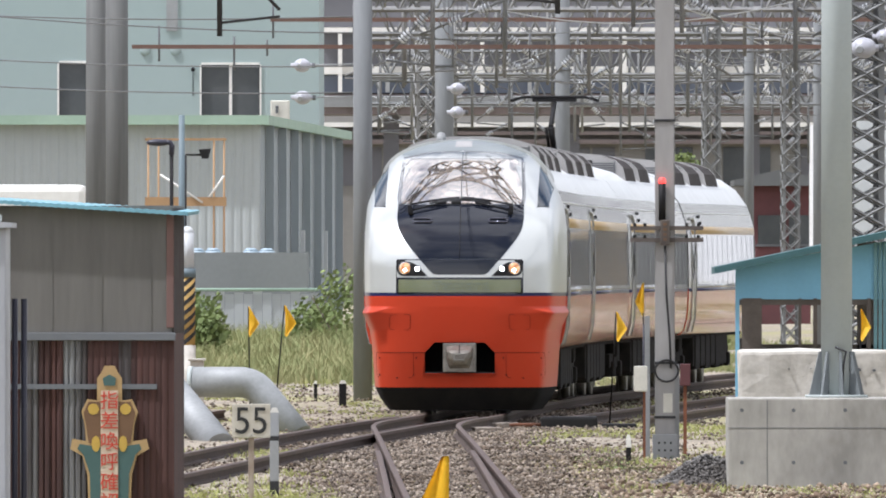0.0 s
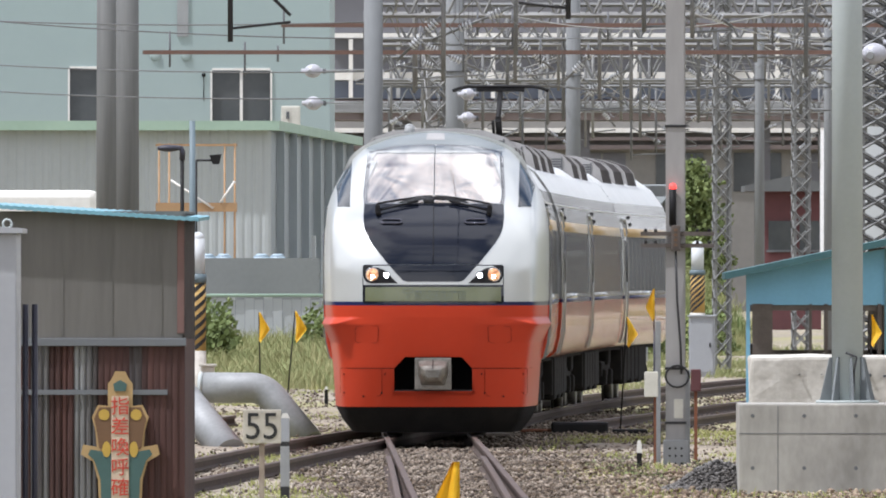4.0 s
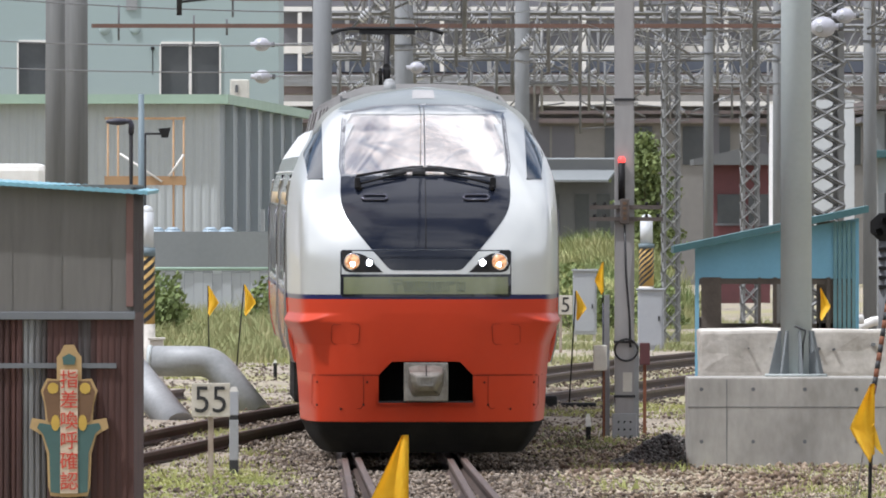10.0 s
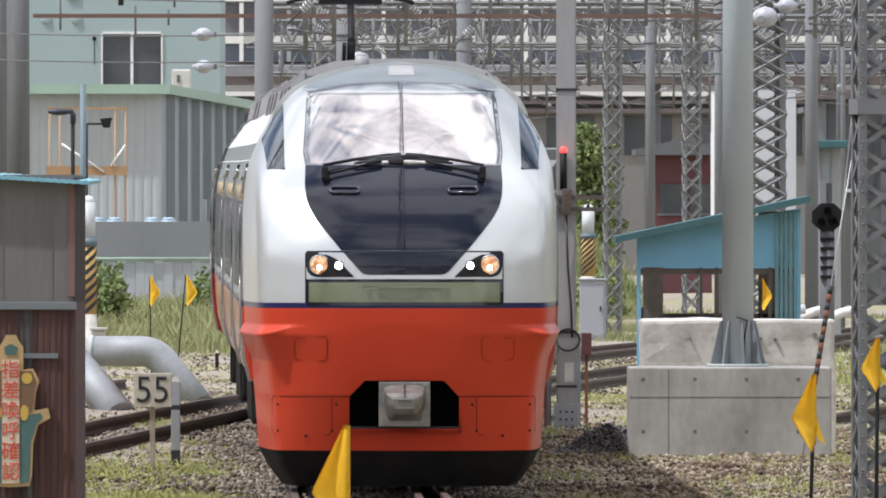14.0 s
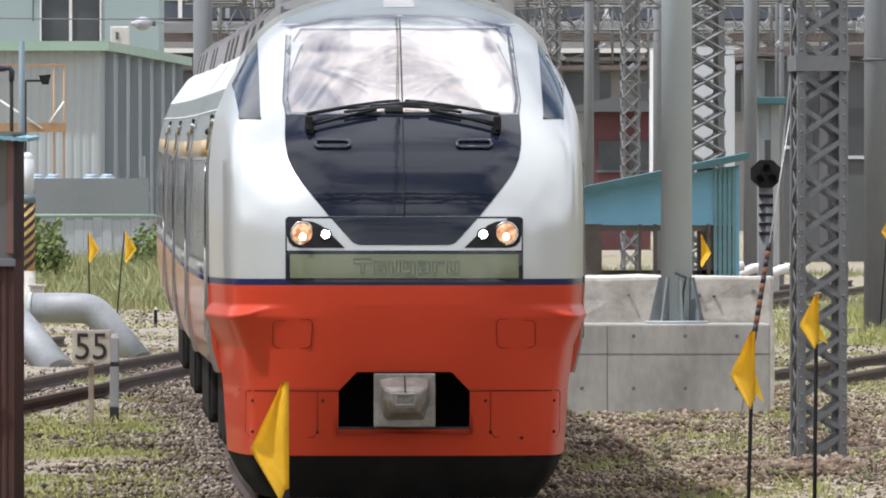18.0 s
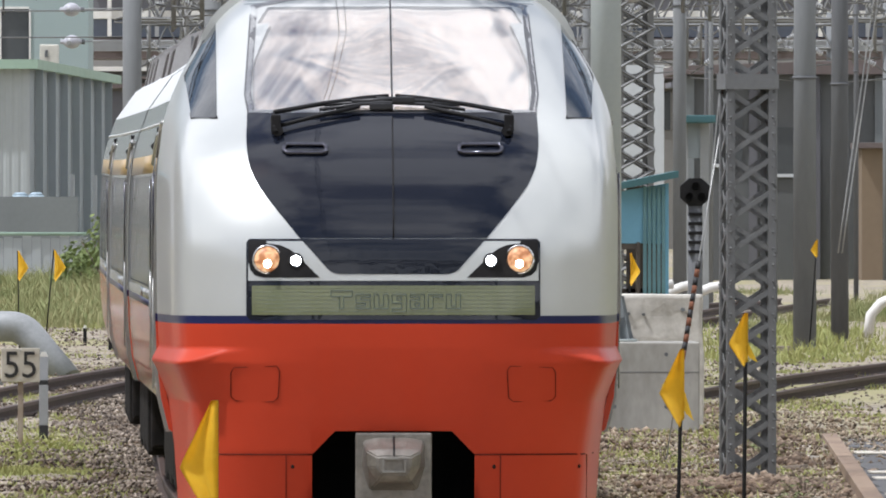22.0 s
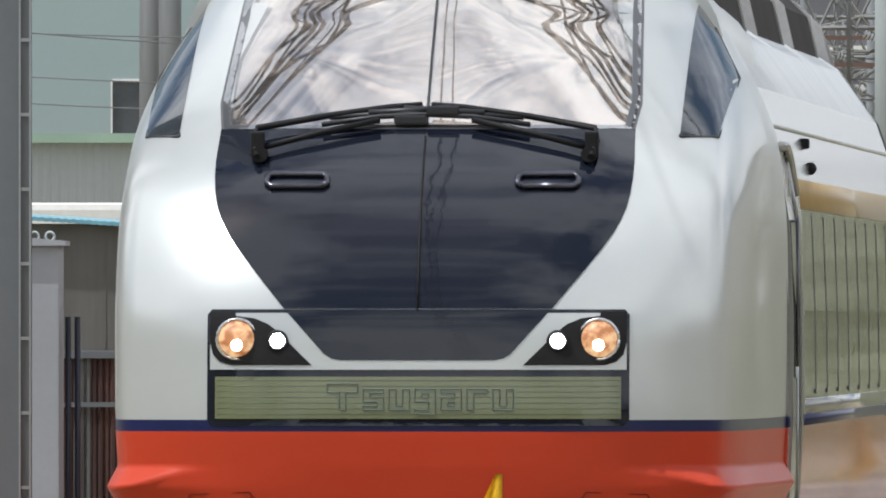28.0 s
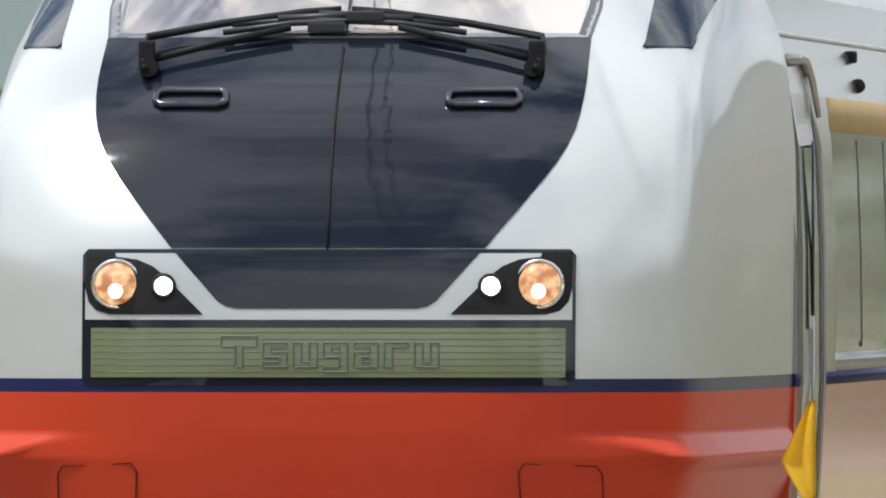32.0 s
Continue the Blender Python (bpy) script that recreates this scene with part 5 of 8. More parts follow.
def shrub(x, y, w, h, seed, name="shrub", label="low leafy green shrub in the weeds"):
    r = random.Random(seed)
    t = thing(name, pose(x, y, ground_z(x, y)), label, "shrub", "shrubs")
    bm = bmesh.new()
    for _ in range(5):
        tube(bm, (0, 0, -0.1), (r.uniform(-0.4, 0.4) * w, r.uniform(-0.3, 0.3) * w, h * r.uniform(0.5, 0.9)), 0.03, 5, 0.01)
    part("stem", bm, BARK, t)
    bm = bmesh.new()
    for _ in range(900):
        a, q = r.uniform(0, 6.28), r.random() ** 0.5
        zz = r.random()
        c = Vector((math.cos(a) * q * w * 0.5 * (1.1 - 0.6 * zz), math.sin(a) * q * w * 0.5, 0.1 + zz * h * (0.7 + 0.3 * r.random())))
        n = Vector((r.gauss(0, 1), r.gauss(0, 1), r.gauss(0.5, 1))).normalized()
        u = n.orthogonal().normalized() * r.uniform(0.05, 0.11)
        v = n.cross(u) * 0.6
        bm.faces.new([bm.verts.new(c + k) for k in (u, v, -u, -v)])
    part("foliage", bm, BUSH, t)
    return t


for k, (x, y, w, h) in enumerate(((-5.52, 470, 1.5, 1.5), (-2.35, 500, 2.3, 2.1), (-3.2, 505, 1.8, 1.3), (4.356, 520, 2.4, 1.7),
                                  (6.464, 515, 1.6, 1.2), (-5.243, 455, 1.0, 1.1), (4.863, 505, 1.6, 1.0))):
    shrub(x, y, w, h, k)


def leafy_weed(x, y, w, h, seed):
    """A low clump of broad leaves on short stems."""
    r = random.Random(seed)
    t = thing("leafy_weed", pose(x, y, ground_z(x, y) - 0.02), "clump of broad green weed leaves in the gravel", "weed", "leafy weeds")
    bm, bl = bmesh.new(), bmesh.new()
    for _ in range(int(46 * w / 0.4)):
        a, q = r.uniform(0, 6.28), r.random() ** 0.6 * w / 2
        top = Vector((math.cos(a) * q, math.sin(a) * q, h * r.uniform(0.25, 1.0) * (1.15 - q / w)))
        tube(bm, (top.x * 0.4, top.y * 0.4, 0), top, 0.003, 4, 0.002)
        d = Vector((math.cos(a), math.sin(a), r.uniform(-0.3, 0.5))).normalized()
        side = d.cross(Vector((0, 0, 1))).normalized() * r.uniform(0.012, 0.024)
        ln = r.uniform(0.04, 0.08)
        drop = Vector((0, 0, -0.012))
        bl.faces.new([bl.verts.new(v) for v in (top, top + d * ln * 0.5 + side, top + d * ln + drop, top + d * ln * 0.5 - side)])
    part("stem", bm, BARK, t)
    part("leaves", bl, BUSH, t)


sx, sy = 2.665, 243
for k, (dx, dy, w, h) in enumerate(((-0.62, -9, 0.42, 0.26), (-0.44, -11, 0.34, 0.18), (-0.80, -7, 0.30, 0.20), (-0.30, -13, 0.28, 0.15), (0.16, -4, 0.22, 0.14), (-1.0, -5, 0.25, 0.16))):
    leafy_weed(sx + dx, sy + dy, w, h, 60 + k)
for k, (x, y, w, h) in enumerate(((5.32, 196, 0.36, 0.30), (5.6, 205, 0.30, 0.22), (4.35, 179, 0.24, 0.18), (5.25, 180, 0.34, 0.20), (5.05, 176, 0.26, 0.14), (3.6, 190, 0.22, 0.22), (4.45, 200, 0.24, 0.16))):
    leafy_weed(x, y, w, h, 80 + k)


def bank_z(x, y):
    u, v = (x - 5.03) / 2.6, (y - 530) / 9
    return -0.3 + 2.35 * max(0.0, 1 - u * u) ** 0.7 * max(0.0, 1 - v * v)


me = bpy.data.meshes.new("grass_bank")
bx, by = [5.03 - 2.6 + 0.2 * i for i in range(27)], [521 + 0.75 * j for j in range(25)]
me.from_pydata([(x, y, bank_z(x, y)) for y in by for x in bx], [], [(j * 27 + i, j * 27 + i + 1, j * 27 + i + 28, j * 27 + i + 27) for j in range(24) for i in range(26)])
me.polygons.foreach_set("use_smooth", [True] * len(me.polygons))
me.materials.append(GRASS)
tagged(new("grass_bank", me), "low grassy bank at the yard's far end", "ground", kind="structure")
spots = []
for _ in range(900):
    x, y = 5.03 + rng.uniform(-2.5, 2.5), 530 - 9 * rng.random()
    spots.append((x, y, bank_z(x, y) - 0.03, rng.uniform(0.15, 0.5), 0.25, 16))
blades("bank_grass", spots, WEED, "long bright grass on the bank", "grass")


# ================= near things by the track =================
def flag(x, y, top, size, lean, seed, folded=0.5, flap=0.0):
    """A yellow pennant on a thin stick."""
    r = random.Random(seed)
    g = ground_z(x, y)
    t = thing("marker_flag", pose(x, y, g), "yellow cloth marker flag on a thin dark stick", "flag", "marker flags")
    h = top - g
    bm = bmesh.new()
    tube(bm, (lean[1], 0, -0.1), (lean[0] * 0.0, 0, h), 0.011, 6)
    part("stick", bm, STICK, t)
    bm = bmesh.new()
    nu, nv = 10, 16
    grid = []
    for j in range(nv + 1):
        v = j / nv
        row = []
        for i in range(nu + 1):
            u = i / nu
            wide = size * folded * (0.10 + 0.9 * min(v / 0.55, (1.02 - v) / 0.45, 1.0))
            row.append(bm.verts.new((lean[0] + (-u * wide if lean[2] < 0 else u * wide) + (0.01 if u < 0.01 else 0), -0.035 - 0.05 * size * math.sin(u * 5 + v * 2 + seed) - 0.6 * size * max(0.0, v - 0.6) * u, h - v * size - u * size * 0.12 * v)))
        grid.append(row)
    for a, b in zip(grid, grid[1:]):
        for i in range(nu):
            bm.faces.new((a[i], a[i + 1], b[i + 1], b[i])).smooth = True
    bmesh.ops.solidify(bm, geom=list(bm.faces), thickness=0.004)
    pn = part("pennant", bm, YELLOW, t)
    if flap:
        bm = bmesh.new()
        prism(bm, [(0.0, h - size * 0.5), (-lean[2] * size * flap, h - size * 1.02), (-lean[2] * size * flap * 0.3, h - size * 0.92), (0.0, h - size * 0.8)], 0.012, 0.017, "y")
        part("flap", bm, YELLOW, pn)
    return t


flag(0.01, 60, 1.79, 0.315, (0, 0.0, -1), 1, 0.33)
flag(2.505, 108, 1.575, 0.375, (0, -0.05, -1), 2, 0.33, 0.16)
flag(2.738, 104, 1.79, 0.25, (0, -0.02, -1), 3, 0.36, 0.24)
flag(-2.864, 300, 1.557, 0.401, (0, 0.03, 1), 4, 0.40)
flag(-2.33, 300, 1.573, 0.417, (0, -0.16, 1), 5, 0.42)
flag(2.486, 290, 1.512, 0.387, (0, -0.1, 1), 6, 0.4)
flag(2.972, 300, 1.907, 0.44, (0, 0, -1), 7, 0.28)
flag(4.943, 240, 1.699, 0.347, (0, 0, 1), 8, 0.36)
flag(9.846, 330, 1.656, 0.276, (0, -0.14, -1), 9, 0.4)


def speed_sign(x, y, text, w, h, z0, label):
    g = ground_z(x, y)
    t = thing("speed_sign", pose(x, y, g), label, "sign", "speed signs")
    bm = bmesh.new()
    box(bm, -0.028, 0.028, -0.02, 0.02, -0.15, z0 - g + h * 0.5, 0.006)
    part("post", bm, STAINED, t, "weathered stained post")
    bm = bmesh.new()
    box(bm, -w / 2, w / 2, -0.05, -0.022, z0 - g, z0 - g + h, 0.008)
    p = part("plate", bm, SIGNWHITE, t, "off-white plate with black figures")
    lettering("lettering", text, h * 1.12, INK, p, Matrix.Translation((0, -0.055, z0 - g + h * 0.47)) @ FACING @ Matrix.Diagonal((0.92, 1, 1, 1)), 0.001)
    for s in (-1, 1):
        bm = bmesh.new()
        ball(bm, (0, -0.052, z0 - g + h / 2 + s * h * 0.42), 0.008, n=6)
        part("bolt", bm, GREYSTEEL, p)


speed_sign(-1.966, 209, "55", 0.396, 0.349, 0.463, "off-white speed sign 55 on a stained post")
speed_sign(3.285, 420, "35", 0.491, 0.397, 0.623, "small white speed sign 35 on a thin post")


def marker_post(x, y, r, h, label, bands):
    t = thing("marker_post", pose(x, y, ground_z(x, y)), label, "post")
    z = -0.1
    for top, mt in bands:
        bm = bmesh.new()
        box(bm, -r, r, -r, r, z, top, 0.008)
        part("post_section", bm, mt, t)
        z = top
    bm = bmesh.new()
    prism(bm, [(-r, h), (r, h), (r * 0.5, h + 0.05), (-r * 0.5, h + 0.05)], -r, r, "y")
    part("cap", bm, WHITE, t)


marker_post(-1.769, 214, 0.048, 0.893, "white square marker post with black bands by the track", [(0.17, INK), (0.596, GREYSTEEL), (0.643, INK), (0.893, BOXGREY)])
marker_post(-1.616, 330, 0.06, 0.36, "short dark track post", [(0.36, BLACK)])
marker_post(-2.151, 345, 0.03, 0.3, "thin dark track peg", [(0.3, BLACK)])
marker_post(2.204, 240, 0.03, 0.28, "small white-tipped track peg in the grass", [(0.18, BLACK), (0.28, WHITE)])

# steam pipes that dive into the ground
t = thing("service_pipe", pose(0, 0, 0), "thick silver clad service pipe bending into the ground", "pipe", "service pipes")
bm = bmesh.new()
pts = [(-3.474, 278.6, 0.582)] + [(-3.397 + 0.62 + 0.40 * math.sin(a), 278.5 - 0.2 * (1 - math.cos(a)), 0.582 - 0.40 * (1 - math.cos(a))) for a in (0, 0.15, 0.3, 0.45, 0.6, 0.75, 0.87)] + [(-1.965, 278, -0.115 - 0.05)]
pipe(bm, pts, 0.209, 16)
part("pipe_run", bm, PIPE, t)
for k in (0,):
    bm = bmesh.new()
    c, d = Vector(pts[k]), Vector(pts[k + 1]) - Vector(pts[k])
    tube(bm, c, c + d.normalized() * 0.06, 0.221, 16)
    part("pipe_band", bm, GALV, t)
t = thing("service_pipe", pose(0, 0, 0), "straight grey service pipe sloping into the ground", "pipe", "service pipes")
bm = bmesh.new()
tube(bm, (-3.785, 264, 0.891), (-2.873, 262, -0.167), 0.219, 16)
part("pipe_run", bm, PIPE, t)

# small tin shed with the safety board
t = thing("trackside_shed", pose(-2.165, 164, -0.2, 0, 0, -1.2), "small rusty tin shed with a blue roof edge", "shed")
W, H = 3.195, 2.756 + 0.2
bm = bmesh.new()
box(bm, -W, 0, 0.0, 2.4, 1.72 + 0.2, H)
part("upper_wall", bm, SHEDPANEL, t, "grey-brown sheet panel")
bm = bmesh.new()
for q in range(8):
    box(bm, -W + W * q / 8 + 0.2, -W + W * q / 8 + 0.215, -0.006, 0.0, 1.72 + 0.24, H - 0.04)
part("sheet_seam", bm, SHEDPANEL, t)
bm = bmesh.new()
box(bm, -W, 0.012, -0.03, -0.002, 1.665 + 0.2, 1.729 + 0.2, 0.006)
part("drip_rail", bm, COLUMN, t)
bm = bmesh.new()
box(bm, -0.062, -0.004, -0.012, -0.001, 1.72 + 0.25, H - 0.06, 0.004)
part("corner_board", bm, CORNERPINK, t, "faded reddish corner board")
n = 64
zb = 1.665 + 0.2
for i in range(n):  # ribs of corrugated sheet, each a narrow fold
    bm = bmesh.new()
    xa, xb = -W + W * i / n, -W + W * (i + 1) / n
    dd = random.uniform(0, 0.012)
    flat = xa > -0.09
    dd = 0.012 if flat else dd
    edge = 0.004 if xa > -0.72 else 0.016  # the brown sheets are nearly smooth
    dd = dd * (0.35 if xa > -0.72 else 1)
    prism(bm, [(xa, 0.01), (xb, 0.01), (xb, 0.06), (xa, 0.06)] if flat else [(xa, edge + dd), (xa + (xb - xa) * 0.3, -0.002 + dd), (xa + (xb - xa) * 0.7, -0.002 + dd), (xb, edge + dd), (xb, 0.06), (xa, 0.06)], -0.1, zb, "z")
    part("corrugated_rib", bm, RUSTWALL if flat or xa > -0.72 and not -0.46 < xa < -0.36 or noise.noise((i * 0.31, 1.7, 0)) < -0.3 else SHEDRUST, t)
bm = bmesh.new()
box(bm, -W + 0.06, -0.02, 0.065, 2.35, -0.1, zb)
box(bm, -0.022, 0.0, 0.0, 2.4, -0.1, H - 0.02)
part("side_wall", bm, RUSTWALL, t, "brown rusted side wall")
bm = bmesh.new()
box(bm, -W + 0.1, -0.14, -0.022, -0.004, 1.273 + 0.2, 1.314 + 0.2)
part("cross_rail", bm, COLUMN, t)
bm = bmesh.new()
nr = 54
for i in range(nr):
    xa, xb = -W - 0.1 + (W + 0.22) * i / nr, -W - 0.1 + (W + 0.22) * (i + 1) / nr
    za, zc = H + 0.16 - 0.215 * i / nr, H + 0.16 - 0.215 * (i + 1) / nr
    xm = (xa + xb) / 2
    for p, q, u, v in ((xa, xm, za, (za + zc) / 2 + 0.007), (xm, xb, (za + zc) / 2 + 0.007, zc)):
        bm.faces.new([bm.verts.new(k) for k in ((p, -0.12, u), (q, -0.12, v), (q, 2.6, v + 0.02), (p, 2.6, u + 0.02))])
bmesh.ops.remove_doubles(bm, verts=bm.verts, dist=0.001)
bmesh.ops.solidify(bm, geom=list(bm.faces), thickness=0.03)
part("roof", bm, TINBLUE, t, "corrugated blue tin roof")
# board in the outline of a two-headed figure, drawn as plain shapes, with its red strip of writing
t2 = thing("safety_board", pose(-2.686, 163.93, 0.232, 0, 0, -3.5), "cut-out safety board with a red vertical strip of writing", "sign board")
u = 0.005
bm = bmesh.new()
half = [(0, 0), (30, 2), (34, 18), (36, 70), (44, 100), (64, 112), (60, 128), (38, 124), (40, 150), (46, 172), (36, 192), (20, 190), (20, 226), (14, 234), (8, 246)]
prism(bm, [(x * u, z * u) for x, z in half] + [(-x * u, z * u) for x, z in half[::-1] if x], 0, 0.02, "y")
b = part("board", bm, SIGNCREAM, t2, "cream cut-out board")
for s in (-1, 1):
    bm = bmesh.new()
    prism(bm, [(s * x * u, z * u) for x, z in ((15, 6), (30, 8), (32, 72), (42, 102), (52, 112), (48, 120), (14, 114))], -0.006, 0.0, "y")
    part("green_shape", bm, SIGNGREEN, b)
    bm = bmesh.new()
    prism(bm, [(s * x * u, z * u) for x, z in ((14, 116), (34, 122), (38, 150), (42, 170), (34, 188), (14, 188))], -0.006, 0.0, "y")
    part("brown_shape", bm, SIGNBROWN, b)
    bm = bmesh.new()
    prism(bm, [(s * (26 + 9 * math.cos(q)) * u, (176 + 9 * math.sin(q)) * u) for q in (2 * math.pi * k / 12 for k in range(12))], -0.010, -0.004, "y")
    part("yellow_spot", bm, SIGNYELLOW, b)
    bm = bmesh.new()
    prism(bm, [(s * (22 + 7 * math.cos(q)) * u, (120 + 13 * math.sin(q)) * u) for q in (2 * math.pi * k / 12 for k in range(12))], -0.010, -0.004, "y")
    part("yellow_spot", bm, SIGNYELLOW, b)
bm = bmesh.new()
box(bm, -14 * u, 14 * u, -0.014, -0.002, 6 * u, 206 * u, 0.002)
strip = part("writing_strip", bm, STRIPCREAM, b)
bm = bmesh.new()
prism(bm, [(-9 * u, 214 * u), (9 * u, 214 * u), (11 * u, 226 * u), (0, 232 * u), (-11 * u, 226 * u)], -0.01, 0.0, "y")
part("green_shape", bm, SIGNGREEN, b)
lettering("writing", "指\n差\n喚\n呼\n確\n認", 31 * u, SIGNORANGE, strip, Matrix.Translation((0, -0.018, 106 * u)) @ FACING, 0.002, 0.0, 1.06)

# yellow and black guard posts
def guard_post(x, y, r, z0, z1, ztop, label):
    g = ground_z(x, y)
    t = thing("guard_post", pose(x, y, 0), label, "post", "guard posts")
    bm = bmesh.new()
    tube(bm, (0, 0, g - 0.1), (0, 0, z0), r * 1.05, 14)
    part("base_pipe", bm, OLD_CONCRETE, t)
    bm = bmesh.new()
    tube(bm, (0, 0, z0), (0, 0, z1), r, 18)
    s = part("sleeve", bm, SLEEVE, t, "yellow sleeve with slanting black stripes")
    k = 0
    h = z1 - z0
    pitch = h / 7
    for k in range(-1, 8):
        bm = bmesh.new()
        prev = None
        for i in range(13):
            a = math.pi + math.pi * i / 12
            zz = z0 + pitch * (k + 0.2) + (i / 12) * r * 2.6
            lo, hi = max(z0, min(z1, zz)), max(z0, min(z1, zz + pitch * 0.52))
            pr = [bm.verts.new((r * 1.02 * math.cos(a), r * 1.02 * math.sin(a), q)) for q in (lo, hi)]
            if prev and hi - lo > 0.001:
                bm.faces.new((prev[0], pr[0], pr[1], prev[1])).smooth = True
            prev = pr
        bmesh.ops.remove_doubles(bm, verts=bm.verts, dist=1e-6)
        for v in [v for v in bm.verts if not v.link_faces]:
            bm.verts.remove(v)
        if bm.faces:
            part("black_stripe", bm, INK, s)
        else:
            bm.free()
    bm = bmesh.new()
    tube(bm, (0, 0, z1), (0, 0, z1 + pitch * 0.9), r * 1.08, 18)
    part("blue_collar", bm, LAMPBLUE, t)
    bm = bmesh.new()
    tube(bm, (0, 0, z1 + pitch * 0.9), (0, 0, ztop - r * 0.6), r * 0.85, 14)
    ball(bm, (0, 0, ztop - r * 0.6), r * 0.85, n=14)
    part("cap", bm, GREYWHITE, t)
    return t


guard_post(-4.142, 330, 0.129, 0.848, 1.95, 2.749, "grey service post with yellow and black striped sleeve")
guard_post(5.182, 430, 0.156, 1.179, 1.981, 2.675, "grey service post with yellow and black striped sleeve")


def cabinet(name, x, y, w, z1, dep, mat_, label, legs=False):
    g = ground_z(x, y)
    t = thing(name, pose(x, y, g), label, "cabinet", "trackside cabinets")
    bm = bmesh.new()
    box(bm, -w / 2, w / 2, 0, dep, 0.25 if legs else -0.1, z1 - g, 0.015)
    b = part("body", bm, mat_, t)
    bm = bmesh.new()
    box(bm, -w * 0.42, w * 0.42, -0.018, 0.0, 0.32 if legs else 0.12, z1 - g - 0.1, 0.008)
    d = part("door", bm, mat_, b)
    bm = bmesh.new()
    box(bm, w * 0.28, w * 0.33, -0.045, -0.018, (z1 - g) * 0.5, (z1 - g) * 0.5 + 0.1)
    part("handle", bm, BLACK, d)
    bm = bmesh.new()
    box(bm, -w / 2 - 0.03, w / 2 + 0.03, -0.05, dep + 0.03, z1 - g, z1 - g + 0.04, 0.01)
    part("lid", bm, mat_, t)
    if legs:
        for sx in (-1, 1):
            bm = bmesh.new()
            box(bm, sx * w * 0.4 - 0.03, sx * w * 0.4 + 0.03, 0.05, dep - 0.05, -0.1, 0.25)
            part("leg", bm, OLD_CONCRETE, t)
    return t


cabinet("trackside_cabinet", 3.968, 440, 0.514, 1.482, 0.4, BOXGREY, "pale grey trackside cabinet on short legs", True)
cabinet("trackside_cabinet", 5.229, 426, 0.545, 1.108, 0.4, BOXGREY, "grey trackside box beside a striped post")
cabinet("trackside_cabinet", -3.926, 325, 0.217, 0.618, 0.3, OLD_CONCRETE, "small grey concrete box under a pipe")
t = thing("pole_box", pose(2.345, 240, 0), "pale box on a thin dark stake beside a signal pole", "junction box", "pole boxes")
bm = bmesh.new()
box(bm, -0.08, 0.08, -0.06, 0.06, 0.723, 1.024, 0.012)
part("body", bm, PALEYELLOW, t)
bm = bmesh.new()
box(bm, 0.03, 0.06, 0.06, 0.09, -0.3, 1.004)
part("stake", bm, RUST, t)
for k, xx in enumerate((1147, 1199)):
    t = thing("cable_channel", pose((xx - 784) * 0.00677, 243.2, -0.3), "worn grey cable channel up the side of a pole", "cable channel", "cable channels")
    bm = bmesh.new()
    box(bm, -0.032, 0.032, -0.03, 0.03, 0, (1.609 if k == 0 else 1.027) + 0.3, 0.006)
    part("channel", bm, GREYSTEEL, t)
    bm = bmesh.new()
    tube(bm, (-0.045, -0.02, 0), (-0.045, -0.02, (1.507 if k == 0 else 0.987) + 0.3), 0.012, 6)
    part("conduit", bm, CONDUIT, t)
t = thing("red_box", pose(2.944, 246, 0), "small dark red box on a thin stake behind a signal pole", "junction box", "pole boxes")
bm = bmesh.new()
box(bm, -0.062, 0.062, -0.06, 0.06, 0.75, 1.017, 0.01)
part("body", bm, MAROON, t)
bm = bmesh.new()
box(bm, -0.02, 0.02, 0.06, 0.09, -0.3, 0.983)
part("stake", bm, RUST, t)

# square signal pole with cross arms, cables and a red lamp
px_, py_ = 2.665, 243
t = thing("signal_pole", pose(px_, py_, -0.17), "square concrete signal pole with cross arms and a red lamp", "signal pole")
bm = bmesh.new()
w = 0.118
prism(bm, [(-w, -w), (w, -w), (w, w), (-w, w)], 0.36, 9.5, "z")
bmesh.ops.bevel(bm, geom=[e for e in bm.edges if abs(e.verts[0].co.z - e.verts[1].co.z) > 1], offset=0.015, segments=2, affect="EDGES")
part("shaft", bm, SIGNALPOLE, t)
bm = bmesh.new()
box(bm, -w * 1.25, w * 1.25, -w * 1.25, w * 1.25, -0.2, 0.36, 0.012)
f = part("steel_foot", bm, GREYSTEEL, t, "grey bolted steel foot")
for i in range(3):
    for s in (-0.6, 0, 0.6):
        bm = bmesh.new()
        ball(bm, (s * w, -w * 1.26, 0.08 + i * 0.09), 0.014, n=6)
        part("bolt", bm, BLACK, f)
for zz in (2.657 + 0.17, 2.515 + 0.17):
    bm = bmesh.new()
    box(bm, -0.419, 0.46, -w - 0.05, -w - 0.01, zz - 0.025, zz + 0.025)
    a = part("cross_arm", bm, HUTDARK, t, "dark cross arm")
    for s in (-0.36, -0.24, 0.26, 0.4):
        bm = bmesh.new()
        tube(bm, (s, -w - 0.03, zz + 0.02), (s, -w - 0.03, zz + 0.06), 0.02, 6)
        part("pin", bm, BLACK, a)
bm = bmesh.new()
box(bm, -0.055, 0.055, -w - 0.13, -w - 0.05, 2.454 + 0.17, 2.758 + 0.17, 0.01)
jb = part("junction_box", bm, HUTDARK, t, "dark brown junction box")
for q in range(4):
    bm = bmesh.new()
    box(bm, -0.02, 0.02, -w - 0.136, -w - 0.129, 2.488 + 0.19 + q * 0.06, 2.488 + 0.22 + q * 0.06)
    part("plate_mark", bm, SIGNBROWN, jb)
bm = bmesh.new()
tube(bm, (-0.035, -w - 0.06, 2.745 + 0.17), (-0.035, -w - 0.06, 3.191 + 0.17), 0.042, 10)
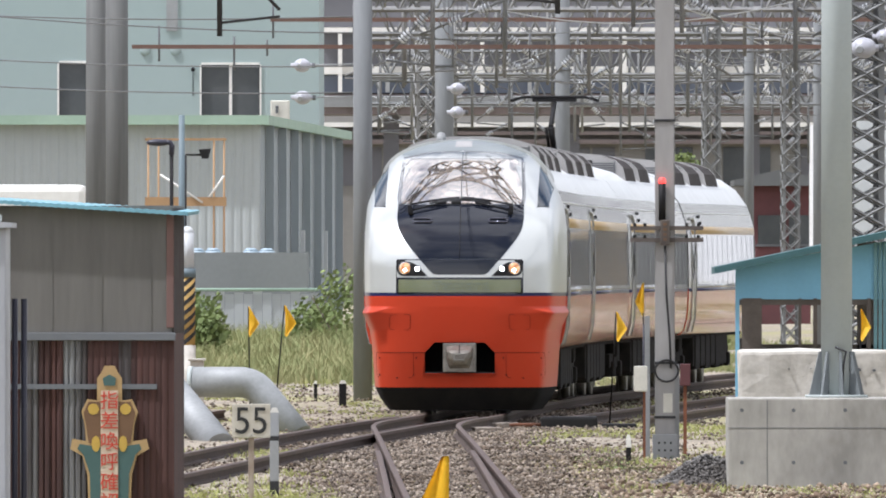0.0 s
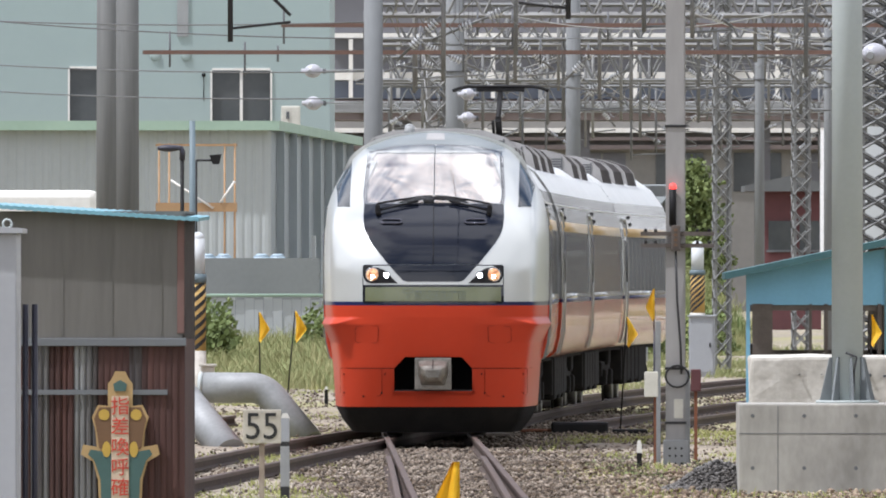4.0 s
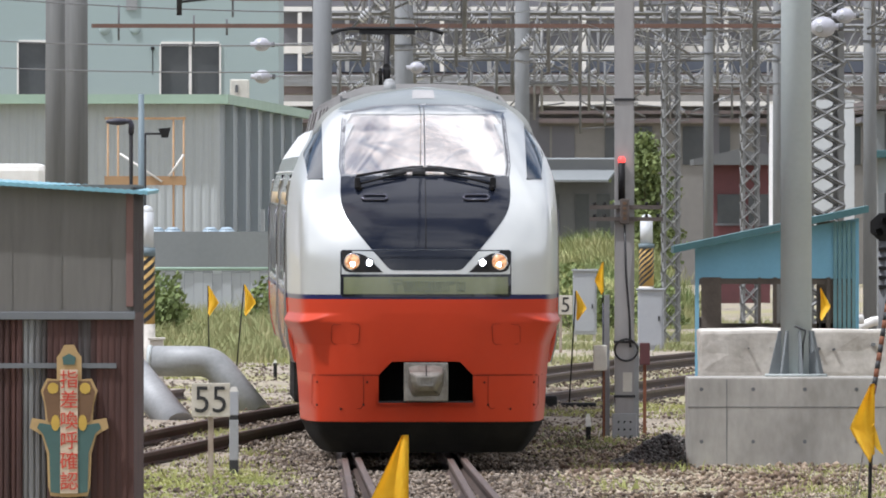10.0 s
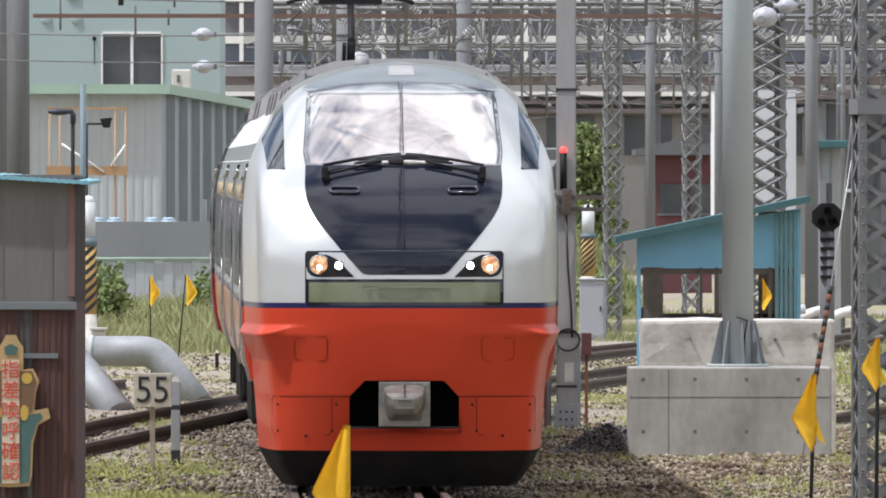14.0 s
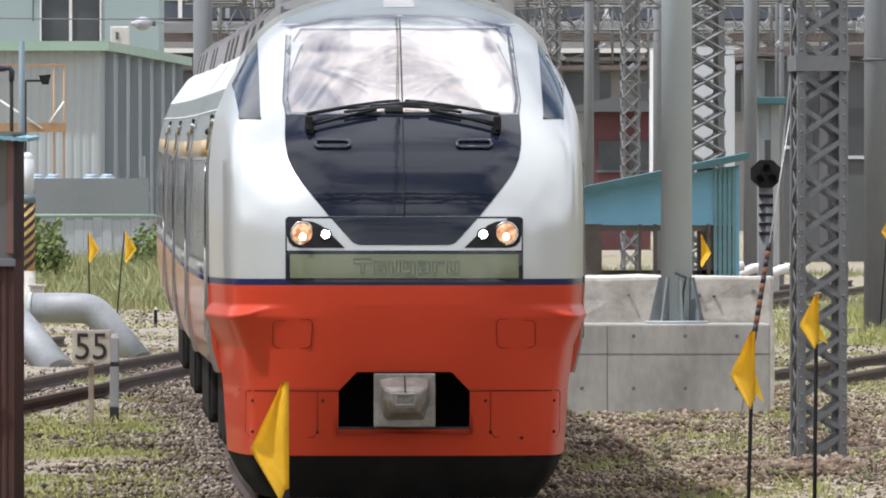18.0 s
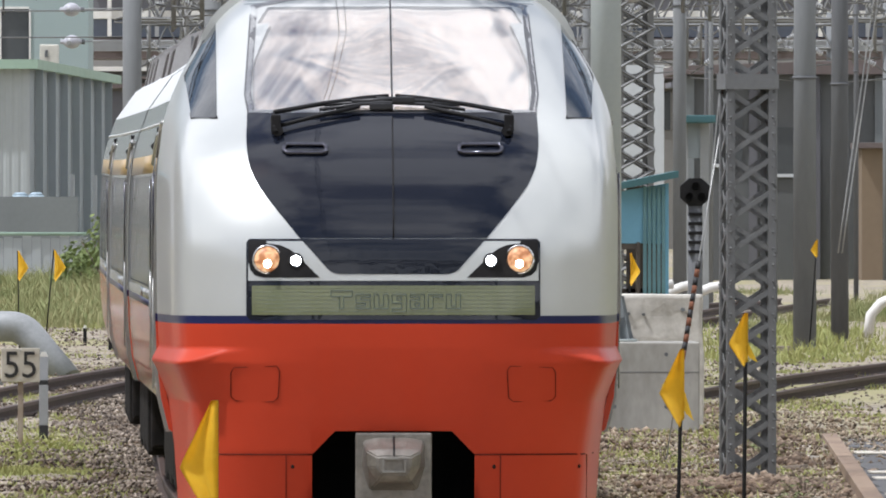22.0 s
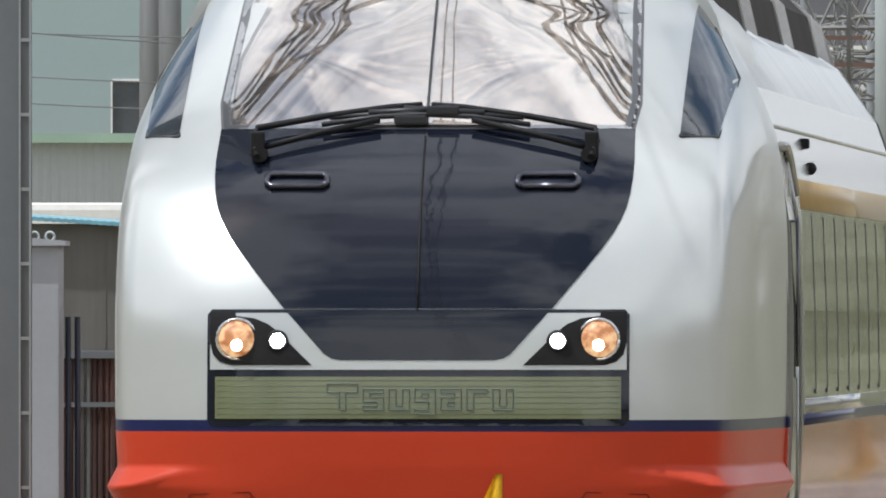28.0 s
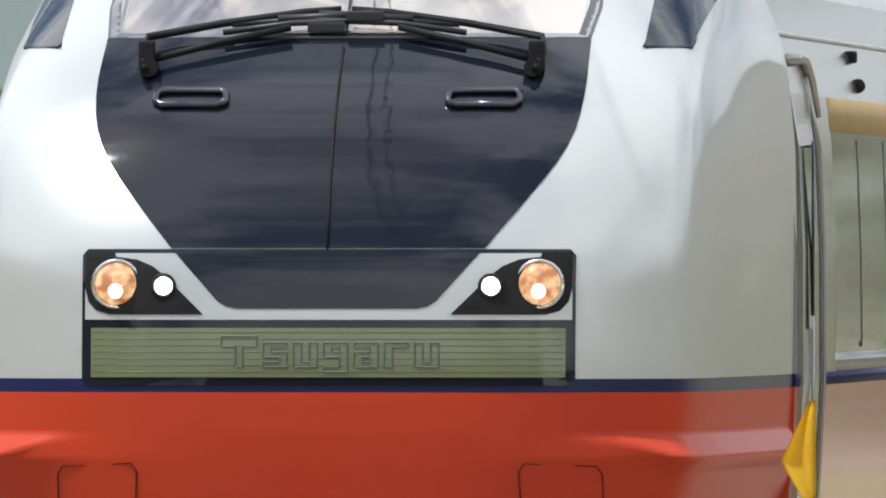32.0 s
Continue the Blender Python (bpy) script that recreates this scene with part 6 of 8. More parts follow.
rod = part("lamp_tube", bm, BLACK, t, "black lamp tube")
bm = bmesh.new()
ball(bm, (-0.035, -w - 0.06, 3.218 + 0.17), 0.045)
part("red_lamp", bm, LAMP_RED, rod, "small lit red lamp")
bm = bmesh.new()
pipe(bm, [(0.0, -w - 0.06, 2.447 + 0.17), (0.02, -w - 0.03, 2.0), (0.06, -w - 0.03, 1.5), (0.07, -w - 0.03, 1.15)], 0.014, 6)
part("cable", bm, RUBBER, t, "black cable down the pole")
bm = bmesh.new()
pipe(bm, [(0.02 + 0.14 * math.cos(a), -w - 0.05, 1.12 + 0.13 * math.sin(a)) for a in (2 * math.pi * k / 16 for k in range(17))], 0.013, 6)
part("cable_loop", bm, RUBBER, t, "coiled loop of black cable")
for zz in (0.55, 1.2, 4.1):
    bm = bmesh.new()
    box(bm, -w - 0.01, w + 0.01, -w - 0.012, w + 0.01, zz, zz + 0.03)
    part("strap", bm, RUBBER, t)
bm = bmesh.new()
box(bm, -0.02, 0.09, -w - 0.012, -w - 0.003, 0.62, 0.85)
part("tag", bm, PALEYELLOW, t)

# steel pole on its concrete footing, with an older block behind
t = thing("gantry_footing", pose(3.098, 220, -0.3), "large grey concrete footing block with form-tie marks", "concrete block")
bw, bh = 2.192, 0.79 + 0.3
bm = bmesh.new()
box(bm, 0, bw, 0, 2.0, 0, bh, 0.02)
b = part("block", bm, CONCRETE, t)
bm = bmesh.new()
box(bm, 0.002, bw - 0.002, -0.003, 0.01, bh * 0.70, bh * 0.70 + 0.008)
box(bm, 0.42, 0.428, -0.003, 0.01, bh * 0.1, bh * 0.98)
for i in range(4):
    for zz in (0.36, 0.88):
        tube(bm, (0.15 + i * 0.56, -0.003, bh * zz), (0.15 + i * 0.56, 0.01, bh * zz), 0.022, 8)
part("form_mark", bm, DARKPOLE, b, "dark seams and tie holes")
t = thing("old_footing", pose(3.288, 224.3, -0.3), "older pale weathered concrete block", "concrete block")
bm = bmesh.new()
zt = 1.285 + 0.3
box(bm, 0, 2.142, 0, 1.6, 0, zt, 0.04)
bmesh.ops.subdivide_edges(bm, edges=bm.edges[:], cuts=6, use_grid_fill=True)
for v in bm.verts:
    v.co += 0.035 * noise.noise_vector((v.co.x * 2.2, v.co.y * 2.2, v.co.z * 2.2))
part("block", bm, OLD_CONCRETE, t)
pit = random.Random(8)
for k in range(26):  # shallow pits and chipped spots in the old face
    bm = bmesh.new()
    xc, zc, rr = pit.uniform(0.1, 2.05), zt * pit.uniform(0.12, 0.9), pit.uniform(0.008, 0.026)
    ring = [(xc + rr * pit.uniform(0.7, 1.5) * math.cos(q), zc + rr * pit.uniform(0.6, 1.1) * math.sin(q)) for q in (2 * math.pi * i / 9 for i in range(9))]
    prism(bm, ring, -0.045, 0.0, "y")
    part("pit", bm, POLE if k % 2 else DARKPOLE, t)
t = thing("steel_pole", pose(4.293, 221.0, bh - 0.3), "tall round grey steel pole with gusseted foot on a concrete block", "pole")
r = 0.172
bm = bmesh.new()
tube(bm, (0, 0, 0), (0, 0, 9.5), r, 24, r * 0.92)
part("shaft", bm, GALV, t, smooth=True)
for k in range(8):
    bm = bmesh.new()
    a = 2 * math.pi * (k + 0.25) / 8
    c, s = math.cos(a), math.sin(a)
    vs = [bm.verts.new(((r * f_ + 0.0) * c - o * s, (r * f_) * s + o * c, z)) for o in (-0.012, 0.012) for f_, z in ((0.9, 0), (1.85, 0), (1.75, 0.05), (1.15, 0.5), (0.9, 0.5))]
    bm.faces.new(vs[:5]), bm.faces.new(vs[5:][::-1])
    for i in range(5):
        j = (i + 1) % 5
        bm.faces.new((vs[j], vs[i], vs[5 + i], vs[5 + j]))
    part("gusset", bm, GUSSET, t)
bm = bmesh.new()
tube(bm, (0, 0, 0.0), (0, 0, 0.03), r * 2.0, 24)
part("base_plate", bm, GALV, t)
bm = bmesh.new()
pipe(bm, [(0.06, -r - 0.02, 0.0), (0.07, -r - 0.02, 0.35), (0.1, -r - 0.03, 0.5), (-0.02, -r - 0.02, 0.55)], 0.012, 6)
part("earth_cable", bm, RUBBER, t)


# blue crew hut
t = thing("blue_hut", pose(3.785, 262, -0.2), "open-fronted blue crew hut with a teal sloping roof", "hut")
w = 2.115
z = lambda py: 2.4 + (443 - py) * 0.007292 + 0.2
bm = bmesh.new()
prism(bm, [(0, z(531)), (w, z(531)), (w, z(424)), (0, z(474))], 0, 0.06, "y")
part("fascia_board", bm, HUTBLUE, t, "blue painted front board")
bm = bmesh.new()
prism(bm, [(-0.277, z(486)), (-0.277, z(474)), (w + 0.12, z(402)), (w + 0.12, z(414))], -0.35, 2.6, "y")
part("roof", bm, HUTTEAL, t, "dark teal sheet roof")
for xx, ww in ((0.0, 0.05), (0.08, 0.26), (w * 0.385, 0.035), (w * 0.475, 0.05), (w - 0.42, 0.05), (w - 0.05, 0.05)):
    bm = bmesh.new()
    box(bm, xx, xx + ww, -0.01, 0.09, 0, z(529))
    part("post", bm, HUTBLUE if xx in (0.0, w - 0.05) else HUTDARK, t)
bm = bmesh.new()
for k in range(5):
    box(bm, w - 0.33 + k * 0.06, w - 0.285 + k * 0.06, -0.03, 0.02, 0, z(430))
part("teal_slat", bm, HUTSLAT, t, "upright pale teal slats")
bm = bmesh.new()
box(bm, 0.06, w, 2.3, 2.36, 0, z(612))
box(bm, w - 0.5, w, 2.3, 2.36, 0, z(430))
part("back_wall", bm, HUTDARK, t)
bm = bmesh.new()
box(bm, 0.06, 0.12, 0.1, 2.3, 0, z(600))
part("side_wall", bm, HUTDARK, t)
bm = bmesh.new()
box(bm, 0.05, w - 0.05, 0.02, 0.09, z(541), z(530))
part("lintel", bm, HUTDARK, t)


# lattice masts
def lattice_mast(x, y, w, h, material, label, pitch=None, z0=-0.2, splice=None, name="lattice_mast", near=False):
    t = thing(name, pose(x, y, z0, 0, 0, 8), label, "mast", "lattice masts")
    pitch = pitch or w
    k = w / 2
    for sx in (-1, 1):
        for sy in (-1, 1):
            bm = bmesh.new()
            a = w * 0.16
            prism(bm, [(sx * k, sy * k), (sx * (k - a), sy * k), (sx * (k - a), sy * (k - 0.015)), (sx * (k - 0.015), sy * (k - 0.015)), (sx * (k - 0.015), sy * (k - a)), (sx * k, sy * (k - a))], 0, h, "z")
            part("corner_angle", bm, material, t)
    n = int(h / pitch)
    if near:  # each flat lacing bar a piece of its own
        bm = bmesh.new()
        ln = math.hypot(w, pitch)
        box(bm, -ln / 2, ln / 2, -0.004, 0.004, -w * 0.05, w * 0.05)
        bar, tilt = None, math.degrees(math.atan2(pitch, w))
        for i in range(n):
            for face in range(4):
                for fl in (1, -1):
                    m = pose(0, 0, (i + 0.5) * pitch, 0, 0, 90 * face) @ pose(0, -k + 0.012 + 0.01 * (fl > 0), 0, 0, fl * tilt)
                    if bar is None:
                        bar = part("lacing_bar", bm, material, t)
                        bar.matrix_basis = m
                    else:
                        again(bar, "lacing_bar", t, m)
        bm = bmesh.new()
        for i in range(n * 2):
            for sx in (-1, 1):
                ball(bm, (sx * (k - w * 0.07), -k - 0.004, i * pitch / 2 + 0.05), 0.012, n=6)
        tagged(part("rivet", bm, material, t), kind="stuff")
    else:
        bm = bmesh.new()
        for face in range(4):
            for i in range(n):
                za, zb_ = i * pitch, (i + 1) * pitch
                for fl in (0, 1):
                    p, q = (-k, k) if fl else (k, -k)
                    A, B = ((p, -k, za), (q, -k, zb_)) if face == 0 else ((p, k, za), (q, k, zb_)) if face == 1 else ((-k, p, za), (-k, q, zb_)) if face == 2 else ((k, p, za), (k, q, zb_))
                    tube(bm, A, B, w * 0.045, 4)
        tagged(part("lacing", bm, material, t), kind="stuff")
    if splice:
        bm = bmesh.new()
        box(bm, -k - 0.02, k + 0.02, -k - 0.02, k + 0.02, splice - 0.07, splice + 0.07)
        part("splice_collar", bm, material, t)
    if near:
        bm = bmesh.new()
        box(bm, -k - 0.03, k + 0.03, -k - 0.03, k + 0.03, -0.1, 0.015)
        part("foot", bm, OLD_CONCRETE, t)
    return t


def truss(x0, x1, y, z0, z1, material, label, n=24, name="gantry_truss", drops=0, seed=0, k=1.0):
    """A lattice beam on two columns, with drop arms and insulators under it."""
    t = thing(name, pose(0, y, -0.2), label, "gantry", "overhead gantries")
    z0, z1 = z0 + 0.2, z1 + 0.2
    for zz in (z0, z1):
        for dy in (-0.3, 0.3):
            bm = bmesh.new()
            tube(bm, (x0, dy, zz), (x1, dy, zz), 0.045 * k, 4)
            part("chord", bm, material, t)
    for x in (x0, x1):
        bm = bmesh.new()
        tube(bm, (x, 0, 0), (x, 0, z1 + 0.4), 0.16, 12)
        part("column", bm, POLE, t)
    bm = bmesh.new()
    for i in range(n):
        a, b = x0 + (x1 - x0) * i / n, x0 + (x1 - x0) * (i + 1) / n
        m_ = (a + b) / 2
        for dy in (-0.3, 0.3):
            tube(bm, (a, dy, z0), (m_, dy, z1), 0.028 * k, 4)
            tube(bm, (m_, dy, z1), (b, dy, z0), 0.028 * k, 4)
        tube(bm, (a, -0.3, z1), (b, 0.3, z1), 0.02 * k, 4)
        tube(bm, (a, -0.3, z0), (m_, 0.3, z0), 0.03 * k, 4)
        tube(bm, (m_, 0.3, z0), (b, -0.3, z0), 0.03 * k, 4)
    tagged(part("web", bm, material, t), kind="stuff")
    r = random.Random(seed + int(y))
    for k in range(drops):
        x = x0 + (x1 - x0) * (k + 0.2 + 0.6 * r.random()) / drops
        ln = r.uniform(0.9, 2.0)
        bm = bmesh.new()
        tube(bm, (x, 0, z0 - ln), (x, 0, z1), 0.04, 6)
        a = part("drop_post", bm, PALELATTICE if k % 3 == 0 else material, t)
        e = r.choice((-1, 1)) * r.uniform(0.6, 1.5)
        bm = bmesh.new()
        tube(bm, (x, 0, z0 - ln * 0.35), (x + e, 0.2, z0 - ln * 0.8), 0.024, 6)
        tube(bm, (x, 0, z0 - ln * 0.9), (x + e, 0.2, z0 - ln * 0.85), 0.02, 6)
        part("registration_arm", bm, material, a)
        for u in (0.25, 0.6):
            bm = bmesh.new()
            c = Vector((x + e * u, 0.05, z0 - ln * 0.35 - ln * 0.45 * u))
            d = Vector((e, 0, -ln * 0.45)).normalized()
            for q in (-0.09, -0.03, 0.03, 0.09):
                tube(bm, c + d * (q - 0.018), c + d * (q + 0.018), 0.085, 8, 0.05)
            part("insulator", bm, INSULATOR, a)
    return t


lattice_mast(4.913, 186, 0.456, 9.0, LATTICE, "tall grey lattice mast with crossed lacing bars", 0.3, -0.25, 3.477 + 0.2, near=True)
lattice_mast(6.852, 330, 0.588, 9.0, LATTICE, "grey lattice mast behind a hut", 0.331)
lattice_mast(7.201, 420, 0.351, 9.0, LATTICE, "slim grey lattice mast by a maroon building", 0.351)
lattice_mast(-0.367, 455, 0.481, 10.5, PALELATTICE, "slim pale lattice mast over the tracks", 0.507)
lattice_mast(5.829, 440, 0.367, 9.5, LATTICE, "slim grey lattice mast in the yard", 0.416)
for y, m_ in ((92, TRUSSDARK), (150, TRUSSDARK), (195.5, TRUSSDARK), (241, TRUSSDARK), (292.6, TRUSSDARK)):
    truss(-10.6, 10.6, y, 7.4, 8.4, m_, "dark grey overhead gantry truss over the tracks", 16, drops=4, k=1.7)
for y, px0, m_ in ((345, -1.35, LATTICE), (398, -1.56, PALELATTICE), (442, -1.73, LATTICE), (492, -1.92, PALELATTICE), (545, -2.13, LATTICE), (600, -2.34, LATTICE), (655, -2.56, LATTICE)):
    z0 = 7.1 if y % 4 else 7.5
    truss(px0, 20, y, z0, z0 + 0.75, m_, "pale overhead gantry truss across the yard" if m_ is PALELATTICE else "grey overhead gantry truss across the yard", 30, drops=13, seed=3)


def round_pole(x, y, r, h, material, label, clamps=(), z0=-0.2, name="pole"):
    t = thing(name, pose(x, y, z0), label, "pole", "line poles")
    bm = bmesh.new()
    tube(bm, (0, 0, 0), (0, 0, h), r, 16, r * 0.88)
    part("shaft", bm, material, t, smooth=True)
    for c in clamps:
        bm = bmesh.new()
        tube(bm, (0, 0, c - 0.02), (0, 0, c + 0.02), r * 1.06, 16)
        box(bm, -r * 1.25, r * 1.25, -0.015, 0.015, c - 0.015, c + 0.015)
        part("clamp", bm, DARKPOLE, t, "thin dark steel band")
    return t


for x0, x1, y, mt, lab in ((152, 190, 380, TWINPOLE, "dark weathered line pole standing beside a twin"), (186, 230, 381.5, TWINPOLE, "dark weathered line pole standing beside a twin"),
                           (631, 657, 530, POLE, "grey concrete line pole among the gantries"), (770, 806, 430, POLE, "grey concrete line pole among the gantries"),
                           (983, 1011, 440, POLE, "grey concrete line pole among the gantries"), (1318, 1336, 450, POLE, "grey concrete line pole among the gantries"),
                           (1813, 1855, 332, POLE, "pale concrete line pole with clamps"), (1880, 1912, 351, DARKPOLE, "dark line pole with a stay wire"),
                           (1770, 1786, 400, POLE, "slim grey concrete line pole"), (1600, 1625, 420, POLE, "grey line pole behind the hut"), (1440, 1458, 470, POLE, "grey concrete line pole far back")):
    d = y / 35930
    round_pole(((x0 + x1) / 2 - 784) * d, y, (x1 - x0) / 2 * d, 11, mt, lab, () if mt is TWINPOLE else (4.5, 6.2) if y < 400 else (6.5,))
round_pole(-6.672, 520, 0.087, 5.844 + 0.2, LAMPBLUE, "slim blue-grey lamp pole before an annex")


# big steel column and beam on the left
t = thing("gantry_column", pose(-2.239, 90, -0.3), "heavy grey steel gantry column with a bolted cross beam", "gantry")
bm = bmesh.new()
cw = 0.18
box(bm, -cw, cw, -0.18, 0.18, 0, 9.0, 0.01)
part("column", bm, COLUMN, t)
bm = bmesh.new()
box(bm, cw * 0.74, cw * 0.97, -0.19, -0.175, 0, 9.0)
fl = part("flange", bm, DARKPOLE, t, "dark channel on the column's edge")
for xx in (0.72, 0.975):
    bm = bmesh.new()
    box(bm, cw * xx, cw * xx + 0.008, -0.2, -0.17, 0, 9.0)
    part("edge_rail", bm, GREYSTEEL, fl)
for q in range(14):
    bm = bmesh.new()
    box(bm, cw * 0.74, cw * 1.03, -0.197, -0.185, 0.4 + q * 0.33, 0.415 + q * 0.33)
    part("clip", bm, GREYSTEEL, fl)
bm = bmesh.new()
zt, zl = 3.234 + 0.3, 2.929 + 0.3
box(bm, -0.73, -cw, -0.12, 0.12, zl + 0.02, zt - 0.02)
box(bm, -0.73, -cw, -0.2, 0.2, zt - 0.02, zt + 0.01)
box(bm, -0.73, -cw - 0.12, -0.2, 0.2, zl - 0.01, zl + 0.02)
bm2 = part("cross_beam", bm, GREYSTEEL, t, "grey bolted cross beam")
bm = bmesh.new()
for q in range(9):
    xx = -0.70 + q * 0.065
    ball(bm, (xx, -0.17, zt + 0.015), 0.014, n=6)
    if q % 2:
        ball(bm, (xx, -0.17, zl - 0.012), 0.013, n=6)
part("bolt", bm, GREYSTEEL, bm2)

t = thing("gantry_column", pose(-3.058, 90, -0.3), "heavy grey steel gantry column with dark edge rails", "gantry")
bm = bmesh.new()
box(bm, -0.24, 0.085, -0.18, 0.18, 0, 9.0, 0.01)
col2 = part("column", bm, COLUMN, t)
bm = bmesh.new()
box(bm, 0.08, 0.104, -0.16, -0.1, 0, 9.0)
for q in range(16):
    box(bm, 0.078, 0.102, -0.185, -0.15, 0.35 + q * 0.55, 0.38 + q * 0.55)
part("flange", bm, GREYSTEEL, t)
# white equipment box
t = thing("equipment_box", pose(-4.146, 130, -0.25), "off-white steel equipment box with lifting rings", "equipment box")
w, h = 1.353, 2.541 + 0.25
bm = bmesh.new()
box(bm, 0, w, 0, 1.3, 0.55, h, 0.012)
b = part("body", bm, BOXGREY, t)
bm = bmesh.new()
prism(bm, [(-0.04, h), (w + 0.04, h + 0.0), (w + 0.04, h + 0.03), (w * 0.5, h + 0.09), (-0.04, h + 0.03)], -0.05, 1.35, "y")
part("lid", bm, BOXGREY, t)
bm = bmesh.new()
box(bm, 0.163, 0.868, -0.02, 0.0, 1.036 + 0.25, 2.331 + 0.25, 0.008)
d = part("door", bm, BOXGREY, b)
lettering("writing", "C33", 0.175, INK, d, Matrix.Translation((0.543, -0.024, 2.208 + 0.25)) @ FACING, 0.002)
bm = bmesh.new()
for s in (70, 84):
    tube(bm, (0.004 * s, -0.045, 1.054 + 0.25), (0.004 * s, -0.045, 2.23 + 0.25), 0.012, 6)
for q in (492, 660, 812):
    box(bm, 0.181, 0.344, -0.05, -0.015, 2.4 + (443 - q) * 0.003618 + 0.25, 2.4 + (438 - q) * 0.003618 + 0.25)
part("door_bar", bm, GALV, d)
bm = bmesh.new()
box(bm, 0.507, 0.724, -0.06, 0.0, 2.411 + 0.25, 2.494 + 0.25, 0.01)
part("lamp_hood", bm, BOXGREY, b)
for xx in (0.06, 0.16, w - 0.16, w - 0.06):
    bm = bmesh.new()
    pipe(bm, [(xx + 0.028 * math.cos(a), 0.0, h + 0.06 + 0.028 * math.sin(a)) for a in (2 * math.pi * k / 12 for k in range(13))], 0.008, 5)
    part("lifting_ring", bm, GALV, t)
bm = bmesh.new()
box(bm, -0.1, w + 0.1, -0.1, 1.4, -0.1, 0.55, 0.02)
part("plinth", bm, CONCRETE, t)
bm = bmesh.new()
for s in (0.05, 0.11):
    tube(bm, (w + s, 0.3, 0), (w + s, 0.3, 2.085 + 0.25), 0.02, 6)
part("conduit", bm, CONDUIT, t, "dark blue conduits beside the box")

# dwarf signal and guarded stay
t = thing("dwarf_signal", pose(6.147, 258, -0.2), "black round-headed signal on a short dark post", "signal")
bm = bmesh.new()
tube(bm, (0, 0, 0), (0, 0, 2.278 + 0.2), 0.093, 12)
part("post", bm, DARKPOLE, t)
bm = bmesh.new()
zc = 2.422 + 0.2
prism(bm, [(0.21 * math.cos(a), zc + 0.19 * math.sin(a)) for a in (2 * math.pi * k / 8 + 0.39 for k in range(8))], -0.1, 0.12, "y")
hd = part("head", bm, BLACK, t)
bm = bmesh.new()
for s in ((-0.08, -0.06), (0.08, -0.06), (0, 0.08)):
    tube(bm, (s[0], -0.2, zc + s[1]), (s[0], -0.1, zc + s[1]), 0.05, 10, caps=False)
part("lens_hood", bm, BLACK, hd)
bm = bmesh.new()
for q in range(5):
    box(bm, -0.09, 0.09, -0.11, -0.05, zc - 0.3 - q * 0.12, zc - 0.26 - q * 0.12)
part("bracket", bm, BLACK, t)
t = thing("stay_wire", pose(0, 0, 0), "stay wire with a yellow and black guard tube", "stay wire")
A, B = Vector((4.609, 200, -0.1)), Vector((4.921, 200.6, 7.0))
A = Vector((4.642, 200, 0.775))
B = Vector((5.188, 200.8, 3.975))
dirv = (B - A).normalized()
bm = bmesh.new()
tube(bm, A - dirv * 1.2, B, 0.008, 5)
part("wire", bm, WIREPALE, t)
n = 12
for q in range(n):
    bm = bmesh.new()
    tube(bm, A + dirv * (1.0 * q / n), A + dirv * (1.0 * (q + 1) / n), 0.027, 8)
    part("guard_band", bm, INK if q % 2 else RUST, t)

# panelled path over the tracks at the far right, with its edge timber
def path_edge(y):
    return 5.45 + (y - 169) * 0.0222


t = thing("crossing_path", pose(0, 0, 0), "dark panelled track crossing with white edge lines", "crossing", kind="structure")
for e in range(12):
    for q in range(4):
        bm = bmesh.new()
        ya = 168 + e * 4.0
        xa = path_edge(ya + 2) + 0.2 + q * 0.95
        box(bm, xa, xa + 0.92, ya, ya + 3.9, -0.34, -0.20 + random.uniform(-0.008, 0.008), 0.015)
        part("panel", bm, ASPHALT, t)
for ya, yb in ((202.4, 204.4), (188.4, 189.6), (184.4, 185.8), (174.0, 175.2)):
    bm = bmesh.new()
    box(bm, path_edge(ya) + 0.25, 9.6, ya, yb, -0.20, -0.186)
    part("white_line", bm, SIGNWHITE, t)
for e in range(6):
    bm = bmesh.new()
    ya, yb = 168 + 8 * e, 175.9 + 8 * e
    xa, xb = path_edge(ya), path_edge(yb)
    prism(bm, [(xa, ya), (xa + 0.16, ya), (xb + 0.16, yb), (xb, yb)], -0.34, -0.15, "z")
    part("edge_timber", bm, EDGETIMBER, t)

t = thing("long_rod", pose(3.255, 162, ground_z(3.255, 162) + 0.03), "long thin pale rod lying on the stones", "rod")
bm = bmesh.new()
tube(bm, (0, 0, 0), (1.506, 0.4, 0.02), 0.016, 6)
part("shaft", bm, SIGNCREAM, t)

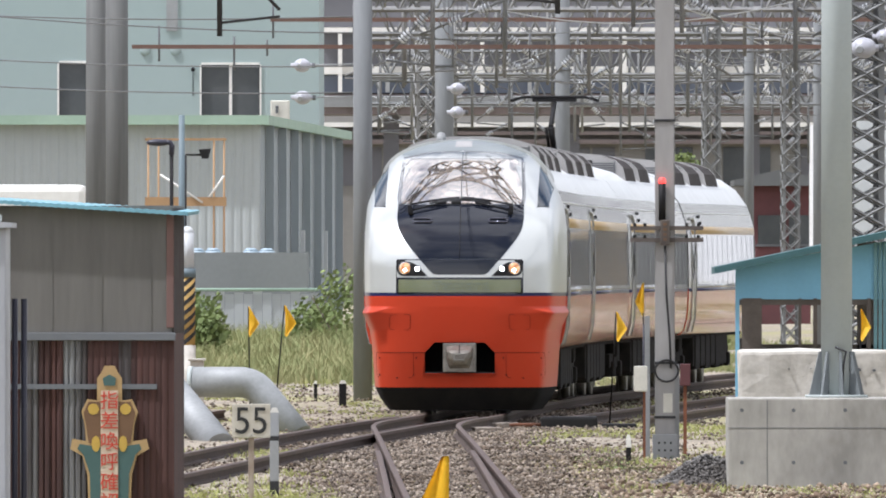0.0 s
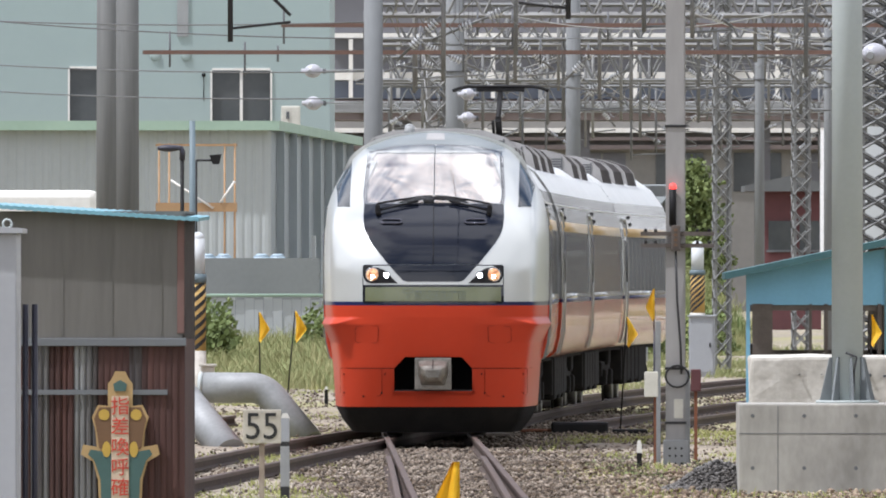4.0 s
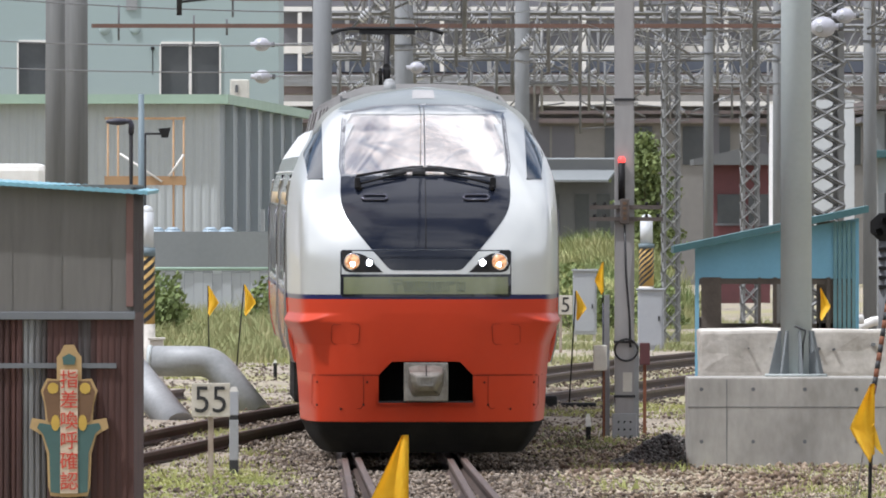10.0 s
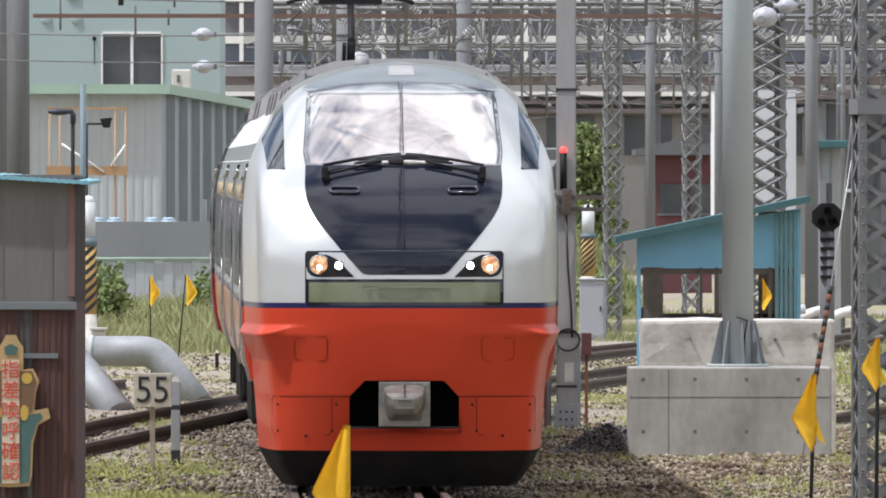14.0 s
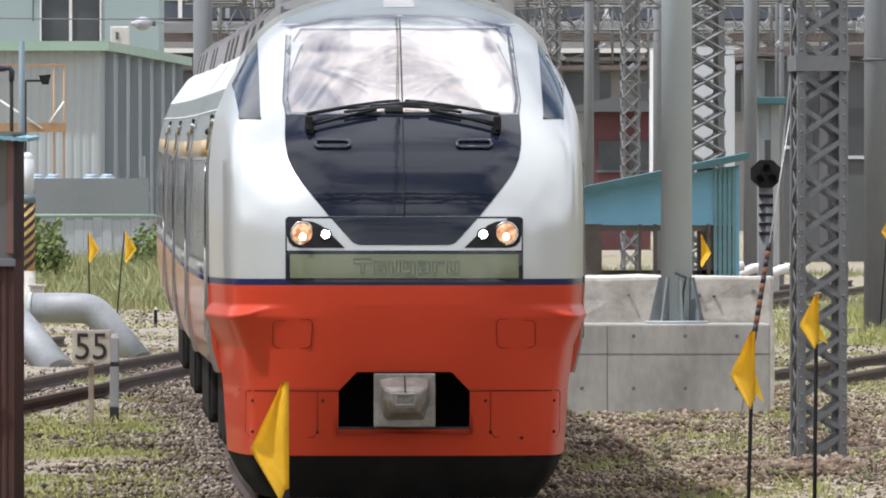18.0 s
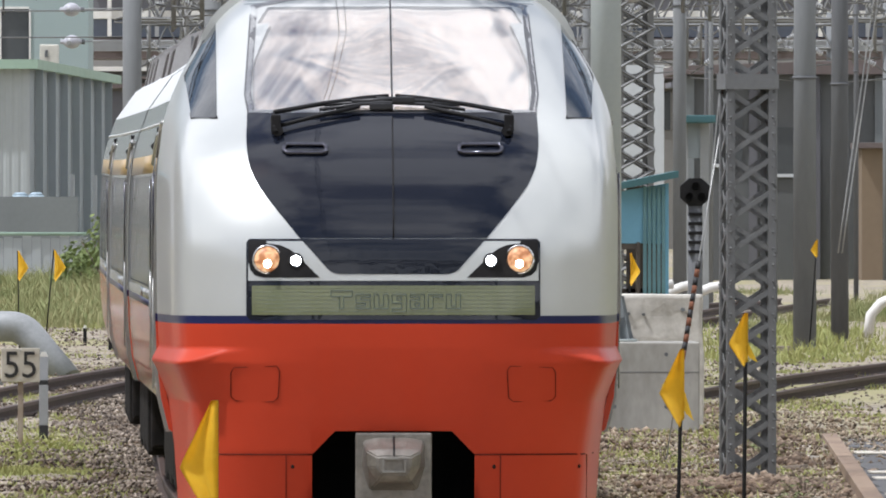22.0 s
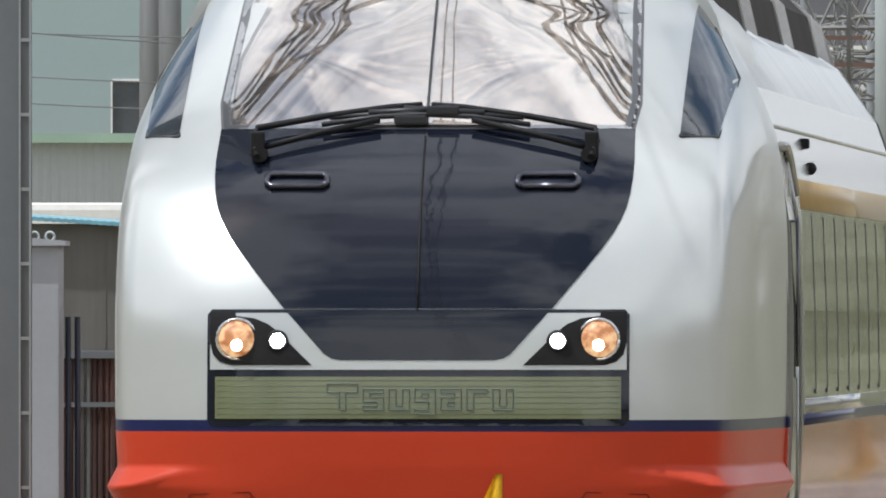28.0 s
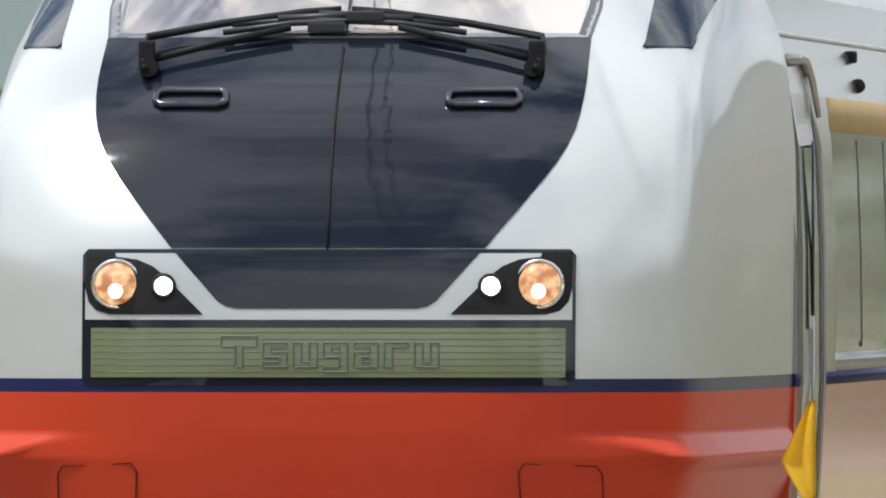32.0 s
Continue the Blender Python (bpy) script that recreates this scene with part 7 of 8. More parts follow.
# pale offcuts of concrete lying about
for px2, py2, wpx, hpx, mt in ((1850, 899, 22, 13, 0), (1838, 881, 26, 8, 0), (1800, 884, 35, 8, 0), (1790, 904, 48, 8, 0), (1800, 916, 70, 14, 1), (1795, 728, 30, 20, 1), (1795, 722, 30, 8, 0), (1640, 975, 40, 10, 0), (1575, 968, 30, 8, 1), (1100, 905, 26, 7, 0), (520, 905, 36, 9, 0), (355, 948, 60, 6, 0), (410, 1040, 70, 12, 1), (1690, 905, 34, 9, 0), (1620, 930, 44, 8, 1)):
    y = 91622 / (py2 - 443)
    d = y / 35930
    t = thing("concrete_offcut", pose((px2 - 784) * d, y, ground_z((px2 - 784) * d, y) - 0.02, 0, random.uniform(-4, 4), random.uniform(-20, 20)), "pale broken concrete slab lying in the weeds" if mt == 0 else "brown weathered slab lying in the weeds", "slab", "loose slabs")
    bm = bmesh.new()
    box(bm, -wpx * d / 2, wpx * d / 2, -0.12, 0.14, 0, hpx * d * 0.8, 0.012)
    part("slab", bm, OLD_CONCRETE if mt == 0 else WOODEN, t)

# boards at the switch
for k, (a, b, y, r_) in enumerate(((655, 715, 290, 20), (820, 905, 285, -12), (830, 880, 278, 8))):
    d = y / 35930
    t = thing("loose_board", pose(((a + b) / 2 - 784) * d, y, -0.12, 0, 0, r_), "weathered grey board lying by the rails", "board", "loose boards")
    bm = bmesh.new()
    box(bm, -(b - a) / 2 * d, (b - a) / 2 * d, -0.6, 0.6, 0, 0.09, 0.015)
    part("plank", bm, WOODEN, t)
t = thing("point_machine", pose(1.832, 285, -0.2), "dark track point machine with rods", "point machine")
bm = bmesh.new()
box(bm, -0.45, 0.35, -0.3, 0.3, 0, 0.26, 0.04)
box(bm, 0.4, 0.9, -0.2, 0.2, 0, 0.16, 0.03)
b = part("housing", bm, BLACK, t)
bm = bmesh.new()
for q in (-0.1, 0.1):
    tube(bm, (-1.6, q, 0.14), (-0.45, q, 0.14), 0.025, 6)
part("rod", bm, RUST, t)


# ================= overhead line =================
def wire(pts, r=0.009, material=None, sag=0.0, name="overhead_wire"):
    bm = bmesh.new()
    (x0, y0, z0), (x1, y1, z1) = pts
    n = 10
    pipe(bm, [(x0 + (x1 - x0) * i / n, y0 + (y1 - y0) * i / n, z0 + (z1 - z0) * i / n - sag * 4 * (i / n) * (1 - i / n)) for i in range(n + 1)], r, 5)
    me = part(name, bm, material or WIRE)
    return tagged(me, "thin grey overhead line wire", "wire", "overhead wires")


def insulator(x, y, z, r, horizontal, label="white porcelain insulator on the overhead line"):
    t = thing("insulator", pose(x, y, z, 0, 90 if horizontal else 0), label, "insulator", "insulators")
    bm = bmesh.new()
    tube(bm, (0, 0, -r * 1.3), (0, 0, r * 1.3), r * 0.35, 8)
    for k in (-0.8, 0, 0.8):
        tube(bm, (0, 0, k * r - r * 0.2), (0, 0, k * r + r * 0.15), r, 12, r * 0.5)
    part("sheds", bm, INSULATOR, t)
    return t


stops = [60, 90, 150, 195.5, 241, 292, 345, 398, 442, 492]
for a, b in zip(stops, stops[1:]):
    wire([(line_x(a), a, 5.12), (line_x(b), b, 5.12)], 0.006)
    wire([(line_x(a), a, 6.2), (line_x(b), b, 6.2)], 0.0065, None, 0.35)
    for k in range(1, 6):
        u = k / 6
        x = line_x(a) + (line_x(b) - line_x(a)) * u
        wire([(x, a + (b - a) * u, 5.12), (x, a + (b - a) * u + 0.01, 6.2 - 1.4 * u * (1 - u))], 0.004)
# rusty beams with their fittings, carried between the poles
for z0, xa, xb, y in ((6.317, -5.99, 7.375, 392), (6.886, -3.35, 12.851, 396)):
    t = thing("rusty_beam", pose(0, y, z0), "rust-brown overhead support beam with insulators", "beam", "overhead beams")
    bm = bmesh.new()
    box(bm, xa, xb, -0.05, 0.05, -0.04, 0.04)
    b = part("beam", bm, RUSTBEAM, t)
    r_ = random.Random(int(y))
    for q in range(11):
        xx = xa + (xb - xa) * (q + r_.random() * 0.7) / 11
        bm = bmesh.new()
        tube(bm, (xx, 0, -r_.uniform(0.1, 0.5)), (xx, 0, r_.uniform(0.1, 0.6)), 0.022, 5)
        part("hanger", bm, DARKPOLE, b)
for px2, py2, d, r_, target in ((536, 117, 529, 0.2, (-2.07, 530)), (537, 174, 529, 0.2, (-2.07, 530)), (810, 158, 429, 0.14, (0.05, 430)), (810, 200, 429, 0.14, (0.05, 430)),
                               (1530, 86, 329.3, 0.19, (6.85, 330)), (1568, 66, 329.6, 0.14, (6.85, 330))):
    s = d / 35930
    x, z = (px2 - 784) * s, 2.4 + (443 - py2) * s
    t = thing("insulator", pose(x, d, z), "large white round insulator on an arm", "insulator", "insulators")
    bm = bmesh.new()
    ball(bm, (0, 0, 0), r_, 1.1, 1, 0.9, n=16)
    tube(bm, (-r_ * 1.5, 0, 0), (r_ * 1.5, 0, 0), r_ * 0.3, 10)
    part("globe", bm, GLOBE, t)
    bm = bmesh.new()
    tube(bm, (-r_ * 0.35, -r_ * 0.8, -r_ * 0.15), (-r_ * 0.4, -r_ * 1.06, -r_ * 0.18), r_ * 0.42, 12, r_ * 0.3)
    part("cap", bm, GREYSTEEL, t, "grey metal cap")
    bm = bmesh.new()
    tube(bm, (r_ * 1.3, 0, 0), (r_ * 1.7, 0, 0), r_ * 0.34, 10)
    part("clamp", bm, DARKPOLE, t)
    bm = bmesh.new()
    tube(bm, (0, 0, 0), (target[0] - x, target[1] - d, 0.05), 0.02, 6)
    part("arm", bm, GREYSTEEL, t)
r_ = random.Random(21)
ROWS = (345, 398, 442, 492, 545, 600, 655)
for k in range(46):
    i = r_.randrange(len(ROWS) - 1)
    da, db = ROWS[i], ROWS[min(len(ROWS) - 1, i + r_.choice((1, 1, 2)))]
    za, zb_ = ((7.1 if q % 4 else 7.5) + r_.choice((0.0, 0.0, 0.75)) for q in (da, db))
    xa = r_.uniform(-1.2, 12)
    xb = max(-1.2, xa + r_.uniform(-7, 7))
    wire([(xa, da, za), (xb, db, zb_)], 0.012, r_.choice((WIRE, WIREPALE)), r_.uniform(0.1, 0.7))
for xa_, ya_, xb_, yb_ in ((1990, -120, 1893, 548), (1998, -120, 1900, 548), (1700, 120, 1650, 600)):
    wire([((xa_ - 784) * 345 / 35930, 346, 2.4 + (443 - ya_) * 345 / 35930), ((xb_ - 784) * 345 / 35930, 345, 2.4 + (443 - yb_) * 345 / 35930)], 0.014, WIREPALE)
for y0_, y1_, d in ((12, 60, 360), (95, 118, 385), (20, 30, 372), (142, 165, 390)):
    s = d / 35930
    wire([((-200 - 784) * s, d, 2.4 + (443 - y0_) * s), (-1.4, 345, 2.4 + (443 - y1_) * 345 / 35930)], 0.012, WIRE, 0.1)
# ================= buildings on the left =================
t = thing("depot_building", pose(0, 700, 0), "large pale green depot building with dark windows", "building")
xr, zt = -4.247, 19.0
wins = [(-8.299, -6.293, 6.939, 8.771), (-13.209, -11.222, 6.998, 8.829)]
bm = bmesh.new()
cuts_x = sorted({-34.0, xr} | {v for w_ in wins for v in w_[:2]})
cuts_z = sorted({-0.4, zt} | {v for w_ in wins for v in w_[2:]})
for xa, xb in zip(cuts_x, cuts_x[1:]):
    for za, zb_ in zip(cuts_z, cuts_z[1:]):
        xm, zm = (xa + xb) / 2, (za + zb_) / 2
        if any(w_[0] < xm < w_[1] and w_[2] < zm < w_[3] for w_ in wins):
            continue
        box(bm, xa, xb, 0, 0.3, za, zb_)
box(bm, xr - 0.3, xr, 0.3, 30, -0.4, zt)
part("wall", bm, PALEGREEN, t, "pale green painted wall")
bm = bmesh.new()
box(bm, -34, xr + 0.2, -0.2, 30, zt, zt + 0.3)
part("roof", bm, CONCRETE, t)
for xa, xb, za, zb_ in wins:
    bm = bmesh.new()
    for q in ((xa, xb, za - 0.06, za), (xa, xb, zb_, zb_ + 0.08), (xa - 0.06, xa, za, zb_), (xb, xb + 0.06, za, zb_)):
        box(bm, q[0], q[1], -0.05, 0.1, q[2], q[3])
    box(bm, (xa + xb) / 2 - 0.05, (xa + xb) / 2 + 0.05, 0.02, 0.1, za, zb_)
    f = part("window", bm, WHITE, t, "white framed sliding window")
    for q, r2 in ((xa, (xa + xb) / 2), ((xa + xb) / 2, xb)):
        bm = bmesh.new()
        box(bm, q, r2, 0.1, 0.13, za, zb_)
        part("pane", bm, WINDOWDARK, f)
    bm = bmesh.new()
    # black sheet behind the panes in place of the room's darkness
    box(bm, xa, xb, 0.6, 0.65, za - 0.5, zb_ + 0.5)
    part("room_dark", bm, BLACK, f)
for px2 in (258, 312):
    bm = bmesh.new()
    x = (px2 - 784) * 0.019482
    ball(bm, (x, -0.02, 2.4 + 353 * 0.019482), 0.19, 1, 0.35, 1, n=14)
    part("vent_hood", bm, PALEGREEN, t)
bm = bmesh.new()
box(bm, -9.507, -9.118, -0.06, 0, 9.94, 12)
part("downpipe", bm, GREYSTEEL, t)
bm = bmesh.new()
tube(bm, (-8.592, -0.012, 7.719), (-8.592, -0.012, 8.6), 0.012, 6)
ball(bm, (-8.592, -0.03, 8.615), 0.075)
part("wall_lamp", bm, BLACK, t)
bm = bmesh.new()
box(bm, -5.857, -5.204, -8, -7.2, 6.529, 7.489, 0.05)
part("air_conditioner", bm, PALEYELLOW, t, "cream outdoor air-conditioning unit")
bm = bmesh.new()
box(bm, -5.68, -5.58, -8.05, -8.0, 7.05, 7.3, 0.01)
part("switch_box", bm, DARKPOLE, t)

t = thing("depot_annex", pose(0, 0, 0), "low corrugated annex with a green eave", "building")
A0, A1, A2 = Vector((-34, 600, 0)), Vector((-5.377, 600, 0)), Vector((-3.379, 682, 0))
h = 6.09
bm = bmesh.new()
n = 110
ring = []
for i in range(n):
    xa, w_ = A0.x + (A1.x - A0.x) * i / n, (A1.x - A0.x) / n
    ring += [(xa, 600.025), (xa + w_ * 0.3, 600.0), (xa + w_ * 0.7, 600.0)]
ring.append((A1.x, 600.025))
lo_, hi_ = [bm.verts.new((x, y, -0.4)) for x, y in ring], [bm.verts.new((x, y, h)) for x, y in ring]
for j in range(len(ring) - 1):
    bm.faces.new((lo_[j], lo_[j + 1], hi_[j + 1], hi_[j]))
part("front_wall", bm, CORRUGATED, t, "pale corrugated front wall")
bm = bmesh.new()
vs = [bm.verts.new(p) for p in ((A1.x, 600.1, -0.4), (A2.x, 682, -0.4), (A2.x, 682, h), (A1.x, 600.1, h), (A1.x - 0.4, 600.1, -0.4), (A2.x - 0.4, 682, -0.4), (A2.x - 0.4, 682, h), (A1.x - 0.4, 600.1, h))]
for q in ((0, 1, 2, 3), (5, 4, 7, 6), (1, 5, 6, 2)):
    bm.faces.new([vs[k] for k in q])
part("side_wall", bm, ANNEXSIDE, t, "side wall in a darker grey that paints in its shade")
for q in range(7):
    u = (q + 0.4) / 7
    p = A1.lerp(A2, u)
    bm = bmesh.new()
    box(bm, p.x + 0.02, p.x + 0.25, p.y - 0.2, p.y + 0.2, -0.4, h)
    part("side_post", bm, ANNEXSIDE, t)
    if q in (2, 4):
        bm = bmesh.new()
        box(bm, p.x + 0.3, p.x + 0.42, p.y + 2.5, p.y + 5.0, 1.4, 3.0)
        part("side_window", bm, GREYWHITE, t)
bm = bmesh.new()
prism(bm, [(A0.x, 599.5), (A1.x + 0.25, 599.5), (A2.x + 0.35, 683), (A0.x, 683)], h, h + 0.28, "z")
part("roof_edge", bm, EAVEGREEN, t, "pale green roof edge")

t = thing("loading_frame", pose(0, 575, 0), "orange steel loading frame before the annex", "frame")
bm = bmesh.new()
for q in (264, 282, 380, 398):
    x = (q - 784) * 0.016003
    tube(bm, (x, 0, -0.3), (x, 0, 5.569), 0.03, 6)
part("upright", bm, ORANGE, t)
bm = bmesh.new()
box(bm, -8.418, -6.113, -0.1, 0.1, 3.632, 3.888)
part("cross_bar", bm, ORANGE, t)
bm = bmesh.new()
box(bm, -8.418, -6.113, -0.05, 0.05, 5.489, 5.553)
part("cross_bar", bm, ORANGE, t)
bm = bmesh.new()
tube(bm, (-7.986, -0.12, 4.528), (-6.785, -0.12, 3.728), 0.03, 6)
tube(bm, (-6.177, -0.12, 4.496), (-6.593, -0.12, 3.888), 0.03, 6)
part("brace", bm, WHITE, t)
t = thing("yard_lamp", pose(-7.132, 535, -0.2), "dark yard lamp with a rounded head on a pole", "lamp")
bm = bmesh.new()
tube(bm, (0, 0, 0), (0, 0, 5.155 + 0.2), 0.055, 8)
part("pole", bm, BLACK, t)
bm = bmesh.new()
ball(bm, (-0.36, 0, 5.42), 0.30, 1.05, 0.5, 0.32, n=14)
pipe(bm, [(0, 0, 5.1), (0.01, 0, 5.33), (-0.03, 0, 5.42), (-0.2, 0, 5.44)], 0.075, 8)
part("lamp_head", bm, CONDUIT, t, "dark rounded lamp head")
t = thing("yard_camera", pose(-6.546, 560, 0), "small dark floodlight on a thin arm", "floodlight")
bm = bmesh.new()
tube(bm, (-0.53, 0, 5.018), (0, 0, 5.018), 0.03, 6)
prism(bm, [(-0.17, 5.159), (0.17, 5.19), (0.1, 4.909), (-0.08, 4.909)], -0.1, 0.1, "y")
tube(bm, (-0.53, 0, -0.3), (-0.53, 0, 5.018), 0.03, 6)
part("lamp", bm, BLACK, t)

for q in range(4):
    t = thing("drum", pose(-6.825 + q * 0.45 + (0.6 if q > 1 else 0), 565, 1.9), "pale blue plastic drum on a ledge", "drum", "drums")
    bm = bmesh.new()
    tube(bm, (0, 0, 0), (0, 0, 0.46), 0.22, 14)
    tube(bm, (0, 0, 0.46), (0, 0, 0.54), 0.22, 14, 0.12)
    part("body", bm, DRUMBLUE, t)
t = thing("grey_wall", pose(0, 560, 0), "plain grey panel wall before the annex", "wall")
bm = bmesh.new()
box(bm, -16.895, -3.678, 0, 0.2, -0.4, 2.322)
part("panel_wall", bm, GREYFENCE, t)
bm = bmesh.new()
box(bm, -7.076, -3.678, 0.19, 5.4, 1.78, 1.9)
part("ledge", bm, GREYFENCE, t)
t = thing("sheet_fence", pose(0, 538, 0), "low corrugated sheet fence with a top rail", "fence")
xa, xb = -14.734, -3.264
n = 46
bm = bmesh.new()
box(bm, 0, (xb - xa) / n * 0.96, 0, 0.04, -0.3, 1.262, 0.0)
sh = part("fence_sheet", bm, CORRUGATED, t)
sh.matrix_basis = pose(xa, 0, 0)
for i in range(1, n):
    again(sh, "fence_sheet", t, pose(xa + (xb - xa) * i / n, random.uniform(-0.03, 0.03), random.uniform(-0.04, 0.04)))
bm = bmesh.new()
tube(bm, (xa, -0.05, 1.337), (xb, -0.05, 1.337), 0.045, 6)
part("top_rail", bm, EAVEGREEN, t)
t = thing("white_roof_van", pose(-8.463, 420, 0), "white rounded van roof behind the shed", "van")
bm = bmesh.new()
box(bm, -1.9, 1.1, 0, 1.8, 0.2, 3.744, 0.15)
part("body", bm, WHITE, t)

# ================= far side: concourse over the tracks, walls and houses =================
t = thing("concourse", pose(0, 900, 0), "long elevated station concourse across the tracks", "footbridge building")
xa, xb = -5.611, 48.0
Zc = lambda py: 2.4 + (443 - py) * 0.025049
for za, zb_, mt, nm, dy in ((204, 168, CONC_BROWN, "deck_beam", -0.6), (166, 134, CONC_GLASS, "glazing_band", 0.0), (133, 119, WHITE, "white_band", -0.3), (118, 60, CONC_GREY, "upper_wall", 0.0), (58, 50, WHITE, "roof_band", -0.3), (49, -60, CONC_GREY, "roof_wall", 0.4)):
    bm = bmesh.new()
    box(bm, xa, xb, dy, 8, Zc(za), Zc(zb_))
    part(nm, bm, mt, t)
for k in range(26):
    bm = bmesh.new()
    x = xa + 1.0 + k * 2.1
    box(bm, x, x + 0.18, -0.8, -0.3, Zc(165), Zc(60))
    part("mullion", bm, WHITE if k % 3 == 0 else GREYSTEEL, t)
for k in range(7):
    bm = bmesh.new()
    x = xa + 3 + k * 8.0
    box(bm, x, x + 0.7, 1, 2, -0.4, Zc(204))
    part("pier", bm, CONC_GREY, t)
for k in range(9):
    bm = bmesh.new()
    tube(bm, (xa, -0.9, Zc(190 - k * 2.2)), (xb, -0.9, Zc(190 - k * 2.2)), 0.03, 4)
    part("pipe_run", bm, GREYSTEEL, t)

t = thing("goods_wall", pose(0, 940, 0), "long beige goods building with openings", "building")
bm = bmesh.new()
Zg = lambda py: 2.4 + (443 - py) * 0.026162
box(bm, -14, 50, 0, 10, -0.4, Zg(200))
part("wall", bm, BEIGE, t)
for k in range(14):
    bm = bmesh.new()
    x = -5 + k * 3.6
    box(bm, x, x + 2.2, -0.05, 0.02, Zg(330), Zg(262))
    w_ = part("window", bm, WINDOWDARK if k % 3 else CONC_GREY, t)
    bm = bmesh.new()
    box(bm, x + 1.05, x + 1.15, -0.09, -0.05, Zg(330), Zg(262))
    part("window_bar", bm, BEIGE, w_)
for za, zb_ in ((256, 248), (240, 234), (226, 218)):
    bm = bmesh.new()
    box(bm, -14, 50, -0.5, 0.0, Zg(za), Zg(zb_))
    part("ledge", bm, WHITE if za == 226 else CONC_BROWN, t)


def house(x0, x1, y, ztop, wall, roofm, label, eave=0.5):
    t = thing("house", pose(0, y, 0), label, "house", "houses")
    bm = bmesh.new()
    box(bm, x0, x1, 0, 8, -0.4, ztop)
    part("wall", bm, wall, t)
    bm = bmesh.new()
    prism(bm, [(x0 - eave, ztop - 0.1), (x1 + eave, ztop - 0.1), (x1 + eave, ztop + 0.1), ((x0 + x1) / 2, ztop + 0.45), (x0 - eave, ztop + 0.1)], -0.6, 8.6, "y")
    part("roof", bm, roofm, t)
    n = max(2, int((x1 - x0) / 2.2))
    for i in range(n):
        x = x0 + (x1 - x0) * (i + 0.3) / n
        bm = bmesh.new()
        box(bm, x, x + 0.9, -0.06, 0.02, ztop * 0.55, ztop * 0.55 + 1.0)
        w_ = part("window", bm, WINDOWDARK, t)
        bm = bmesh.new()
        box(bm, x - 0.07, x + 0.97, -0.09, -0.02, ztop * 0.55 - 0.08, ztop * 0.55)
        part("sill", bm, DARKPOLE, w_)
    return t


# a dark house with a pale sheet roof that leans forward
t = thing("house", pose(0, 760, 0), "dark grey house under a pale lean-to sheet roof", "house", "houses")
bm = bmesh.new()
box(bm, 4.9, 8.3, 0, 6, -0.4, 5.0)
part("wall", bm, SLATE, t)
bm = bmesh.new()
sheet = [(4.4, -1.2, 4.15), (7.7, -1.2, 4.15), (8.4, 1.5, 4.98), (5.1, 1.5, 4.98)]
vs = [[bm.verts.new((x, y, z + o)) for x, y, z in sheet] for o in (0, 0.08)]
for f in (vs[0][::-1], vs[1]) + tuple((vs[0][i], vs[0][(i + 1) % 4], vs[1][(i + 1) % 4], vs[1][i]) for i in range(4)):
    bm.faces.new(f)
part("roof", bm, GREYFENCE, t, "pale grey sheet roof")
for x in (5.4, 6.5, 7.3):
    bm = bmesh.new()
    box(bm, x, x + 0.5, -0.06, 0.02, 2.2, 3.7)
    part("window", bm, WINDOWDARK, t)
house(10.559, 12.702, 700, 4.699, MAROON, SLATE, "maroon boarded house with a dark roof")
house(17.683, 20.644, 760, 6.482, GREYFENCE, CONC_GREY, "grey house behind the masts")
t = thing("storage_shed", pose(0, 612, 0), "long dark grey storage shed behind the masts", "shed")
bm = bmesh.new()
box(bm, 14.2, 36, 0, 12, -0.4, 6.0)
part("wall", bm, SLATE, t)
bm = bmesh.new()
prism(bm, [(13.9, 6.0), (36.3, 6.0), (36.3, 6.25), (25, 6.6), (13.9, 6.25)], -0.5, 12.4, "y")
part("roof", bm, CONC_BROWN, t)
for k in range(11):
    bm = bmesh.new()
    box(bm, 14.3 + k * 1.9, 14.55 + k * 1.9, -0.12, 0.0, -0.4, 5.95)
    part("pilaster", bm, GREYFENCE if k % 3 == 0 else CONC_GREY, t)
for k, (x, za, zb_) in enumerate(((14.9, 3.3, 4.7), (16.7, 3.0, 4.4), (20.6, 4.2, 5.3), (22.6, 4.2, 5.3))):
    bm = bmesh.new()
    box(bm, x, x + 1.1, -0.06, 0.01, za, zb_)
    w_ = part("window", bm, WINDOWDARK, t)
    bm = bmesh.new()
    box(bm, x - 0.06, x + 1.16, -0.1, -0.04, za - 0.1, za)
    part("sill", bm, GREYWHITE, w_)
t = thing("tan_shed", pose(0, 604, 0), "low tan boarded shed with a dark roof", "shed")
bm = bmesh.new()
box(bm, 19.35, 25.0, 0, 6, -0.4, 3.75)
part("wall", bm, TAN, t)
bm = bmesh.new()
box(bm, 19.2, 25.2, -0.3, 6.2, 3.75, 3.92, 0.02)
part("roof", bm, CONC_BROWN, t)
t = thing("white_board", pose(12.655, 690, -0.3), "tall narrow white board on end", "board")
bm = bmesh.new()
box(bm, -0.173, 0.192, 0, 0.2, 2.688, 6.644 + 0.3)
box(bm, -0.05, 0.05, 0.05, 0.15, 0, 2.688)
part("panel", bm, WHITEBOARD, t)
t = thing("white_board", pose(13.555, 640, -0.3), "large pale hoarding behind a lattice mast", "board")
bm = bmesh.new()
box(bm, -0.98, 0.712, 0, 0.2, 2.81, 6.461 + 0.3)
box(bm, -0.1, 0.1, 0.05, 0.15, 0, 2.81)
part("panel", bm, GREYWHITE, t)


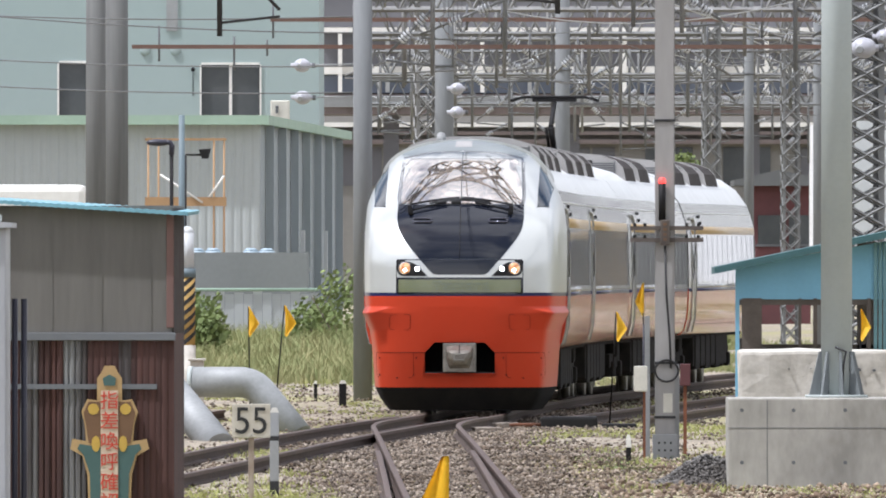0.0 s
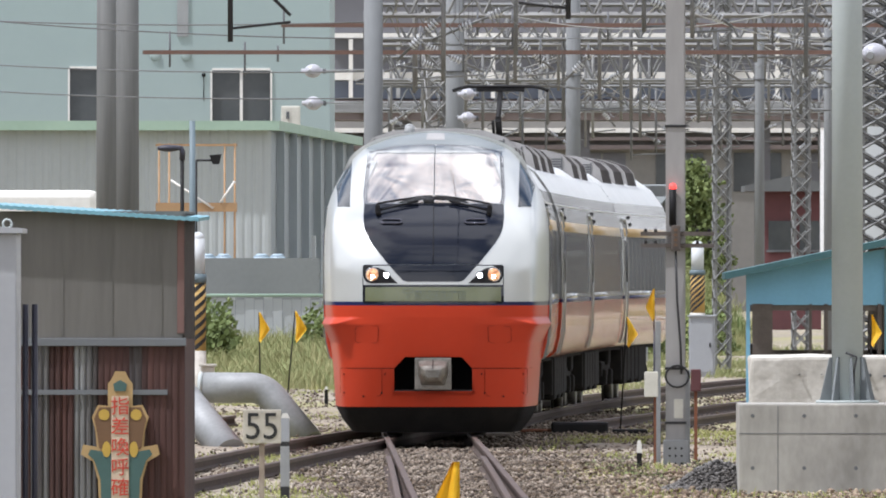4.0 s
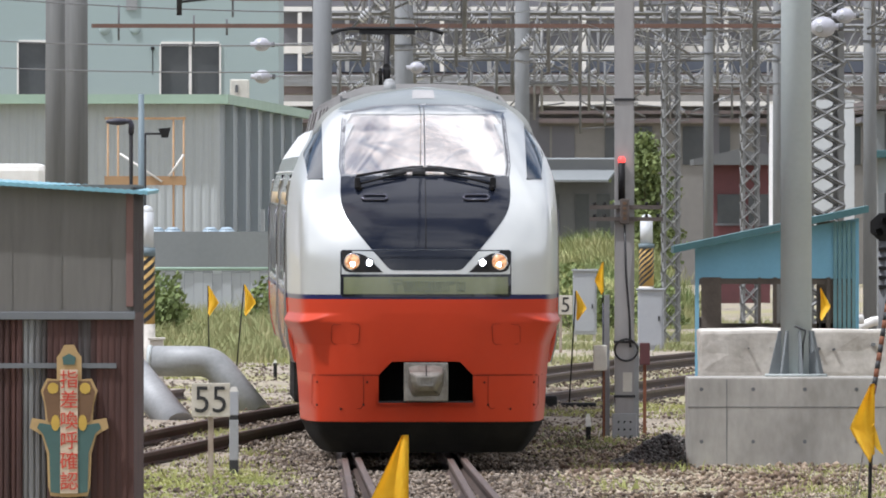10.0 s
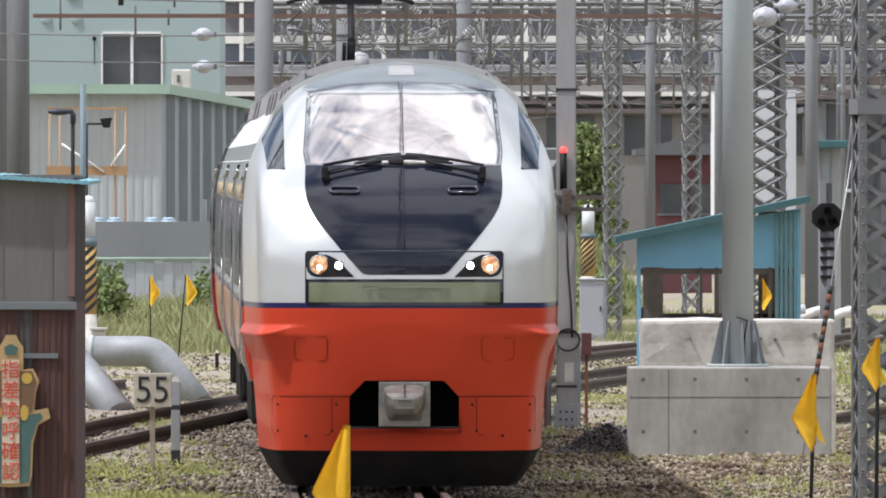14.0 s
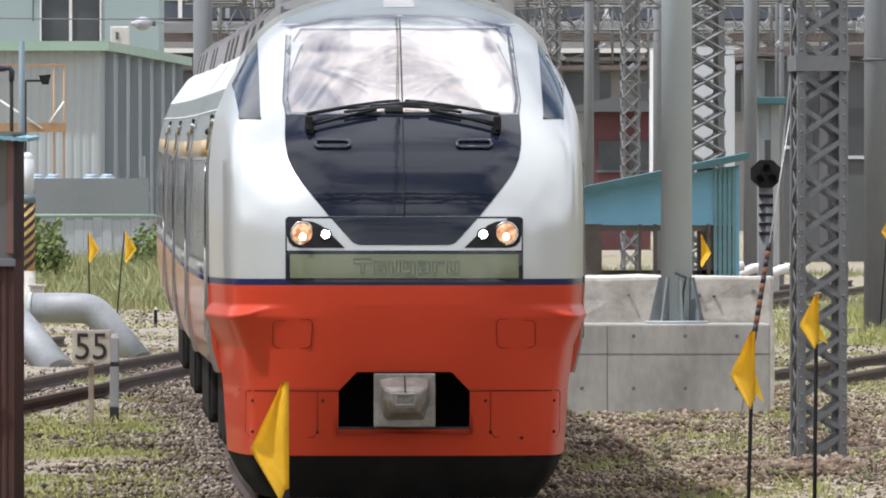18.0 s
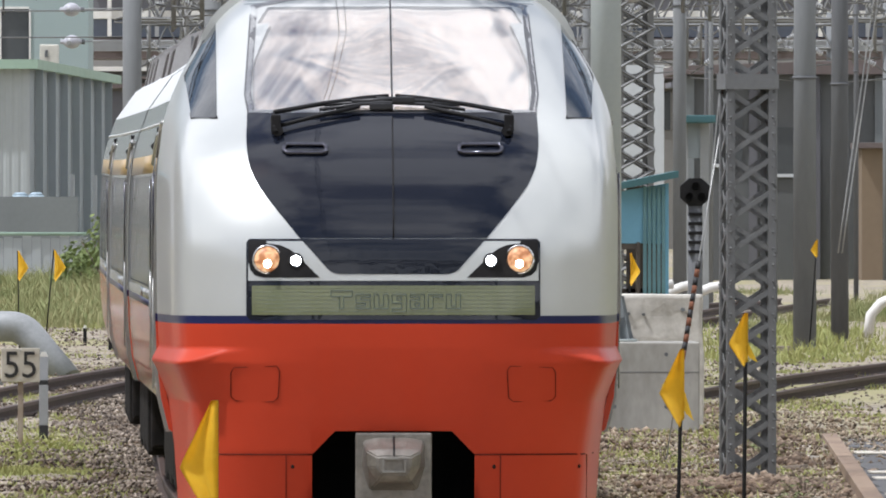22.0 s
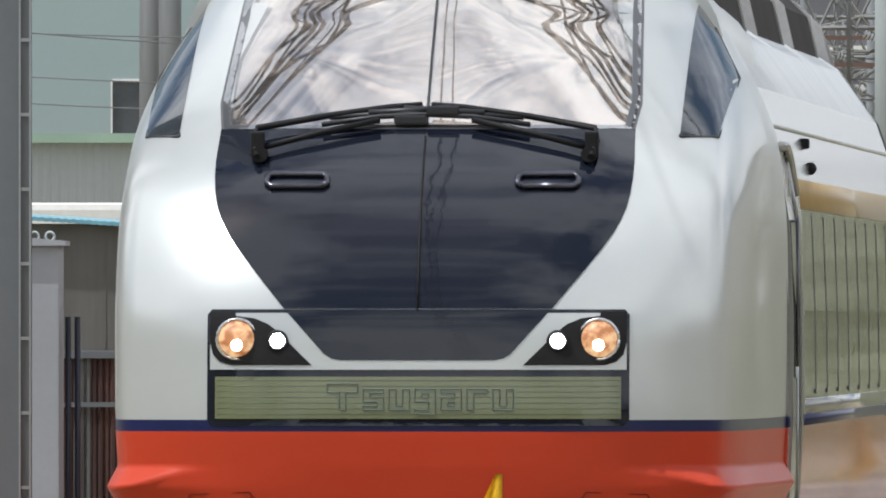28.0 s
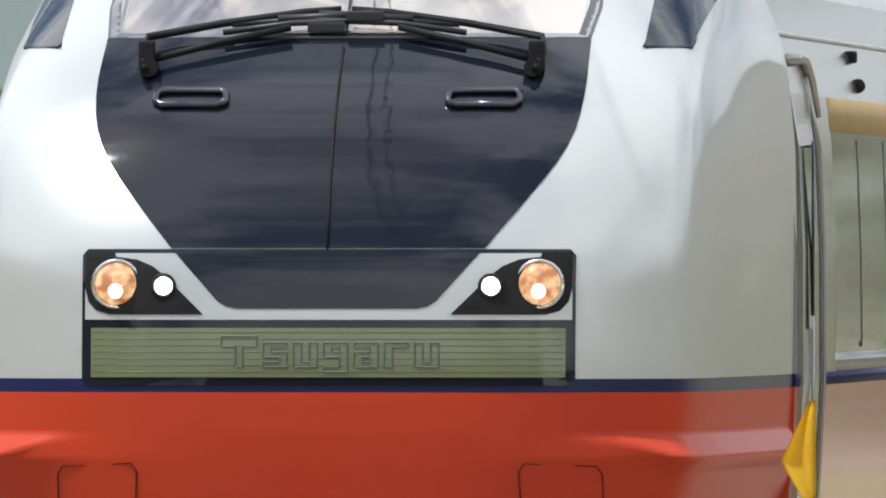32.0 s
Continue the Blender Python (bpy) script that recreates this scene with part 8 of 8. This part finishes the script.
def tree(x, y, h, w, seed):
    r = random.Random(seed)
    t = thing("tree", pose(x, y, -0.3), "green tree with layered uneven foliage", "tree", "trees")
    bm = bmesh.new()
    tube(bm, (0, 0, 0), (0.1, 0, h * 0.9), 0.22, 10, 0.05)
    limbs = []
    for k in range(12):
        z0 = h * (0.25 + 0.05 * k)
        a = r.uniform(0, 6.28)
        e = Vector((math.cos(a) * w * 0.4 * (1.1 - z0 / h), math.sin(a) * w * 0.4, z0 + 0.4))
        tube(bm, (0.05, 0, z0), e, 0.06, 6, 0.02)
        limbs.append(e)
    part("trunk", bm, BARK, t)
    bm = bmesh.new()
    for e in limbs + [Vector((0, 0, h * 0.92))]:
        for _ in range(360):
            c = e + Vector((r.gauss(0, w * 0.16), r.gauss(0, w * 0.16), r.gauss(0, h * 0.035)))
            n = Vector((r.gauss(0, 1), r.gauss(0, 1), r.gauss(0.6, 1))).normalized()
            u = n.orthogonal().normalized() * r.uniform(0.05, 0.12)
            v = n.cross(u) * 0.7
            bm.faces.new([bm.verts.new(c + k) for k in (u, v, -u, -v)])
    part("crown", bm, BUSH, t)


tree(7.743, 650, 5.801, 1.7, 5)
tree(8.229, 660, 4.476, 1.6, 6)
for k, (px2, d) in enumerate(((1560, 400), (1610, 402), (1985, 360), (1660, 398))):
    t = thing("service_pipe", pose((px2 - 784) * d / 35930, d, 0), "white clad pipe bend rising from the ground", "pipe", "service pipes")
    bm = bmesh.new()
    pipe(bm, [(-0.4, 0, -0.2), (-0.34, 0, 0.25), (-0.16, 0, 0.46), (0.08, 0, 0.56), (0.45, 0.1, 0.62)], 0.095, 12)
    part("pipe_run", bm, WHITE, t)

# unseen hedge on the side of the far sheds, added for the train's side to reflect
me = bpy.data.meshes.new("hedge")
hr = np.random.default_rng(5)
hn = 26000
hy = 45 + 375 * hr.random(hn)
hh = (3.9 + 1.3 * np.sin(hy * 0.13) * np.sin(hy * 0.047 + 1) + 0.7 * np.sin(hy * 0.61)) * np.clip((hy - 60) / 90, 0.5, 1)
hc = np.stack((np.maximum(13.6, 0.037 * hy + 1.5) + hr.normal(0, 0.5, hn), hy, -0.2 + hh * hr.random(hn) ** 0.8), -1)
hu = hr.normal(0, 1, (hn, 3))
hu /= np.linalg.norm(hu, axis=1)[:, None]
hv = np.cross(hu, hr.normal(0, 1, (hn, 3)))
hv /= np.linalg.norm(hv, axis=1)[:, None]
hs = hr.uniform(0.10, 0.24, (hn, 1))
me.from_pydata(np.stack((hc + hu * hs, hc + hv * hs * 0.7, hc - hu * hs, hc - hv * hs * 0.7), 1).reshape(-1, 3).tolist(), [], np.arange(hn * 4).reshape(-1, 4).tolist())
me.materials.append(HEDGE)
tagged(new("hedge", me), "unseen green hedge added for the train's side to reflect", "hedge", kind="stuff")

for k, (px2, d, w2, mt) in enumerate(((1668, 470, 9, POLE), (1703, 520, 8, DARKPOLE), (1822, 455, 10, POLE), (1838, 470, 9, DARKPOLE), (1905, 500, 12, POLE), (1925, 480, 9, DARKPOLE), (1660, 560, 8, DARKPOLE), (1990, 540, 12, POLE), (2040, 430, 13, POLE))):
    round_pole((px2 - 784) * d / 35930, d, w2 / 2 * d / 35930, 11, mt, "slim far line pole in the yard", (5.5,))
t = thing("yard_canopy", pose(10.244, 430, -0.3), "small teal-roofed shelter standing on two posts", "shelter")
bm = bmesh.new()
box(bm, -0.431, 0.431, -0.6, 1.4, 3.896 + 0.3, 4.064 + 0.3, 0.03)
part("roof", bm, HUTTEAL, t)
for xx in (-0.24, 0.2):
    bm = bmesh.new()
    box(bm, xx - 0.09, xx + 0.09, 0, 0.15, 0, 3.896 + 0.3)
    part("post", bm, GREYSTEEL, t)
bm = bmesh.new()
box(bm, -0.22, 0.22, 0.05, 0.12, 3.154 + 0.3, 3.896 + 0.3)
part("board", bm, ANNEXSIDE, t)

# unseen plain blocks, added to both sides and behind for what the train reflects
for x0, x1, y0, y1, z1, mt, nm in ((34, 50, -60, 260, 9.0, PALESHED, "unseen beige block added beside the yard for reflections"), (-60, -36, -80, 330, 11.0, PALESHED, "long beige depot shed along the yard"), (-30, 30, -60, -34, 16.0, CONC_GREY, "grey station building behind the platform")):
    t = thing("backdrop_block", pose(0, 0, 0), nm, "building", "yard sheds")
    bm = bmesh.new()
    box(bm, x0, x1, y0, y1, -0.5, z1)
    part("wall", bm, mt, t)
    bm = bmesh.new()
    box(bm, x0 - 0.4, x1 + 0.4, y0 - 0.4, y1 + 0.4, z1, z1 + 0.4)
    part("roof", bm, CONC_BROWN, t)
motions()
